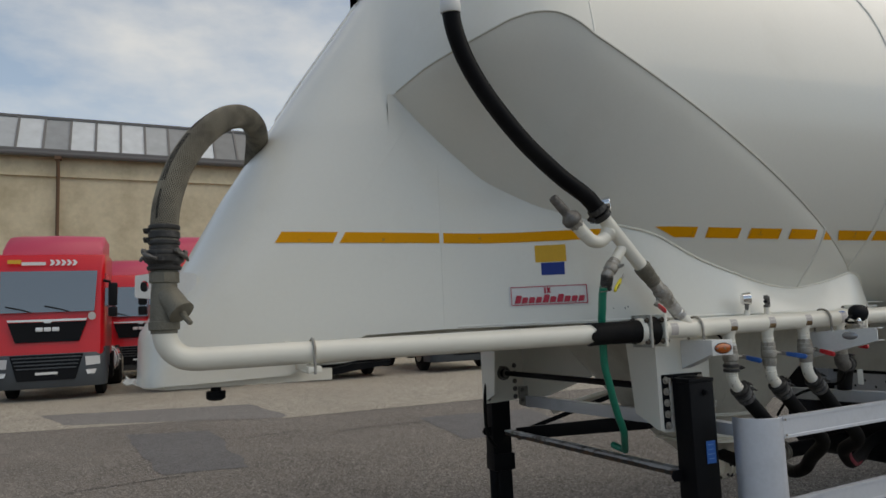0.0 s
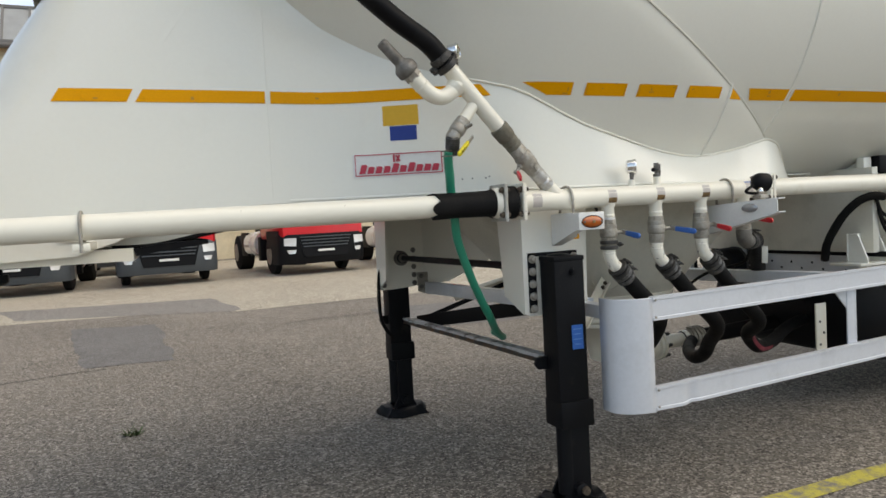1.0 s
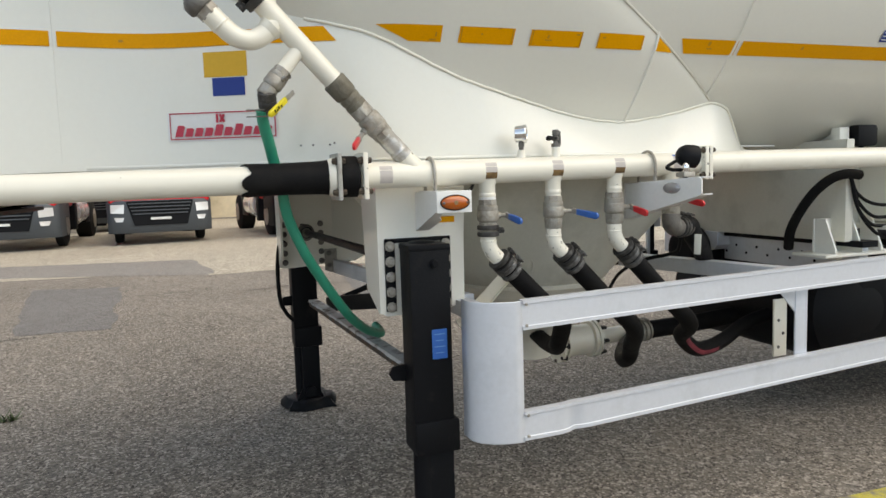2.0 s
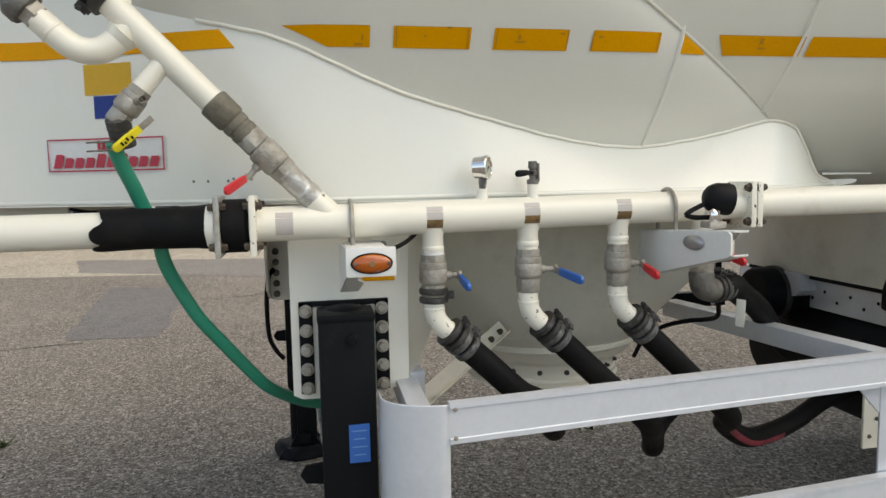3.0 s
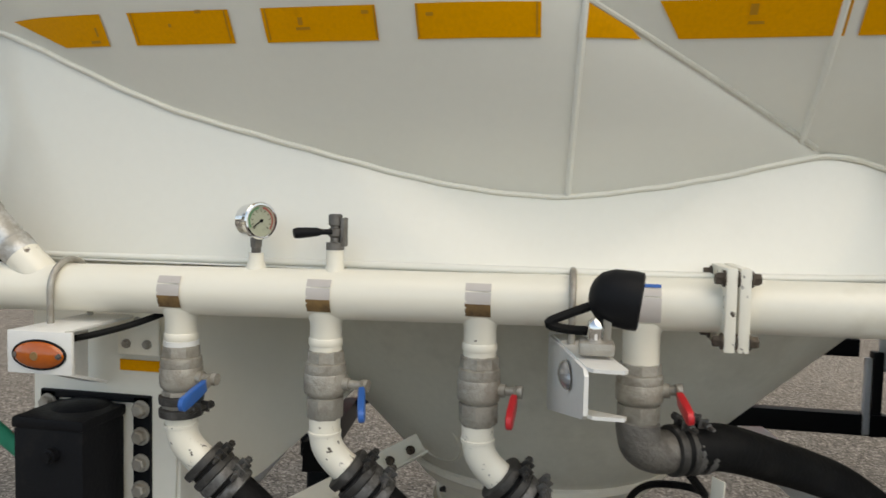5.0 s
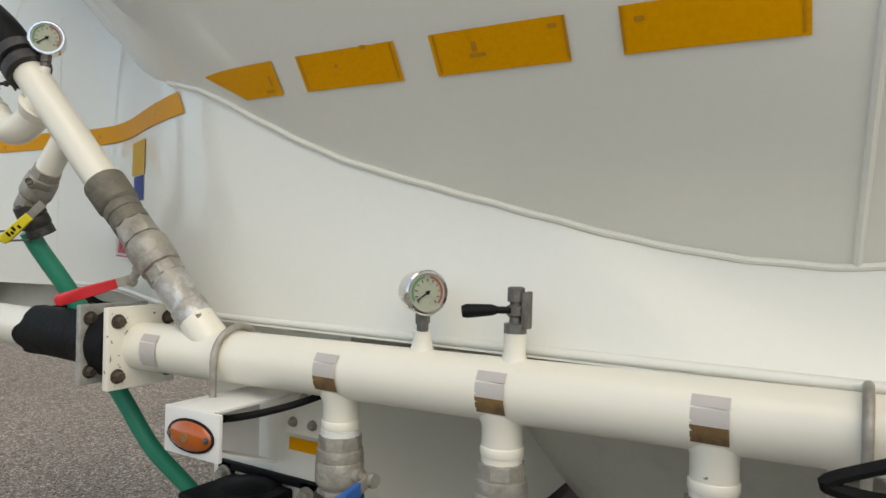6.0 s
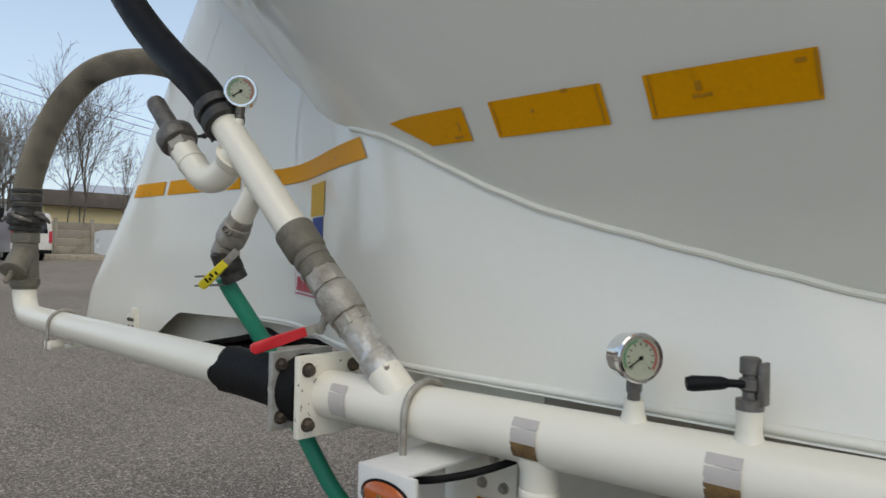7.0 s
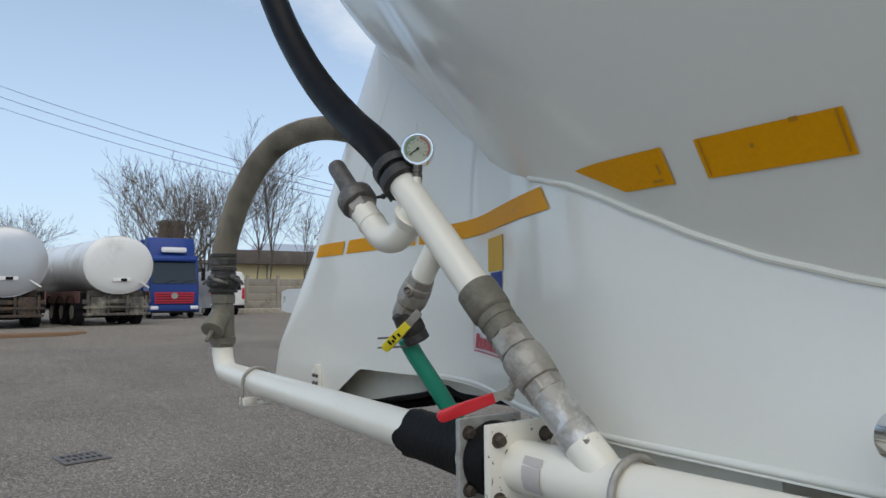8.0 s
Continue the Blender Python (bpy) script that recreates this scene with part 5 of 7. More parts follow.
    for q in (-0.05, 0.05):
        prism(bm, [(2.33, Y(0.93 + q), 0.03), (2.36, Y(0.93 + q), 0.09), (2.39, Y(0.93 + q), 0.14), (2.45, Y(0.93 + q), 0.14), (2.48, Y(0.93 + q), 0.09), (2.51, Y(0.93 + q), 0.03)], (0, 0.012, 0))
    rows = []
    for j, (rr, z) in enumerate(((0.6, 0.05), (0.85, 0.04), (1.0, 0.012), (1.0, 0.0))):
        rows.append([(2.42 + 0.16 * rr * (1 + 0.10 * math.sin(5 * t) * rr) * math.copysign(abs(math.cos(t)) ** 0.6, math.cos(t)), Y(0.93) + 0.13 * rr * (1 + 0.12 * math.sin(7 * t + 1) * rr) * math.copysign(abs(math.sin(t)) ** 0.6, math.sin(t)), z + (0.012 * math.sin(3 * t) + 0.02 * max(0.0, math.sin(6 * t + 2)) * (rr > 0.8)) * (z > 0)) for t in (2 * math.pi * k / 56 for k in range(56))])
    vs = sheet(bm, rows, loop=True)
    bm.faces.new(vs[0])
    bm.faces.new(vs[-1])
    foot = tpart("foot_pad", bm, BLACK, leg, "black swivelling foot pad with dried dirt")
    bm = B()
    lathe(bm, (2.43, Y(1.015), 0.10), (0, s, 0), [(0, 0.018), (0.012, 0.018), (0.013, 0.01), (0.02, 0.01)], 12)
    tpart("foot_pin", bm, RUSTY, leg)
    bm = B()
    prism(bm, [(2.34, Y(0.90), 0.62), (2.29, Y(0.90), 0.625), (2.275, Y(0.90), 0.65), (2.29, Y(0.90), 0.675), (2.34, Y(0.90), 0.68)], (0, 0.012, 0))
    tpart("lug", bm, BLACK, leg)
    return leg


near_leg = landing_leg(-1)
far_leg = landing_leg(1, -0.17)
bm = B()
sweep(bm, catmull([(2.13, 4.50, 1.02), (2.10, 4.50, 0.98), (2.085, 4.50, 0.85), (2.09, 4.50, 0.68), (2.12, 4.50, 0.60), (2.16, 4.50, 0.55)], 6), 0.012, 8)
tpart("leg_cable", bm, RUBBER, far_leg)
bm = B()
box(bm, (2.437, YC - 0.995, 0.765), (0.055, 0.002, 0.105))
tpart("blue_sticker", bm, BLUE, near_leg, "small blue printed sticker")
for k in range(4):
    bm = B()
    box(bm, (2.437, YC - 0.9965, 0.80 - 0.022 * k), (0.040 - 0.008 * (k % 2), 0.0006, 0.003))
    tpart("print_bar", bm, PALEBLUE, near_leg)
# cross bars between the legs
DUSTYSTEEL = material("dusty_steel", (0.30, 0.29, 0.26), 0.6, metal=0.2, stain=(0.2, 0.18, 0.15), stain_scale=20.0)
WORNGREY = material("worn_grey_paint", (0.45, 0.45, 0.45), 0.55, stain=(0.1, 0.08, 0.06), stain_scale=9.0, stain_at=(0.5, 0.62))
def bar(name, a, b, size, mat, label="", up=(0, 0, 1), bevel=0.003):
    a, b = Vector(a), Vector(b)
    bm = B()
    box(bm, (a + b) / 2, ((b - a).length, *size), turn_to(b - a, up), bevel)
    return tpart(name, bm, mat, label=label)


RUSTBAR = material("rusted_black_paint", (0.035, 0.030, 0.026), 0.75, stain=(0.12, 0.07, 0.04), stain_scale=14.0, stain_at=(0.45, 0.62), bump=0.4)
bm = B()
rows = []
for k in range(41):
    p = Vector((2.285, 4.60, 0.650)).lerp(Vector((2.372, 2.83, 0.668)), k / 40)
    n1, n2 = noise.noise(p * 9.0), noise.noise(p * 23.0)
    rows.append([p + Vector((-0.026, 0, -0.010 - 0.010 * max(0.0, n1 + 0.5 * n2))), p + Vector((-0.025, 0, 0.002)), p + Vector((0.028, 0, 0.002))])
sheet(bm, rows)
xbar = bar("cross_bar", (2.285, 4.60, 0.632), (2.372, 2.83, 0.650), (0.046, 0.034), RUSTBAR, "rusty black angle bar with flaking white paint")
tpart("flaking_paint", bm, WORNGREY, xbar)
bm = B()
sweep(bm, [(2.285, 2.89, 1.072), (2.262, 4.62, 1.056)], 0.018, 12)
lathe(bm, (2.262, 4.50, 1.056), (0, 1, 0), [(0, 0.034), (0.03, 0.034)], 12)
tpart("drive_shaft", bm, BLACK)
bar("cross_member", (2.43, 4.50, 0.850), (2.62, 2.88, 0.862), (0.05, 0.075), ALU, "pale grey bar between the leg brackets")
bar("diagonal_brace", (2.40, 4.60, 0.610), (2.655, 3.44, 0.806), (0.06, 0.085), BLACK)
bar("diagonal_brace", (2.41, 4.59, 0.625), (2.84, 4.08, 0.885), (0.03, 0.03), BLACK)
bm = B()
prism(bm, [(2.36, 4.512, 0.955), (2.43, 4.512, 0.955), (2.475, 4.512, 0.90), (2.475, 4.512, 0.815), (2.44, 4.512, 0.80), (2.36, 4.512, 0.83)], (0, -0.012, 0))
lugplate = tpart("bar_bracket", bm, DUSTYSTEEL, label="bolted bracket plate at the bar's end")
for x, z in ((2.385, 0.93), (2.385, 0.86), (2.445, 0.84)):
    bolt((x, 4.50, z), (0, -1, 0), 0.011, 0.012, DARKSTEEL, lugplate)
for s in (-1, 1):
    bm = B()
    a, b = Vector((2.60, YC + s * 0.77, 0.765)), Vector((3.0, YC + s * 0.40, 0.922))
    e = (b - a).normalized()
    w = e.cross(Vector((0, s, 0.35)).normalized()).normalized()
    box(bm, (a + b) / 2, ((b - a).length, 0.006, 0.055), turn_to(e, w), bevel=0.002)
    box(bm, (a + b) / 2 + w * 0.026, ((b - a).length, 0.04, 0.006), turn_to(e, w), bevel=0.002)
    strut = tpart("hopper_strut", bm, CREAM, label="cream angle strut from leg to hopper")
    nrm = Vector((-0.42, s * 0.78, -0.46)).normalized()
    bm = B()
    lathe(bm, Vector((3.03, YC + s * 0.375, 0.935)) - nrm * 0.004, nrm, [(0, 0.084), (0.006, 0.086), (0.010, 0.082), (0.010, 0.078), (0.007, 0.076)], 30)
    tpart("weld_pad", bm, SHADECREAM, strut)
    for k in range(2):
        bolt(b - e * (0.03 + 0.06 * k) + Vector((0, s * 0.01, 0)), (0, s, -0.3), 0.009, 0.01, RUSTY, strut)

# outlet flange and discharge pipe under the hopper
bm = B()
lathe(bm, (3.28, YC, 0.80), (0, 0, -1), [(-0.03, 0.375), (-0.018, 0.392), (-0.004, 0.394), (0.004, 0.382), (0.012, 0.372), (0.030, 0.366), (0.045, 0.350), (0.058, 0.325), (0.066, 0.306), (0.074, 0.300), (0.118, 0.298), (0.122, 0.306), (0.134, 0.308), (0.140, 0.300), (0.148, 0.298), (0.150, 0.316), (0.166, 0.318), (0.170, 0.29), (0.24, 0.20), (0.30, 0.13), (0.40, 0.11)], 56)
outlet = tpart("outlet_cone", bm, CREAM, hopper, "cream flanged outlet cone")
for k in range(18):
    a = 2 * math.pi * (k + 0.5) / 18
    o = Vector((math.cos(a), math.sin(a), 0))
    bolt(Vector((3.28, YC, 0.704)) + o * 0.299, o, 0.0075, 0.012, BAND, hopper)
bm = B()
lathe(bm, (3.475, 3.81, 0.415), (1, 0, 0.02), [(0, 0.05), (0.02, 0.05), (0.021, 0.11), (0.035, 0.11), (0.036, 0.095), (0.05, 0.095), (0.051, 0.11), (0.065, 0.11), (0.07, 0.085), (0.22, 0.085), (0.225, 0.105), (0.24, 0.105), (0.241, 0.095), (0.252, 0.095), (0.253, 0.105), (0.268, 0.105), (0.275, 0.06), (0.30, 0.045), (0.46, 0.045), (0.465, 0.055), (0.50, 0.055)], 26)
outp = tpart("discharge_fitting", bm, CREAM, label="cream flanged discharge fitting")
for k in range(8):
    a = 2 * math.pi * k / 8
    bolt((3.525, 3.81 + 0.1 * math.cos(a), 0.415 + 0.1 * math.sin(a)), (-1, 0, 0), 0.012, 0.03, BAND, outp)
    bolt((3.745, 3.81 + 0.095 * math.cos(a), 0.42 + 0.095 * math.sin(a)), (1, 0, 0), 0.012, 0.03, BAND, outp)
for k in range(4):
    clamp((3.995 + 0.03 * k, 3.81, 0.425), (1, 0, 0.02), 0.055, 0.018, STEEL, outp)
bm = B()
sweep(bm, catmull([(3.935, 3.81, 0.425), (4.20, 3.81, 0.43), (4.45, 3.80, 0.44), (4.9, 3.7, 0.5), (5.6, 3.65, 0.55)], 6), 0.052, 16)
tpart("discharge_hose", bm, RUBBER)
bm = B()
sweep(bm, catmull([(3.58, 2.86, 1.06), (3.62, 2.93, 1.0), (3.63, 3.02, 0.97), (3.60, 3.08, 0.955), (3.55, 3.16, 0.92), (3.52, 3.24, 0.86), (3.51, 3.3, 0.78)], 6), 0.008, 8)
tpart("thin_cable", bm, RUBBER)

# ---- side guard ----
GY = 0.105
DENT = 2.83  # where the lower rail has been knocked in
bm = B()
rows = []
for z in (0.467, 0.47, 0.935, 0.938):
    rows.append([(2.635 - 0.155 * math.sin(a) , 2.45 + 0.10 * (1 - math.cos(a)), z) for a in np.linspace(0, math.pi / 2, 10)] + [(2.48, 2.60, z)])
sheet(bm, rows)
thicken(tpart("guard_end_cap", bm, ALU, label="curved aluminium end cap of the side guard"), 0.004)
for zc in (0.892, 0.522):
    bm = B()
    h = 0.098
    prof = [(0, -h / 2), (0.006, -h / 2), (0.006, -h / 2 + 0.012), (0.002, -h / 2 + 0.014), (0.002, h / 2 - 0.014), (0.006, h / 2 - 0.012), (0.006, h / 2), (0, h / 2), (-0.022, h / 2), (-0.022, -h / 2)]
    dent = 1.0 if zc < 0.7 else 0.0
    rows = []
    for x in [2.635, 2.66] + list(np.linspace(2.72, 3.10, 32)) + [3.2, 4.5, 12.0]:
        k = dent * math.exp(-((x - DENT) / 0.028) ** 2)
        sag = dent * 0.006 * max(0.0, min(1.0, (DENT + 0.012 - x) / 0.024)) * max(0.0, (x - 2.66) / (DENT - 2.66))
        rows.append([(x, 2.452 + GY * (x - 2.635) - p + k * 0.012 * (1.0 if q < 0 else 0.35), zc + q - (sag if q < 0 else 0.3 * sag)) for p, q in prof])
    vs = sheet(bm, rows, loop=True)
    bm.faces.new(vs[0])
    rail = tpart("guard_rail", bm, ALU, label="ribbed aluminium side guard rail")
    for dz in (-0.035, 0.035):
        bolt((2.648, 2.448, zc + dz), (0, -1, 0), 0.004, 0.003, STEEL, rail)
for x in (4.02, 6.2, 8.4):
    bm = B()
    gy = 2.50 + GY * (x - 2.635)
    box(bm, (x, gy, 0.70), (0.012, 0.05, 0.46), bevel=0.003)
    box(bm, (x - 0.028, gy - 0.02, 0.70), (0.06, 0.008, 0.46), bevel=0.003)
    prism(bm, [(x - 0.05, gy - 0.02, 0.85), (x - 0.15, gy - 0.02, 0.85), (x - 0.05, gy - 0.02, 0.74)], (0, 0.006, 0))
    tpart("guard_post", bm, ALU)
bm = B()
a, b = Vector((3.90, 3.75, 0.865)), Vector((4.03, 2.655, 0.884))
box(bm, (a + b) / 2, ((b - a).length, 0.075, 0.07), turn_to(b - a), bevel=0.005)
tpart("guard_arm", bm, ALU)
bm = B()
box(bm, (2.585, 2.74, 0.86), (0.06, 0.5, 0.06), bevel=0.005)
tpart("guard_arm", bm, ALU)

# ---- chassis further back ----
bm = B()
box(bm, (4.66, 3.68, 1.22), (0.05, 1.42, 0.50), bevel=0.004)
box(bm, (8.4, 3.70, 1.22), (7.4, 1.0, 0.42), bevel=0.01)
tpart("bulkhead", bm, SHADECREAM, label="wide cream bulkhead panel under the barrel")
bm = B()
box(bm, (4.74, 3.70, 0.872), (0.06, 1.5, 0.145), bevel=0.004)
beam = tpart("cross_beam", bm, ALU, label="pale grey drilled cross beam")
for k in range(16):
    bm = B()
    lathe(bm, (4.709, 3.05 + 0.08 * k, 0.85 + 0.04 * (k % 2)), (-1, 0, 0), [(0, 0.008), (0.002, 0.008)], 10)
    tpart("beam_hole", bm, BLACK, beam)
bm = B()
prism(bm, [(4.62, 3.83, 0.97), (4.62, 3.99, 0.97), (4.62, 3.99, 0.84), (4.62, 3.95, 0.81), (4.62, 3.93, 0.85), (4.62, 3.86, 0.86), (4.62, 3.83, 0.89)], (0.09, 0, 0))
tpart("beam_bracket", bm, ALU)
bm = B()
box(bm, (4.72, 3.6, 0.96), (0.10, 1.4, 0.03))
box(bm, (4.69, 3.88, 0.87), (0.03, 0.03, 0.16))
tpart("gap_plate", bm, BLACK)
bm = B()
lathe(bm, (4.96, 3.1, 0.58), (0, 1, 0), [(-0.005, 0.001), (0, 0.12), (0.03, 0.26), (0.06, 0.31), (1.16, 0.31), (1.20, 0.26), (1.22, 0.12), (1.225, 0.001)], 32)
tpart("air_reservoir", bm, BLACK, label="black cylindrical air reservoir")
bm = B()
box(bm, (6.2, 3.7, 0.62), (2.6, 1.2, 0.60), bevel=0.03)
tpart("hose_tray", bm, BLACK, label="black hose tray under the chassis")
bm = B()
box(bm, (4.465, 4.22, 1.07), (0.07, 0.012, 0.16), bevel=0.004)
box(bm, (4.39, 4.20, 0.905), (0.022, 0.02, 0.27), bevel=0.003)
tpart("hanger_bracket", bm, ALU)
for za, h, x1 in ((1.072, 0.062, 4.36), (0.802, 0.075, 4.465)):
    bm = B()
    box(bm, ((3.2 + x1) / 2, 4.22, za), (x1 - 3.2, 0.05, h), bevel=0.004)
    tpart("far_rail", bm, BLACK)
bm = B()
box(bm, (4.425, 4.22, 0.91), (0.034, 0.04, 0.30), bevel=0.004)
tpart("far_post", bm, BLACK)
bm = B()
lathe(bm, (4.50, 4.02, 0.855), (1, 0, 0), [(0.003, 0.02), (0.001, 0.08), (0.0, 0.112), (0.003, 0.120), (0.010, 0.126), (0.024, 0.13), (0.80, 0.13), (0.83, 0.10), (0.84, 0.02)], 28)
tank2 = tpart("air_tank", bm, BLACK, label="black air tank with a flat end under the chassis")
for x in (4.60, 5.1):
    bm = B()
    lathe(bm, (x, 4.02, 0.855), (1, 0, 0), [(0, 0.131), (0.001, 0.135), (0.03, 0.135), (0.031, 0.131)], 28)
    tpart("tank_strap", bm, BAND, tank2)
bm = B()
box(bm, (4.47, 3.2, 0.52), (0.085, 0.012, 0.30), bevel=0.004)
hb = tpart("drilled_bracket", bm, CREAM, label="cream drilled bracket hanging from the chassis")
for k in range(3):
    bolt((4.455 + 0.03 * (k % 2), 3.193, 0.42 + 0.07 * k), (0, -1, 0), 0.006, 0.004, DARKSTEEL, hb)


def wheel(bm_parent, c, r=0.5, w=0.30):
    """A road wheel on the y axis."""
    bm = B()
    lathe(bm, (c[0], c[1] - w / 2, c[2]), (0, 1, 0), [(0, r * 0.56), (0.01, r * 0.62), (0.02, r * 0.9), (0.05, r * 0.985), (0.07, r), (w - 0.07, r), (w - 0.05, r * 0.985), (w - 0.02, r * 0.9), (w, r * 0.6)], 40)
    return bm


for x in (7.6, 8.9, 10.2):
    for y in (2.78, 4.62):
        wh = tpart("wheel", wheel(None, (x, y, 0.5)), TYRE, label="black road tyre on a steel rim")
        bm = B()
        lathe(bm, (x, y - 0.14 if y < YC else y + 0.14, 0.5), (0, -1 if y < YC else 1, 0), [(0, 0.27), (0.02, 0.27), (0.0, 0.2), (-0.03, 0.12), (0.03, 0.1), (0.05, 0.06)], 24)
        tpart("rim", bm, STEEL, wh)
bm = B()
prism(bm, [(5.0, 2.97, 1.05), (5.9, 2.97, 1.05), (5.9, 2.97, 1.75), (5.45, 2.97, 1.75), (5.1, 2.97, 1.45), (4.9, 2.97, 1.40), (4.9, 2.97, 1.36), (5.0, 2.97, 1.36)], (0, 0.012, 0))
prism(bm, [(5.0, 2.97, 1.05), (5.0, 3.5, 1.05), (5.0, 3.5, 1.36), (5.0, 2.97, 1.36)], (0.012, 0, 0))
box(bm, (5.06, 3.10, 1.03), (0.40, 0.40, 0.02), bevel=0.004)
tpart("rear_skirt", bm, WHITE, label="second white skirt panel with a step bracket")
bm = B()
box(bm, (4.705, 3.07, 1.20), (0.065, 0.05, 0.66), bevel=0.004)
box(bm, (4.735, 3.30, 1.20), (0.008, 0.50, 0.66), bevel=0.002)
post = tpart("upright_channel", bm, WHITE, label="white upright channel under the barrel")
bm = B()
box(bm, (4.69, 3.02, 0.912), (0.46, 0.20, 0.016), bevel=0.004)
for x in (4.53, 4.70, 4.83):
    prism(bm, [(x, 3.05, 0.92), (x, 3.05, 1.085), (x, 2.99, 1.085), (x, 2.93, 0.94), (x, 2.93, 0.92)], (0.010, 0, 0))
box(bm, (4.62, 3.055, 1.0), (0.19, 0.010, 0.17), bevel=0.003)
tpart("step_bracket", bm, WHITE, post, "white ribbed step bracket on a base plate")
bm = B()
box(bm, (4.815, 3.035, 1.487), (0.125, 0.06, 0.105), bevel=0.012)
box(bm, (4.89, 3.05, 1.487), (0.03, 0.05, 0.08), bevel=0.006)
sweep(bm, catmull([(4.80, 3.03, 1.44), (4.805, 3.03, 1.40), (4.80, 3.03, 1.34)], 5), 0.012, 8)
tpart("junction_box", bm, BLACK, label="small black junction box")
bm = B()
sweep(bm, catmull([(4.52, 3.20, 0.93), (4.49, 3.16, 1.02), (4.485, 3.10, 1.12), (4.515, 3.045, 1.215), (4.56, 2.99, 1.28), (4.63, 2.96, 1.302), (4.70, 2.95, 1.295)], 8), 0.024, 12)
tpart("air_hose", bm, RUBBER, label="thick black air hose in an arc")
for c1, c2, c3, c4 in (((4.69, 1.206), (4.812, 1.149), (5.0, 1.147), (5.3, 1.19)), ((4.691, 1.175), (4.791, 1.094), (4.902, 1.082), (5.1, 1.085)), ((4.691, 1.145), (4.779, 1.057), (4.881, 1.039), (5.06, 1.045)), ((4.704, 1.123), (4.837, 0.998), (5.023, 0.955), (5.3, 0.95))):
    bm = B()
    sweep(bm, catmull([(4.600, 2.965, 1.298), (4.645, 2.955, 1.285)] + [(x, 2.955, z) for x, z in (c1, c2, c3, c4)], 8), 0.0085, 8)
    tpart("air_cable", bm, RUBBER)
bm = B()
box(bm, (5.07, 2.97, 1.04), (0.09, 0.08, 0.13), bevel=0.015)
lathe(bm, (5.07, 2.935, 1.04), (0, -1, 0), [(0, 0.05), (0.02, 0.05), (0.025, 0.04)], 16)
tpart("valve_block", bm, BLACK, label="black brake valve block")

# maker's sign: a red frame and two rows of marks
def on_side(x, z, lift):
    return Vector((x, YC - side(x, z) - lift, z))


bm = B()
for (a0, b0), (a1, b1) in (((1.597, 1.504), (1.942, 1.508)), ((1.597, 1.592), (1.942, 1.596)), ((1.597, 1.504), (1.600, 1.596)), ((1.938, 1.504), (1.942, 1.596))):
    sheet(bm, [[on_side(a0 + (a1 - a0) * k / 10, z, 0.0065) for k in range(11)] for z in (b0, b1)])
tpart("sign_border", bm, SIGNRED, sign)
for k in range(10):
    bm = B()
    x0 = 1.612 + 0.0318 * k
    zz = (1.553, 1.543, 1.543, 1.543, 1.553, 1.543, 1.553, 1.543, 1.543, 1.543)[k]
    prism(bm, [on_side(x0 + u + 0.28 * (v - 1.514), v, 0.0065) for u, v in ((0, 1.514), (0.025, 1.514), (0.025, zz - 0.005), (0.018, zz), (0, zz))], (0, -0.0015, 0))
    tpart("sign_bar", bm, SIGNRED, sign)
bm = B()
for dx, sl in ((-0.012, 0.0), (0.004, 0.5), (0.004, -0.5)):
    box(bm, on_side(1.765 + dx, 1.574, 0.0075), (0.008, 0.002, 0.030), turn_to((1, -(side(1.78, 1.57) - side(1.75, 1.57)) / 0.03, 0)) @ Euler((0, sl, 0)).to_matrix())
tpart("sign_mark", bm, SIGNRED, sign)
for k, (x, z) in enumerate(((2.02, 1.47), (2.06, 1.47), (2.115, 1.47), (2.13, 1.475))):
    bm = B()
    f = side if z < zw(x) else belly
    lathe(bm, (x, YC - f(x, z), z), (0, -1, 0), [(0, 0.004), (0.002, 0.003)], 8)
    tpart("rivet", bm, DARKSTEEL)


# ---- the yard's vehicles ----
def road_wheel(parent, x, y, r=0.48, w=0.28, axis="x"):
    bm = B()
    way = Vector((1, 0, 0)) if axis == "x" else Vector((0, 1, 0))
    lathe(bm, Vector((x, y, r)) - way * w / 2, way, [(0, r * 0.58), (0.02, r * 0.64), (0.03, r * 0.9), (0.06, r), (w - 0.06, r), (w - 0.03, r * 0.9), (w - 0.02, r * 0.64), (w, r * 0.58)], 28)
    t = part("wheel", bm, TYRE, parent)
    bm = B()
    lathe(bm, Vector((x, y, r)) - way * (w / 2 + 0.005), way, [(0, r * 0.2), (0.0, r * 0.5), (0.02, r * 0.57), (w - 0.01, r * 0.57), (w + 0.01, r * 0.5), (w + 0.01, r * 0.2)], 20)
    part("rim", bm, STEEL, t)
    return t


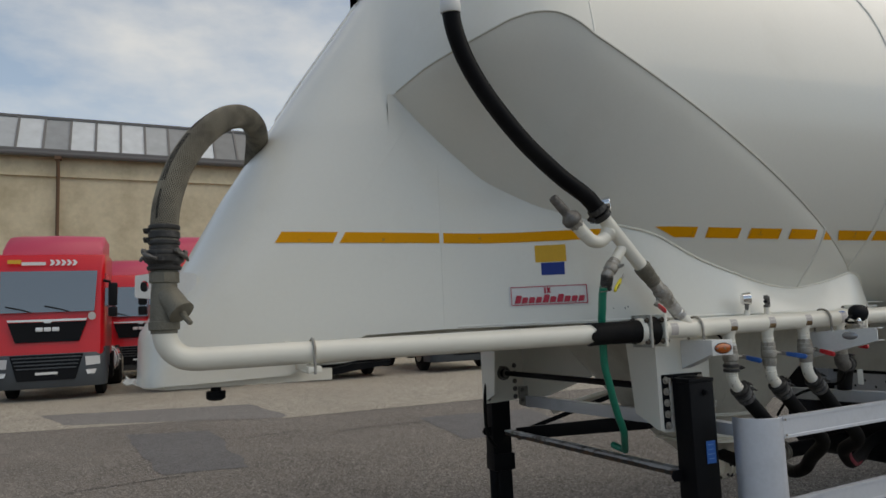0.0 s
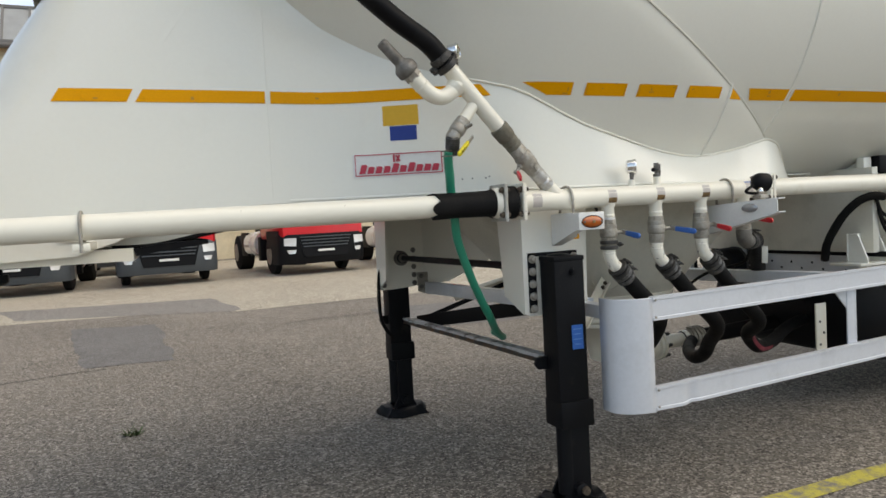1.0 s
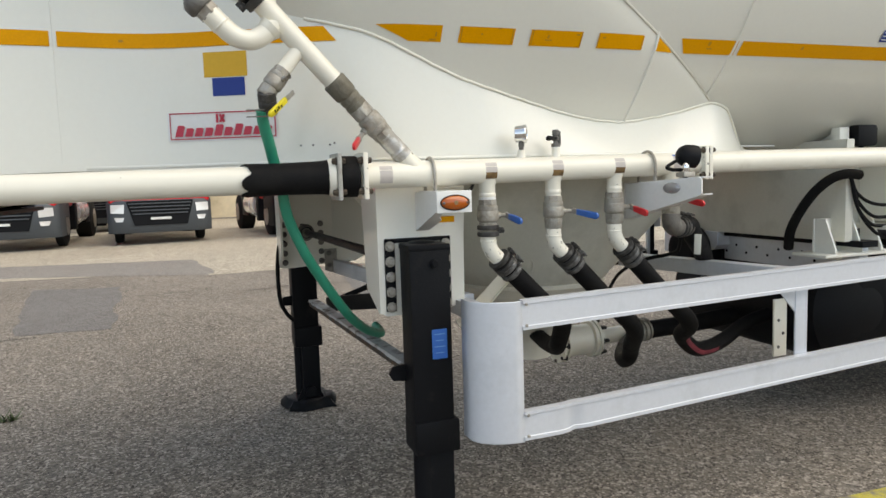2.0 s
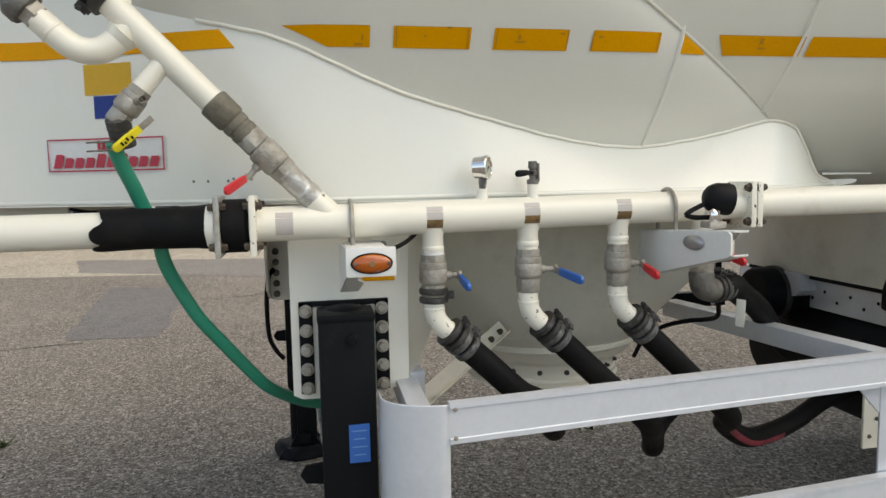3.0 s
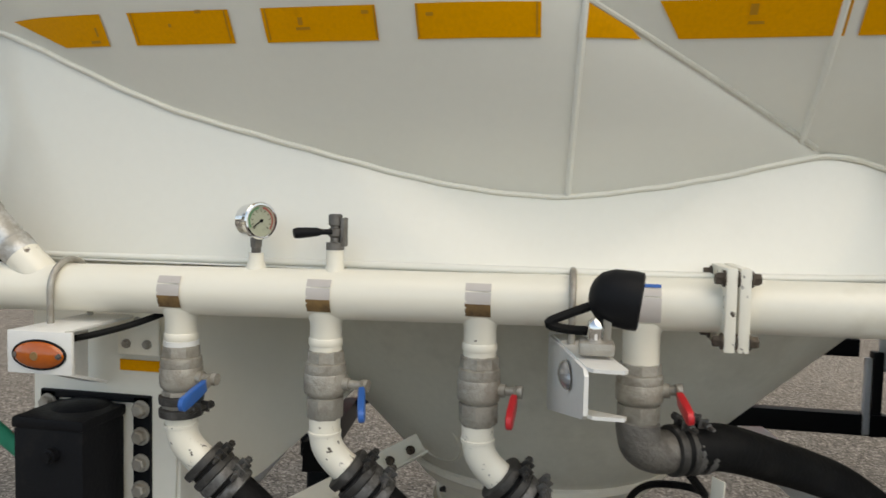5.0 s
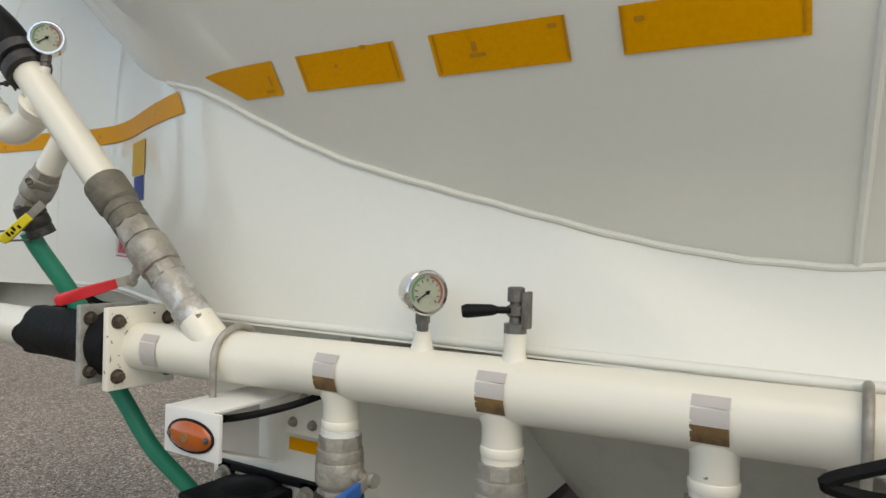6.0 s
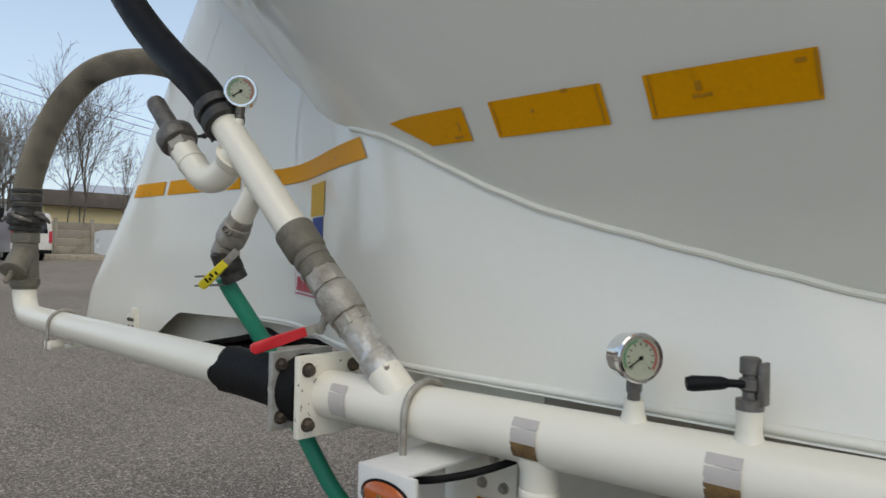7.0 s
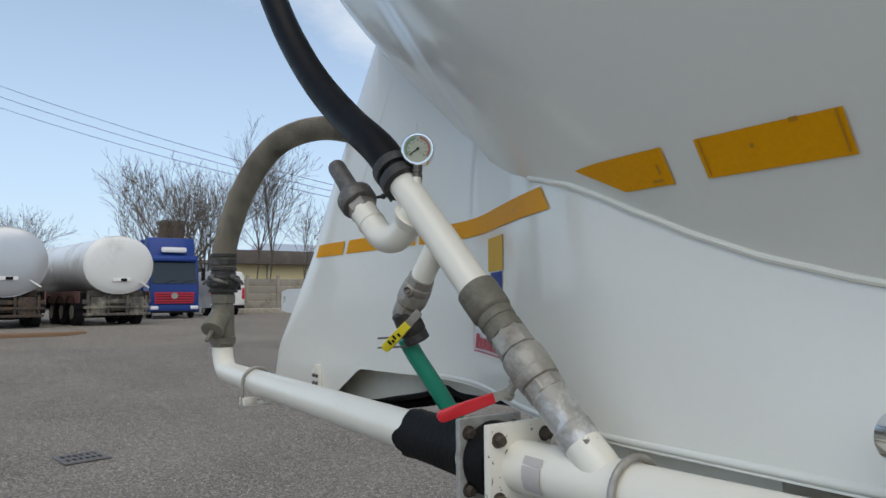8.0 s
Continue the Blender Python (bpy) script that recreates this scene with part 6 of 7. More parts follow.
def red_truck(label, bumper=GREYPLASTIC):
    """A tractor unit that faces -y, with its front at the origin."""
    tr = thing("truck", label, "truck", group="red trucks in a row")
    bm = B()
    prof = [(0.10, 0.86), (0.0, 0.92), (0.04, 1.74), (0.20, 2.72), (0.34, 3.02), (0.8, 3.08), (2.1, 3.06), (2.16, 0.86)]
    for k, (wx, inset) in enumerate(((1.15, 0.0),)):
        rows = []
        for x, s in ((-1.15, 0.93), (-1.10, 1.0), (0, 1.0), (1.10, 1.0), (1.15, 0.93)):
            rows.append([(x, 1.08 + (p - 1.08) * (s if abs(x) > 1.12 else 1.0) + (0.06 if abs(x) > 1.05 and p < 0.5 else 0.0), 2.0 + (q - 2.0) * (0.985 if abs(x) > 1.12 else 1.0)) for p, q in prof])
        vs = sheet(bm, rows, loop=True)
        bm.faces.new(vs[0])
        bm.faces.new(vs[-1])
    cab = part("cab", bm, REDPAINT, tr, "glossy red truck cab")
    bm = B()
    prism(bm, [(-0.98, 0.012, 1.80), (0.98, 0.012, 1.80), (1.02, 0.16, 2.66), (-1.02, 0.16, 2.66)], (0, -0.03, 0))
    ws = part("windscreen", bm, SCREEN, cab, "dark reflecting windscreen")
    for s in (-0.45, 0.35):
        bm = B()
        sweep(bm, [(s + 0.1, -0.03, 1.80), (s - 0.1, -0.03, 1.86), (s - 0.42, -0.015, 1.93)], 0.014, 6)
        part("wiper", bm, DARKPLASTIC, ws)
    bm = B()
    prism(bm, [(-0.82, -0.03, 1.60), (0.82, -0.03, 1.60), (0.66, -0.03, 1.19), (-0.66, -0.03, 1.19)], (0, 0.05, 0))
    gr = part("grille", bm, DARKPLASTIC, cab, "black trapezoid grille with a chrome strip")
    bm = B()
    prism(bm, [(-0.83, -0.05, 1.655), (0.83, -0.05, 1.655), (0.81, -0.05, 1.615), (0.1, -0.05, 1.61), (0.06, -0.05, 1.58), (-0.06, -0.05, 1.58), (-0.1, -0.05, 1.61), (-0.81, -0.05, 1.615)], (0, 0.03, 0))
    part("chrome_strip", bm, LENS, gr)
    bm = B()
    lathe(bm, (0.93, -0.01, 1.70), (0, -1, 0), [(0, 0.085), (0.012, 0.085), (0.013, 0.07)], 20)
    part("round_sticker", bm, PALETAPE, cab)
    bm = B()
    for x in (-0.17, 0.0, 0.17):
        box(bm, (x, -0.04, 1.45), (0.15, 0.03, 0.085), bevel=0.015)
    part("badge_bar", bm, LENS, gr)
    bm = B()
    rows = []
    for x, d in ((-1.2, 0.34), (-1.18, 0.18), (-1.05, 0.04), (-0.8, -0.04), (0, -0.06), (0.8, -0.04), (1.05, 0.04), (1.18, 0.18), (1.2, 0.34)):
        rows.append([(x, d + 0.03, 0.95), (x, d, 0.90), (x, d - 0.01, 0.65), (x, d + 0.01, 0.38), (x, d + 0.08, 0.26), (x, d + 0.5, 0.26), (x, d + 0.5, 0.95)])
    vs = sheet(bm, rows, loop=True)
    bm.faces.new(vs[0])
    bm.faces.new(vs[-1])
    bp = part("bumper", bm, bumper, tr, "grey plastic bumper")
    bm = B()
    prism(bm, [(-0.76, -0.075, 0.935), (0.76, -0.075, 0.935), (0.60, -0.075, 0.42), (-0.60, -0.075, 0.42)], (0, 0.03, 0))
    ig = part("lower_grille", bm, DARKPLASTIC, bp)
    for k in range(4):
        bm = B()
        box(bm, (0, -0.085, 0.88 - 0.072 * k), (1.42 - 0.06 * k, 0.03, 0.025), bevel=0.006)
        part("grille_slat", bm, GREYPLASTIC, bp)
    bm = B()
    box(bm, (0, -0.09, 0.56), (0.46, 0.01, 0.05))
    part("plate_bar", bm, SIGNWHITE, bp)
    for s in (-1, 1):
        bm = B()
        prism(bm, [(s * 0.80, -0.075, 0.87), (s * 1.10, 0.025, 0.87), (s * 1.11, 0.03, 0.70), (s * 0.82, -0.075, 0.68)], (0, 0.03, 0))
        part("headlight", bm, LENS, bp, "clear headlight")
        bm = B()
        prism(bm, [(s * 0.82, -0.08, 0.60), (s * 1.04, 0.01, 0.60), (s * 1.0, 0.0, 0.51), (s * 0.85, -0.075, 0.51)], (0, 0.03, 0))
        part("fog_lamp", bm, LENS, bp)
        bm = B()
        box(bm, (s * 1.36, 0.18, 2.15), (0.20, 0.14, 0.50), bevel=0.05)
        box(bm, (s * 1.36, 0.18, 1.78), (0.20, 0.14, 0.20), bevel=0.04)
        sweep(bm, [(s * 1.14, 0.22, 2.45), (s * 1.3, 0.2, 2.42)], 0.03, 8)
        part("mirror", bm, DARKPLASTIC, cab, "black twin mirror housing")
        bm = B()
        prism(bm, [(s * 1.148, 0.42, 1.92), (s * 1.148, 1.28, 1.92), (s * 1.148, 1.28, 2.62), (s * 1.148, 0.5, 2.62)], (s * 0.012, 0, 0))
        part("side_window", bm, GLASS, cab)
        bm = B()
        prism(bm, [(s * 1.152, 0.30, 0.75), (s * 1.152, 1.4, 0.62), (s * 1.152, 1.4, 1.05), (s * 1.152, 0.30, 1.05)], (s * 0.03, 0, 0))
        part("step_panel", bm, bumper, tr)
        road_wheel(tr, s * 0.98, 1.42)
        road_wheel(tr, s * 0.92, 5.0, w=0.5)
        bm = B()
        lathe(bm, (s * 0.92, 2.45, 0.72), (0, 1, 0), [(0, 0.1), (0.02, 0.33), (0.5, 0.33), (0.51, 0.345), (0.55, 0.345), (0.56, 0.33), (1.28, 0.33), (1.3, 0.1)], 20)
        part("fuel_tank", bm, LENS, tr, "bright silver fuel tank")
        bm = B()
        box(bm, (s * 1.1, 4.05, 0.72), (0.08, 0.75, 0.62), bevel=0.02)
        part("side_box", bm, DARKPLASTIC, tr)
        bm = B()
        box(bm, (s * 1.0, 2.14, 0.62), (0.4, 0.24, 0.6), bevel=0.03)
        part("battery_box", bm, DARKPLASTIC, tr)
    bm = B()
    rows = []
    for x, k in ((-1.08, 0.75), (-1.0, 1.0), (0, 1.04), (1.0, 1.0), (1.08, 0.75)):
        rows.append([(x, 0.55, 3.02), (x, 0.62, 3.02 + 0.16 * k), (x, 0.95, 3.02 + 0.42 * k), (x, 1.7, 3.02 + 0.54 * k), (x, 2.05, 3.02 + 0.52 * k), (x, 2.05, 3.02)])
    vs = sheet(bm, rows, loop=True)
    bm.faces.new(vs[0])
    bm.faces.new(vs[-1])
    part("roof_deflector", bm, PALERED, tr, "pinkish red roof deflector")
    bm = B()
    box(bm, (0, 3.4, 0.85), (0.9, 3.6, 0.25), bevel=0.02)
    box(bm, (0, 4.9, 1.08), (0.9, 0.9, 0.12), bevel=0.03)
    part("chassis", bm, DARKPLASTIC, tr)
    return tr, cab


truck, cab = red_truck("red tractor truck with a grey bumper parked in a row")
TALL = Matrix.Diagonal((1.0, 1.0, 1.14, 1.0))
m1 = pose(-2.53, 18.6, 0.0, 0, 0, -2) @ TALL
truck.matrix_basis = m1
for x, y, r in ((0.87, 18.7, 4), (4.78, 18.6, 8), (-0.72, 25.2, 2), (-6.0, 18.7, -2), (8.3, 18.6, 2)):
    t2 = copy_thing(truck, pose(x, y, ground_z(x, y), 0, 0, r))
    if x == 4.78:
        for o in t2.children:
            if o.name.startswith(("bumper", "step_panel")):
                o.data = o.data.copy()
                o.data.materials[0] = DARKPLASTIC
        tagged(t2, "red tractor truck with a black bumper parked in a row")
# printed marks on the first cab's header
bm = B()
for k in range(5):
    prism(bm, [(-0.02 + 0.12 * k, 0.205, 2.90), (0.05 + 0.12 * k, 0.205, 2.90), (0.10 + 0.12 * k, 0.20, 2.84), (0.05 + 0.12 * k, 0.19, 2.78), (-0.02 + 0.12 * k, 0.19, 2.78), (0.03 + 0.12 * k, 0.20, 2.84)], (0, -0.012, 0))
box(bm, (-0.35, 0.19, 2.82), (0.5, 0.02, 0.07))
part("header_print", bm, SIGNWHITE, cab, "white arrow print")
bm = B()
box(bm, (-0.75, 0.19, 2.86), (0.28, 0.02, 0.08))
part("header_print", bm, YELLOWFILM, cab)

# ---- warehouse ----
wh = thing("warehouse", "long old warehouse with stained ochre render and roof glazing", "building", at=(-3.75, 32.5, -0.36))
wh.scale = (1.25, 1.25, 1.25)
wh.rotation_euler = (0, 0, radians(3.4))
bm = B()
box(bm, (0, 0.15, 3.75), (56, 0.3, 7.5))
box(bm, (0, -0.04, 6.85), (56, 0.12, 0.10))
wall = part("wall", bm, STUCCO, wh, "ochre rendered wall with dark stains")
for x in (-0.3, 8.9, -9.5, 18, -18.5):
    bm = B()
    sweep(bm, [(x, -0.25, 7.45), (x, -0.25, 7.2), (x, -0.16, 7.0), (x, -0.15, 0.4)], 0.055, 10)
    box(bm, (x, -0.28, 7.42), (0.22, 0.2, 0.2), bevel=0.02)
    part("downpipe", bm, material("rusty_downpipe", (0.16, 0.09, 0.05), 0.8), wh, "rusty downpipe")
bm = B()
sweep(bm, [(-28, -0.3, 7.52), (28, -0.3, 7.52)], 0.11, 10)
box(bm, (0, -0.05, 7.62), (56, 0.7, 0.10), bevel=0.01)
part("gutter", bm, ROOFMETAL, wh, "grey metal gutter along the eaves")
tilt = Euler((radians(-38), 0, 0)).to_matrix()
for k in range(70):
    bm = B()
    box(bm, (-28 + 0.8 * k + 0.4, 0.82, 8.44), (0.72, 0.03, 1.92), tilt)
    part("roof_pane", bm, PANEGREY, wh)
    bm = B()
    box(bm, (-28 + 0.8 * k, 0.80, 8.44), (0.07, 0.08, 1.96), tilt)
    part("glazing_bar", bm, ROOFMETAL, wh)
bm = B()
box(bm, (0, 1.45, 9.2), (56, 0.25, 0.10))
prism(bm, [(-28, 0.2, 7.6), (28, 0.2, 7.6), (28, 1.45, 9.16), (-28, 1.45, 9.16)], (0, 0.2, -0.1))
prism(bm, [(-28, 1.5, 9.15), (28, 1.5, 9.15), (28, 14, 8.4), (-28, 14, 8.4)], (0, 0, 0.12))
part("roof", bm, ROOFMETAL, wh)
bm = B()
box(bm, (-3.35, 1.6, 9.25), (0.35, 0.35, 0.9), bevel=0.02)
box(bm, (-3.35, 1.6, 9.75), (0.5, 0.5, 0.12), bevel=0.02)
part("chimney", bm, material("old_brick", (0.2, 0.08, 0.06), 0.9), wh)
for x, z in ((3.1, 5.0), (3.1, 4.75), (6.3, 5.3)):
    bm = B()
    lathe(bm, (x, 0.0, z), (0, -1, 0), [(0, 0.06), (0.04, 0.06)], 10)
    part("wall_vent", bm, DARKPLASTIC, wh)


# ---- tankers, blue truck and van across the yard ----
def tanker(label, at, mat, a, b, length, rz=0.0, grime=DUSTY):
    """A tank semi-trailer, rear end at the origin, running along -x."""
    t = thing("tanker_trailer", label, "trailer", group="tankers across the yard")
    bm = B()
    rows = []
    for s, k in ((-0.14, 0.05), (-0.13, 0.5), (-0.09, 0.8), (-0.03, 0.95), (0.0, 0.985), (0.02, 1.0), (0.3, 1.0), (length - 0.3, 1.0), (length, 0.98), (length + 0.1, 0.8), (length + 0.15, 0.1)):
        rows.append([(-s, a * k * math.copysign(abs(math.cos(q)) ** 0.9, math.cos(q)), b * k * math.copysign(abs(math.sin(q)) ** 0.9, math.sin(q)) + 2.15) for q in (2 * math.pi * j / 48 for j in range(48))])
    vs = sheet(bm, rows, loop=True)
    bm.faces.new(vs[0])
    bm.faces.new(vs[-1])
    body = part("tank", bm, mat, t, smooth=25)
    for s in (0.02, 1.6, 4.0, 6.4):
        if s < length:
            bm = B()
            rows = [[(-s - d, (a + h) * math.cos(q), (b + h) * math.sin(q) + 2.15) for q in (2 * math.pi * j / 48 for j in range(48))] for d, h in ((-0.03, -0.01), (-0.03, 0.012), (0.03, 0.012), (0.03, -0.01))]
            sheet(bm, rows, loop=True)
            part("rib", bm, mat, body)
    bm = B()
    box(bm, (-length / 2, 0, 0.98), (length - 0.4, 0.9, 0.24), bevel=0.02)
    for s in (0.3, 1.5, 3.0, 5.0):
        box(bm, (-s, 0, 1.15), (0.12, 1.9, 0.2), bevel=0.02)
    box(bm, (-0.1, 0, 0.86), (0.12, 2.3, 0.14), bevel=0.02)
    part("chassis", bm, grime, t)
    for s in (1.2, 2.5, 3.8):
        for y in (-1.0, 1.0):
            road_wheel(t, -s, y, 0.5, 0.35, axis="y")
        for y in (-1.05, 1.05):
            bm = B()
            rows = [[(-s + 0.58 * math.cos(q), y + d, 0.5 + 0.6 * math.sin(q)) for d in (-0.2, 0.2)] for q in np.linspace(0.2, math.pi - 0.2, 10)]
            sheet(bm, rows)
            part("mudguard", bm, DARKPLASTIC, t)
    for y in (-1.05, 1.05):
        bm = B()
        box(bm, (-5.3, y, 0.8), (1.6, 0.35, 0.5), bevel=0.04)
        part("locker", bm, TANKGREY, t)
        bm = B()
        box(bm, (-0.16, y * 0.8, 0.72), (0.06, 0.4, 0.16), bevel=0.01)
        part("tail_lamp", bm, grime, t)
        bm = B()
        box(bm, (-0.05, y * 0.62, 0.72), (0.05, 0.5, 0.62), bevel=0.01)
        part("mudflap", bm, grime, t)
        bm = B()
        box(bm, (-4.0, y * 1.13, 1.02), (7.4, 0.05, 0.42), bevel=0.01)
        box(bm, (-6.2, y * 1.13, 0.62), (3.0, 0.05, 0.4), bevel=0.01)
        part("side_panel", bm, material("brown_grime", (0.12, 0.055, 0.048), 0.7, stain=(0.2, 0.16, 0.13), stain_scale=2.0), t, "grimy brown side panel")
        for q, h in ((0.93, 0.72), (0.30, 0.66)):
            bm = B()
            box(bm, (-0.06, y * q, 0.72), (0.10, 0.08, h), bevel=0.01)
            part("frame_post", bm, grime, t)
    bm = B()
    box(bm, (-0.9, 0, 0.74), (0.06, 2.2, 0.9), bevel=0.02)
    part("splash_guard", bm, DARKPLASTIC, t)
    for z in (0.42, 0.66):
        bm = B()
        box(bm, (-0.03, 0, z), (0.10, 2.25, 0.09), bevel=0.015)
        part("underrun_bar", bm, grime, t)
    bm = B()
    box(bm, (-0.5, 0, 0.72), (0.5, 1.3, 0.4), bevel=0.05)
    part("valve_box", bm, grime, t, "dusty valve box under the rear end")
    bm = B()
    box(bm, (0.14, 0.05, 1.62), (0.05, 0.62, 0.12), bevel=0.01)
    bb = part("rear_box", bm, SIGNWHITE, t)
    bm = B()
    box(bm, (0.17, 0.12, 1.62), (0.02, 0.2, 0.1))
    part("rear_plate", bm, DARKPLASTIC, t)
    bm = B()
    sweep(bm, [(0.12, 0.7, 1.55), (0.14, 1.0, 1.35)], 0.03, 6)
    part("rear_handle", bm, SIGNWHITE, t)
    t.matrix_basis = pose(*at, 0, 0, rz)
    return t


def at_ground(x, y, dz=0.0):
    return (x, y, ground_z(x, y) + dz)


tanker("white oval tanker trailer with a dusty rear end", at_ground(-23.6, 6.25), TANKWHITE, 1.17, 1.02, 12.0, 9.0)
tanker("silver round tanker trailer", at_ground(-22.8, 2.80), TANKGREY, 1.2, 1.12, 9.5, 3.0, RUSTBAR)

bt = thing("blue_truck", "blue box truck with a red-accented grille parked by a tanker", "truck")
bm = B()
rows = []
for y in (-1.12, -1.06, 1.06, 1.12):
    k = 0.06 if abs(y) > 1.1 else 0.0
    rows.append([(0.0 - k, y, 0.45), (0.06 - k, y, 1.20), (-0.02 - k, y, 1.58), (-0.20 - k, y, 2.72), (-0.30 - k, y, 2.92), (-0.42 - k, y, 3.02), (-2.0, y, 3.04), (-2.0, y, 0.45)])
vs = sheet(bm, rows, loop=True)
bm.faces.new(vs[0])
bm.faces.new(vs[-1])
bcab = part("cab", bm, BLUEPAINT, bt)
bm = B()
prism(bm, [(-0.03, -1.02, 1.66), (-0.03, 1.02, 1.66), (-0.20, 0.98, 2.68), (-0.20, -0.98, 2.68)], (0.025, 0, 0.005))
bws = part("windscreen", bm, GLASS, bcab)
bm = B()
box(bm, (-0.10, 0, 2.80), (0.30, 2.0, 0.16), bevel=0.05)
part("sun_visor", bm, BLUEPAINT, bcab)
for y in (-0.5, 0.3):
    bm = B()
    sweep(bm, [(0.03, y, 1.64), (0.0, y + 0.3, 1.78), (-0.01, y + 0.55, 1.82)], 0.015, 6)
    part("wiper", bm, DARKPLASTIC, bws)
bm = B()
prism(bm, [(0.062, -0.90, 1.25), (0.062, 0.90, 1.25), (0.052, 0.86, 0.72), (0.052, -0.86, 0.72)], (0.02, 0, 0))
part("grille", bm, SIGNRED, bcab, "dark red slatted grille")
for k in range(4):
    bm = B()
    box(bm, (0.085, 0, 0.80 + 0.12 * k), (0.02, 1.66, 0.03))
    part("grille_slat", bm, DARKPLASTIC, bcab)
bm = B()
lathe(bm, (0.09, 0, 1.08), (1, 0, 0), [(0, 0.15), (0.02, 0.15), (0.022, 0.13), (0.01, 0.12)], 20)
part("round_badge", bm, STEEL, bcab)
bm = B()
box(bm, (0.03, 0, 0.46), (0.16, 2.28, 0.34), bevel=0.04)
bbum = part("bumper", bm, BLUEPAINT, bt)
bm = B()
box(bm, (0.05, 0, 0.33), (0.16, 2.1, 0.10), bevel=0.03)
part("lower_lip", bm, DARKPLASTIC, bbum)
for s in (-1, 1):
    bm = B()
    box(bm, (0.10, s * 0.90, 0.52), (0.03, 0.36, 0.17), bevel=0.02)
    part("headlight", bm, LENS, bbum)
    bm = B()
    box(bm, (-0.05, s * 1.32, 2.1), (0.12, 0.18, 0.62), bevel=0.04)
    part("mirror", bm, DARKPLASTIC, bcab)
    road_wheel(bt, -1.1, s * 0.96, 0.45, 0.28, axis="y")
    road_wheel(bt, -5.2, s * 0.92, 0.45, 0.45, axis="y")
    bm = B()
    prism(bm, [(-0.42, s * 1.118, 1.70), (-1.2, s * 1.118, 1.70), (-1.2, s * 1.118, 2.62), (-0.52, s * 1.118, 2.62)], (0, s * 0.012, 0))
    part("side_window", bm, GLASS, bcab)
bm = B()
rows = [[(-0.75 - k, y, 3.0), (-0.85 - k, y, 3.5), (-1.2, y, 3.92), (-2.0, y, 4.0), (-2.0, y, 3.0)] for y, k in ((-1.08, 0.1), (-1.0, 0.0), (1.0, 0.0), (1.08, 0.1))]
vs = sheet(bm, rows, loop=True)
bm.faces.new(vs[0])
bm.faces.new(vs[-1])
part("roof_deflector", bm, BLUEPAINT, bt)
bm = B()
box(bm, (-0.62, 0.05, 3.30), (0.3, 1.15, 0.26), bevel=0.08)
part("roof_light_box", bm, SIGNWHITE, bt)
bm = B()
box(bm, (-5.2, 0, 2.45), (6.0, 2.4, 2.9), bevel=0.03)
part("cargo_box", bm, BLUEPAINT, bt)
bt.matrix_basis = pose(*at_ground(-31.4, 9.95, 0.02), 0, 0, -3)

van = thing("van", "white panel van with red tail lamps seen from behind", "van")
bm = B()
rows = []
for y, k in ((-1.0, 0.92), (-0.93, 0.99), (-0.5, 1.0), (0.5, 1.0), (0.93, 0.99), (1.0, 0.92)):
    rows.append([(0.0, y, 0.45), (0.0, y, 1.4), (-0.12, y, 2.42 * k), (-0.3, y, 2.52 * k), (-4.0, y, 2.5 * k), (-4.9, y, 1.5), (-5.6, y, 1.2), (-5.7, y, 0.45)])
vs = sheet(bm, rows, loop=True)
bm.faces.new(vs[0])
bm.faces.new(vs[-1])
vb = part("body", bm, TANKWHITE, van)
for s in (-1, 1):
    bm = B()
    box(bm, (0.01, s * 0.92, 1.25), (0.06, 0.16, 0.62), bevel=0.03)
    part("tail_lamp", bm, SIGNRED, vb)
    bm = B()
    prism(bm, [(0.006, s * 0.08, 1.45), (0.006, s * 0.78, 1.45), (-0.10, s * 0.74, 2.2), (-0.10, s * 0.08, 2.2)], (0.012, 0, 0))
    part("rear_window", bm, GLASS, vb)
    bm = B()
    box(bm, (-4.3, s * 1.12, 1.55), (0.14, 0.2, 0.3), bevel=0.04)
    part("mirror", bm, DARKPLASTIC, vb)
    for x in (-0.95, -4.5):
        road_wheel(van, x, s * 0.88, 0.34, 0.22, axis="y")
bm = B()
box(bm, (0.03, 0, 0.5), (0.12, 1.95, 0.2), bevel=0.04)
part("bumper", bm, DARKPLASTIC, van)
van.matrix_basis = pose(*at_ground(-36, 13.9), 0, 0, 8)

# ---- fence, far buildings, wires ----
FX = -42.0
fence = thing("concrete_fence", "grey precast concrete panel fence", "fence", at=(FX, 17.5, ground_z(FX, 17.5) + 0.25))
for k in range(12):
    y = -2.6 + 2.1 * k
    bm = B()
    box(bm, (0, y, 1.0), (0.18, 0.18, 2.5), bevel=0.01)
    part("post", bm, FENCE, fence)
    for j in range(4):
        bm = B()
        box(bm, (0.0, y + 1.05, 0.28 + 0.5 * j), (0.06, 1.92, 0.485), bevel=0.02)
        part("panel", bm, FENCE, fence)
bm = B()
box(bm, (1.2, 11, -0.1), (2.0, 28, 0.34), bevel=0.03)
part("kerb", bm, CONCRETE, fence)
hall = thing("yellow_hall", "low pale yellow hall behind the fence", "building", at=(-70, 42, 0.74))
bm = B()
box(bm, (0, 0, 2.25), (8, 36, 4.5))
part("wall", bm, YELLOWWALL, hall)
bm = B()
box(bm, (0.4, 0, 5.2), (9.5, 37, 1.4), bevel=0.05)
part("roof", bm, material("dark_brown_roof", (0.10, 0.085, 0.075), 0.8, stain=(0.16, 0.14, 0.12), stain_scale=0.6), hall, "dark brown roof edge")
bm = B()
prism(bm, [(2.0, -16, 5.9), (2.0, 17, 5.9), (-3.0, 17, 7.1), (-3.0, -14, 7.1)], (0, 0, 0.2))
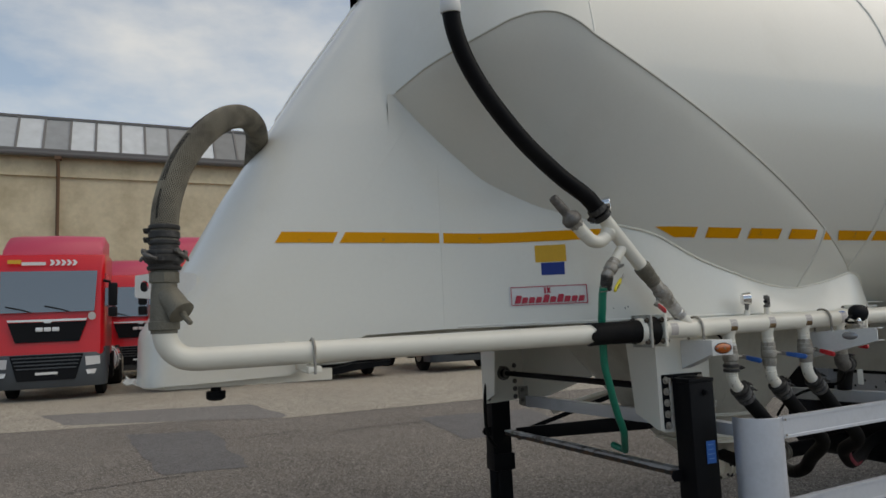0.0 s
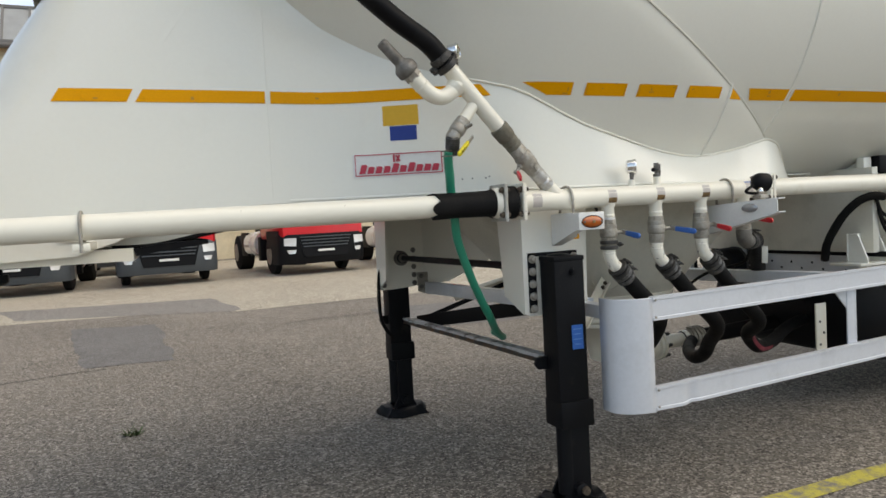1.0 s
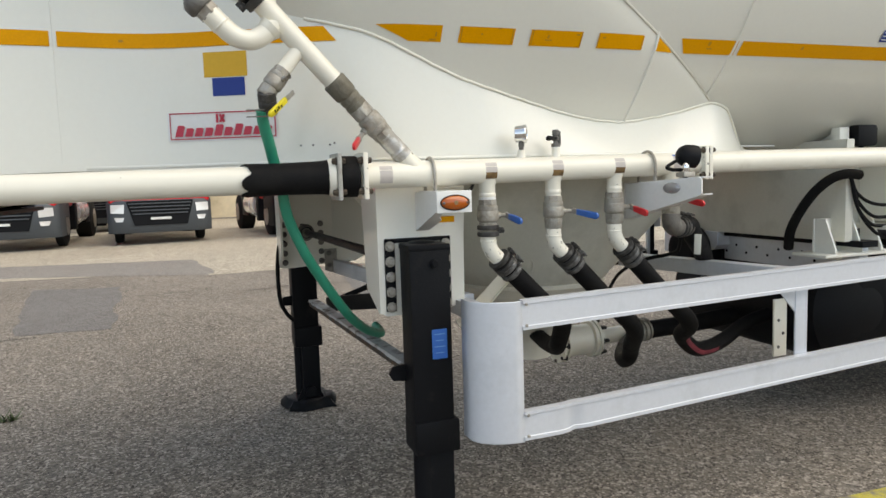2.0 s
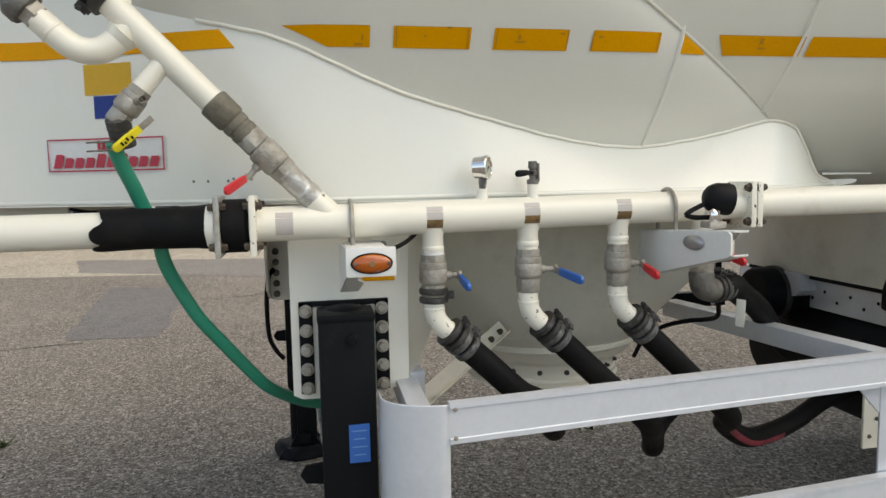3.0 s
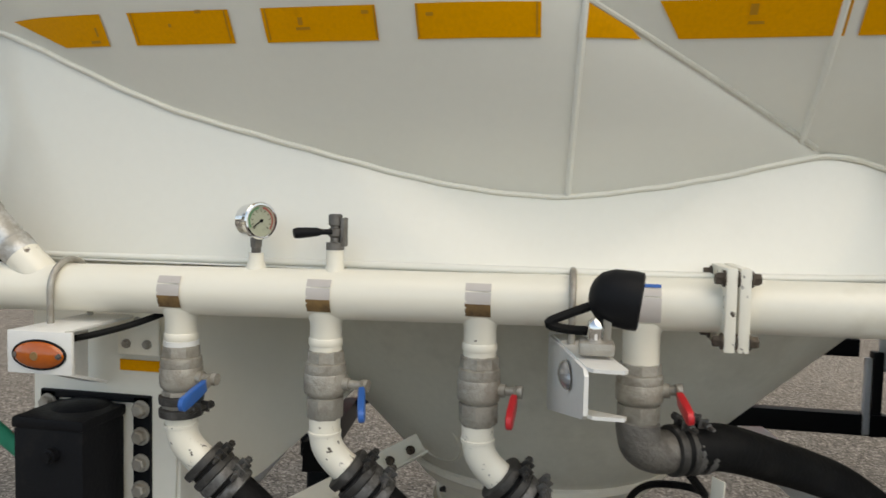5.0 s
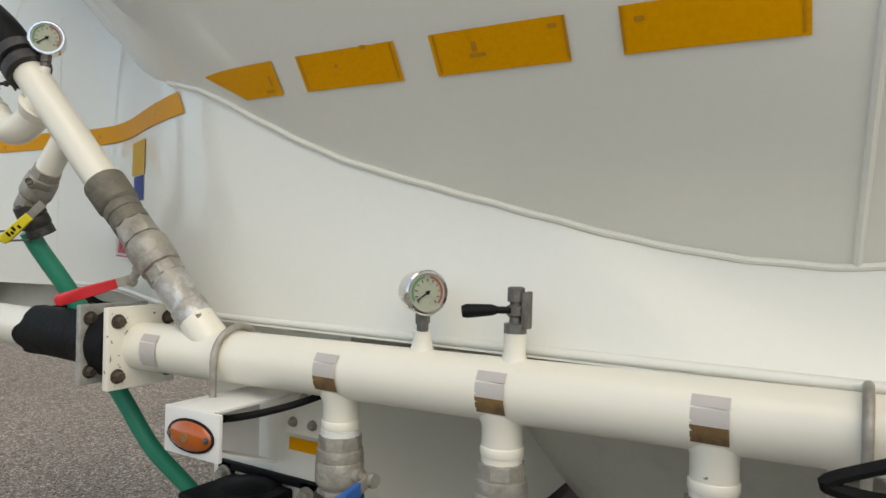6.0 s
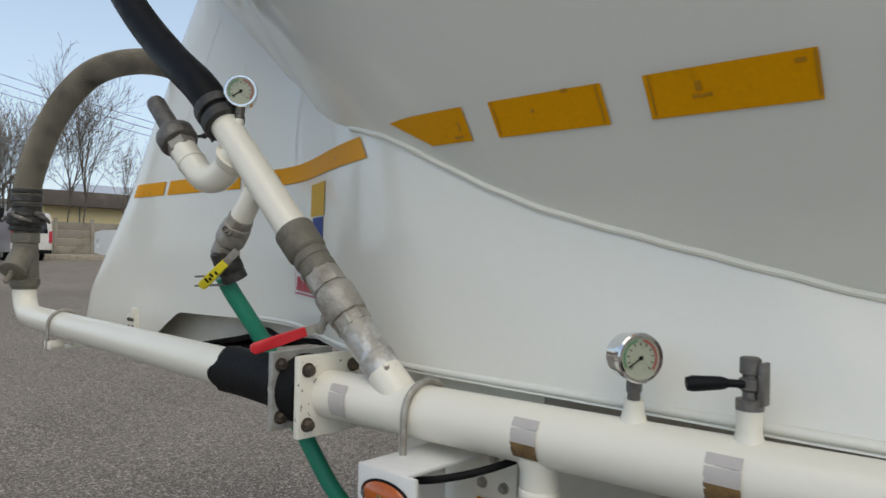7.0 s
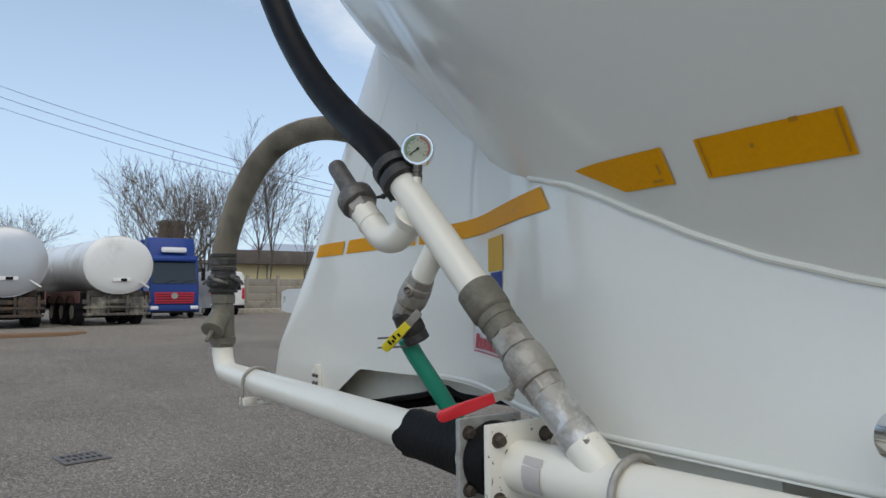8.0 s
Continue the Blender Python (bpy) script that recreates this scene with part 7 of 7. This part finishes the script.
part("upper_roof", bm, TANKGREY, hall, "pale grey upper roof")
for k in range(7):
    bm = B()
    sweep(bm, [(4.2, -15 + 5 * k, 0.0), (4.2, -15 + 5 * k, 4.6)], 0.07, 8)
    part("downpipe", bm, ROOFMETAL, hall)
hall2 = thing("grey_shed", "long low grey shed in the distance", "building", at=(-95, 60, 0.9))
bm = B()
box(bm, (0, 0, 2.8), (10, 70, 5.6))
part("wall", bm, TANKGREY, hall2)
bm = B()
box(bm, (0, 0, 5.8), (11, 72, 0.5), bevel=0.05)
part("roof", bm, ROOFMETAL, hall2)
stack = thing("brick_chimney", "short square brick chimney", "chimney", at=(-62, 16.7, 0.7))
bm = B()
box(bm, (0, 0, 3.9), (2.0, 1.8, 7.8), bevel=0.03)
part("shaft", bm, material("brown_brick", (0.13, 0.08, 0.05), 0.9), stack)
bm = B()
box(bm, (0, 0, 7.9), (2.3, 2.1, 0.3), bevel=0.03)
part("cap", bm, ROOFMETAL, stack)
for k in range(3):
    bm = B()
    a, b = Vector((-70, 2.0 , 21.5 - 1.0 * k)), Vector((-46, 26.0, 10.4 - 0.5 * k))
    sweep(bm, [a.lerp(b, i / 16) - Vector((0, 0, 1.2 * 4 * (i / 16) * (1 - i / 16) * 0.4)) for i in range(17)], 0.02, 5)
    tagged(part("power_line", bm, DARKPLASTIC), "thin dark overhead power line", "cable", group="power lines")


# ---- bare trees ----
def tree(at, height, spread, seed, label, limbs=6, levels=5, thick=0.012, bole=0.14):
    """A leafless tree: a short bole, curved limbs and ever finer twigs."""
    rnd = random.Random(seed)
    t = thing("tree", label, "tree", at=at, group="bare trees")
    trunk, twigs = B(), B()
    share = (bole, 0.40, 0.24, 0.15, 0.10, 0.06)

    def grow(p, d, r, level):
        length = height * share[level] * rnd.uniform(0.75, 1.15)
        pts, rad = [p], [r]
        n = 6 if level == 1 else 4 if level < 4 else 2
        for i in range(n):
            d = (d + Vector((rnd.uniform(-1, 1), rnd.uniform(-1, 1), rnd.uniform(-0.5, 0.9))) * 0.12).normalized()
            p = p + d * length / n
            pts.append(p)
            rad.append(max(0.009, r * (1 - 0.55 * (i + 1) / n)))
        sweep(trunk if level < 2 else twigs, pts, rad, 7 if level < 2 else 4 if level < 3 else 3, caps=False)
        if level >= levels:
            return
        if level == 0:
            for k in range(limbs):
                a = 2 * math.pi * (k + rnd.uniform(-0.3, 0.3)) / limbs
                out = spread * rnd.uniform(0.35, 1.0)
                grow(pts[-1 - (k % 2)], Vector((math.cos(a) * out, math.sin(a) * out, 1)).normalized(), r * rnd.uniform(0.55, 0.8), 1)
            return
        for k in range((6, 4, 4, 2)[min(level - 1, 3)] if levels > 4 else (5, 4, 3, 2)[min(level - 1, 3)]):
            j = n if k == 0 else rnd.randint(1, n)
            a = rnd.uniform(0, 2 * math.pi)
            e = d.orthogonal().normalized()
            out = (e * math.cos(a) + d.cross(e) * math.sin(a)) * rnd.uniform(0.35, 0.85)
            grow(pts[j], (d + out + Vector((0, 0, 0.2))).normalized(), max(0.010, rad[j] * rnd.uniform(0.5, 0.75)), level + 1)

    grow(Vector((0, 0, -0.2)), Vector((0, 0.03, 1)).normalized(), height * thick, 0)
    part("trunk", trunk, BARK, t, smooth=60)
    part("crown", twigs, BARK, t, smooth=60)
    return t


tree(at_ground(-48, 13.6), 12.0, 1.0, 3, "wide bare tree with a dense fan of branches", limbs=9, thick=0.014)
tree(at_ground(-48.5, 16.2), 11.2, 0.5, 8, "bare tree with upright forked branches", limbs=5, bole=0.2)
tree(at_ground(-48, 19.6), 11.0, 0.22, 12, "slim bare tree with upright branches", limbs=3, bole=0.4, thick=0.007)
tree(at_ground(-48.5, 20.5), 11.2, 0.2, 17, "slim bare tree with upright branches", limbs=3, bole=0.42, thick=0.007)
tree(at_ground(-48, 23.35), 8.6, 0.25, 21, "young thin bare tree", limbs=4, bole=0.35, levels=4, thick=0.006)
tree(at_ground(-62, 3.4), 10.2, 1.1, 25, "bare round-crowned tree behind the tankers", levels=5, limbs=7)
for k, (x, y, h) in enumerate(((-85, 6, 8), (-86, 9.5, 9), (-84, 13, 8), (-88, 17, 9), (-80, 36, 8), (-82, 41, 7), (-90, 2, 9), (-92, -6, 10), (-90, 26, 8), (-78, 31, 7))):
    tree(at_ground(x, y), h, 0.7, 40 + k, "hazy bare tree in the distance", levels=3)

# ---- marks and pieces on the ground ----
ground_patch("ground_patch", "smoother dark grey asphalt repair patch", [(-0.03, 7.88), (0.83, 7.80), (0.62, 10.95), (-0.52, 11.28)], PATCH)
ground_patch("ground_patch_2", "long smooth grey repair strip", [(-1.5, 13.2), (1.95, 11.6), (1.55, 14.2), (-2.2, 15.2)], PALEPATCH, 0.009)
ground_patch("ground_patch_3", "pale dusty concrete apron before the trucks", [(-16, 15.2), (1.98, 12.1), (1.9, 31), (-16, 31)], CONCRETE, 0.003)
ground_patch("ground_patch_6", "pale concrete slab edge before the trucks", [(1.8, 11.6), (14, 12.2), (14, 31), (1.8, 31)], CONCRETE, 0.006)
ground_patch("ground_patch_5", "pale dusty worn asphalt before the tankers", [(-17, -24), (-15.5, 12.6), (-40.5, 30), (-41, -24)], DUSTYGROUND, 0.02)
ground_patch("ground_patch_4", "smooth grey repair patch near the legs", [(3.4, 8.0), (5.0, 7.8), (5.4, 10.0), (3.6, 10.2)], PATCH, 0.004)
bm = B()
sheet(bm, [[(x, 2.395 + 0.012 * (x - 3.1) + d + 0.006 * math.sin(x * 7), 0.004) for d in (-0.055, 0.055)] for x in np.linspace(2.7, 12, 60)])
tagged(part("road_marking", bm, LINE), "worn yellow painted line on the asphalt", "marking", kind="structure")


def crack(pts, w):
    bm = B()
    p = catmull([(x, y, 0) for x, y in pts], 10)
    rows = []
    for i, q in enumerate(p):
        ww = w * (0.4 + 0.9 * abs(noise.noise(q * 3.1)))
        j = 0.05 * noise.noise(q * 5.0)
        rows.append([(q.x, q.y + j - ww, ground_z(q.x, q.y) + 0.005), (q.x, q.y + j + ww, ground_z(q.x, q.y) + 0.005)])
    sheet(bm, rows)
    tagged(part("ground_crack", bm, DARKCRACK), "dark open crack in the asphalt", "crack", kind="structure")


DARKCRACK = material("crack_fill", (0.035, 0.033, 0.03), 0.95)
crack([(-1.7, 7.15), (-1.0, 7.42), (-0.35, 7.6), (0.2, 7.72)], 0.016)
crack([(2.2, 9.6), (2.8, 9.75), (3.6, 9.7)], 0.02)
crack([(0.5, 10.0), (1.1, 9.9), (1.8, 10.1)], 0.014)

drain = thing("drain_grate", "square cast iron drain grate set in the asphalt", "drain", at=(-4.96, 2.925, ground_z(-4.96, 2.925)))
drain.rotation_euler = (0, 0, 0.18)
bm = B()
for s in (-1, 1):
    box(bm, (s * 0.215, 0, 0.007), (0.03, 0.44, 0.014), bevel=0.002)
    box(bm, (0, s * 0.205, 0.007), (0.40, 0.03, 0.014), bevel=0.002)
part("frame", bm, IRON, drain)
bm = B()
box(bm, (0, 0, 0.003), (0.42, 0.42, 0.004))
part("pit", bm, BLACK, drain)
for x, w in ((-0.175, 0.05), (0.0, 0.06), (0.175, 0.05)):
    part("cross_bar", box(B(), (x, 0, 0.010), (w, 0.38, 0.012), bevel=0.002), IRON, drain)
for k in range(7):
    part("bar", box(B(), (0, -0.18 + 0.06 * k, 0.0095), (0.40, 0.020, 0.011), bevel=0.002), IRON, drain)
for k in range(3):
    beam2 = tagged(part("timber_beam", box(B(), (0, 0, 0.06), (0.16, 3.2, 0.12), bevel=0.01), WOODMAT), "old brown timber beam lying on the ground", "beam", group="beams on the ground")
    beam2.matrix_basis = pose(-19.2 - 0.35 * k, 2.7 + 0.25 * k, ground_z(-19.2, 2.7), 0, 0, 4 - 3 * k)
weed = tagged(new("weed"), "small green weed tuft in a crack", "plant")
weed.location = (0.53, 5.1, ground_z(0.53, 5.1))
rnd = random.Random(5)
bm = B()
for k in range(40):
    a, l = rnd.uniform(0, 6.28), rnd.uniform(0.03, 0.09)
    p = Vector((rnd.uniform(-0.05, 0.05), rnd.uniform(-0.04, 0.04), 0))
    q = p + Vector((math.cos(a) * l, math.sin(a) * l, l * rnd.uniform(0.3, 0.9)))
    w = Vector((-math.sin(a), math.cos(a), 0)) * 0.006
    f = [bm.verts.new(p - w), bm.verts.new(p + w), bm.verts.new(q)]
    bm.faces.new(f)
part("leaves", bm, material("weed_green", (0.06, 0.09, 0.03), 0.7), weed)
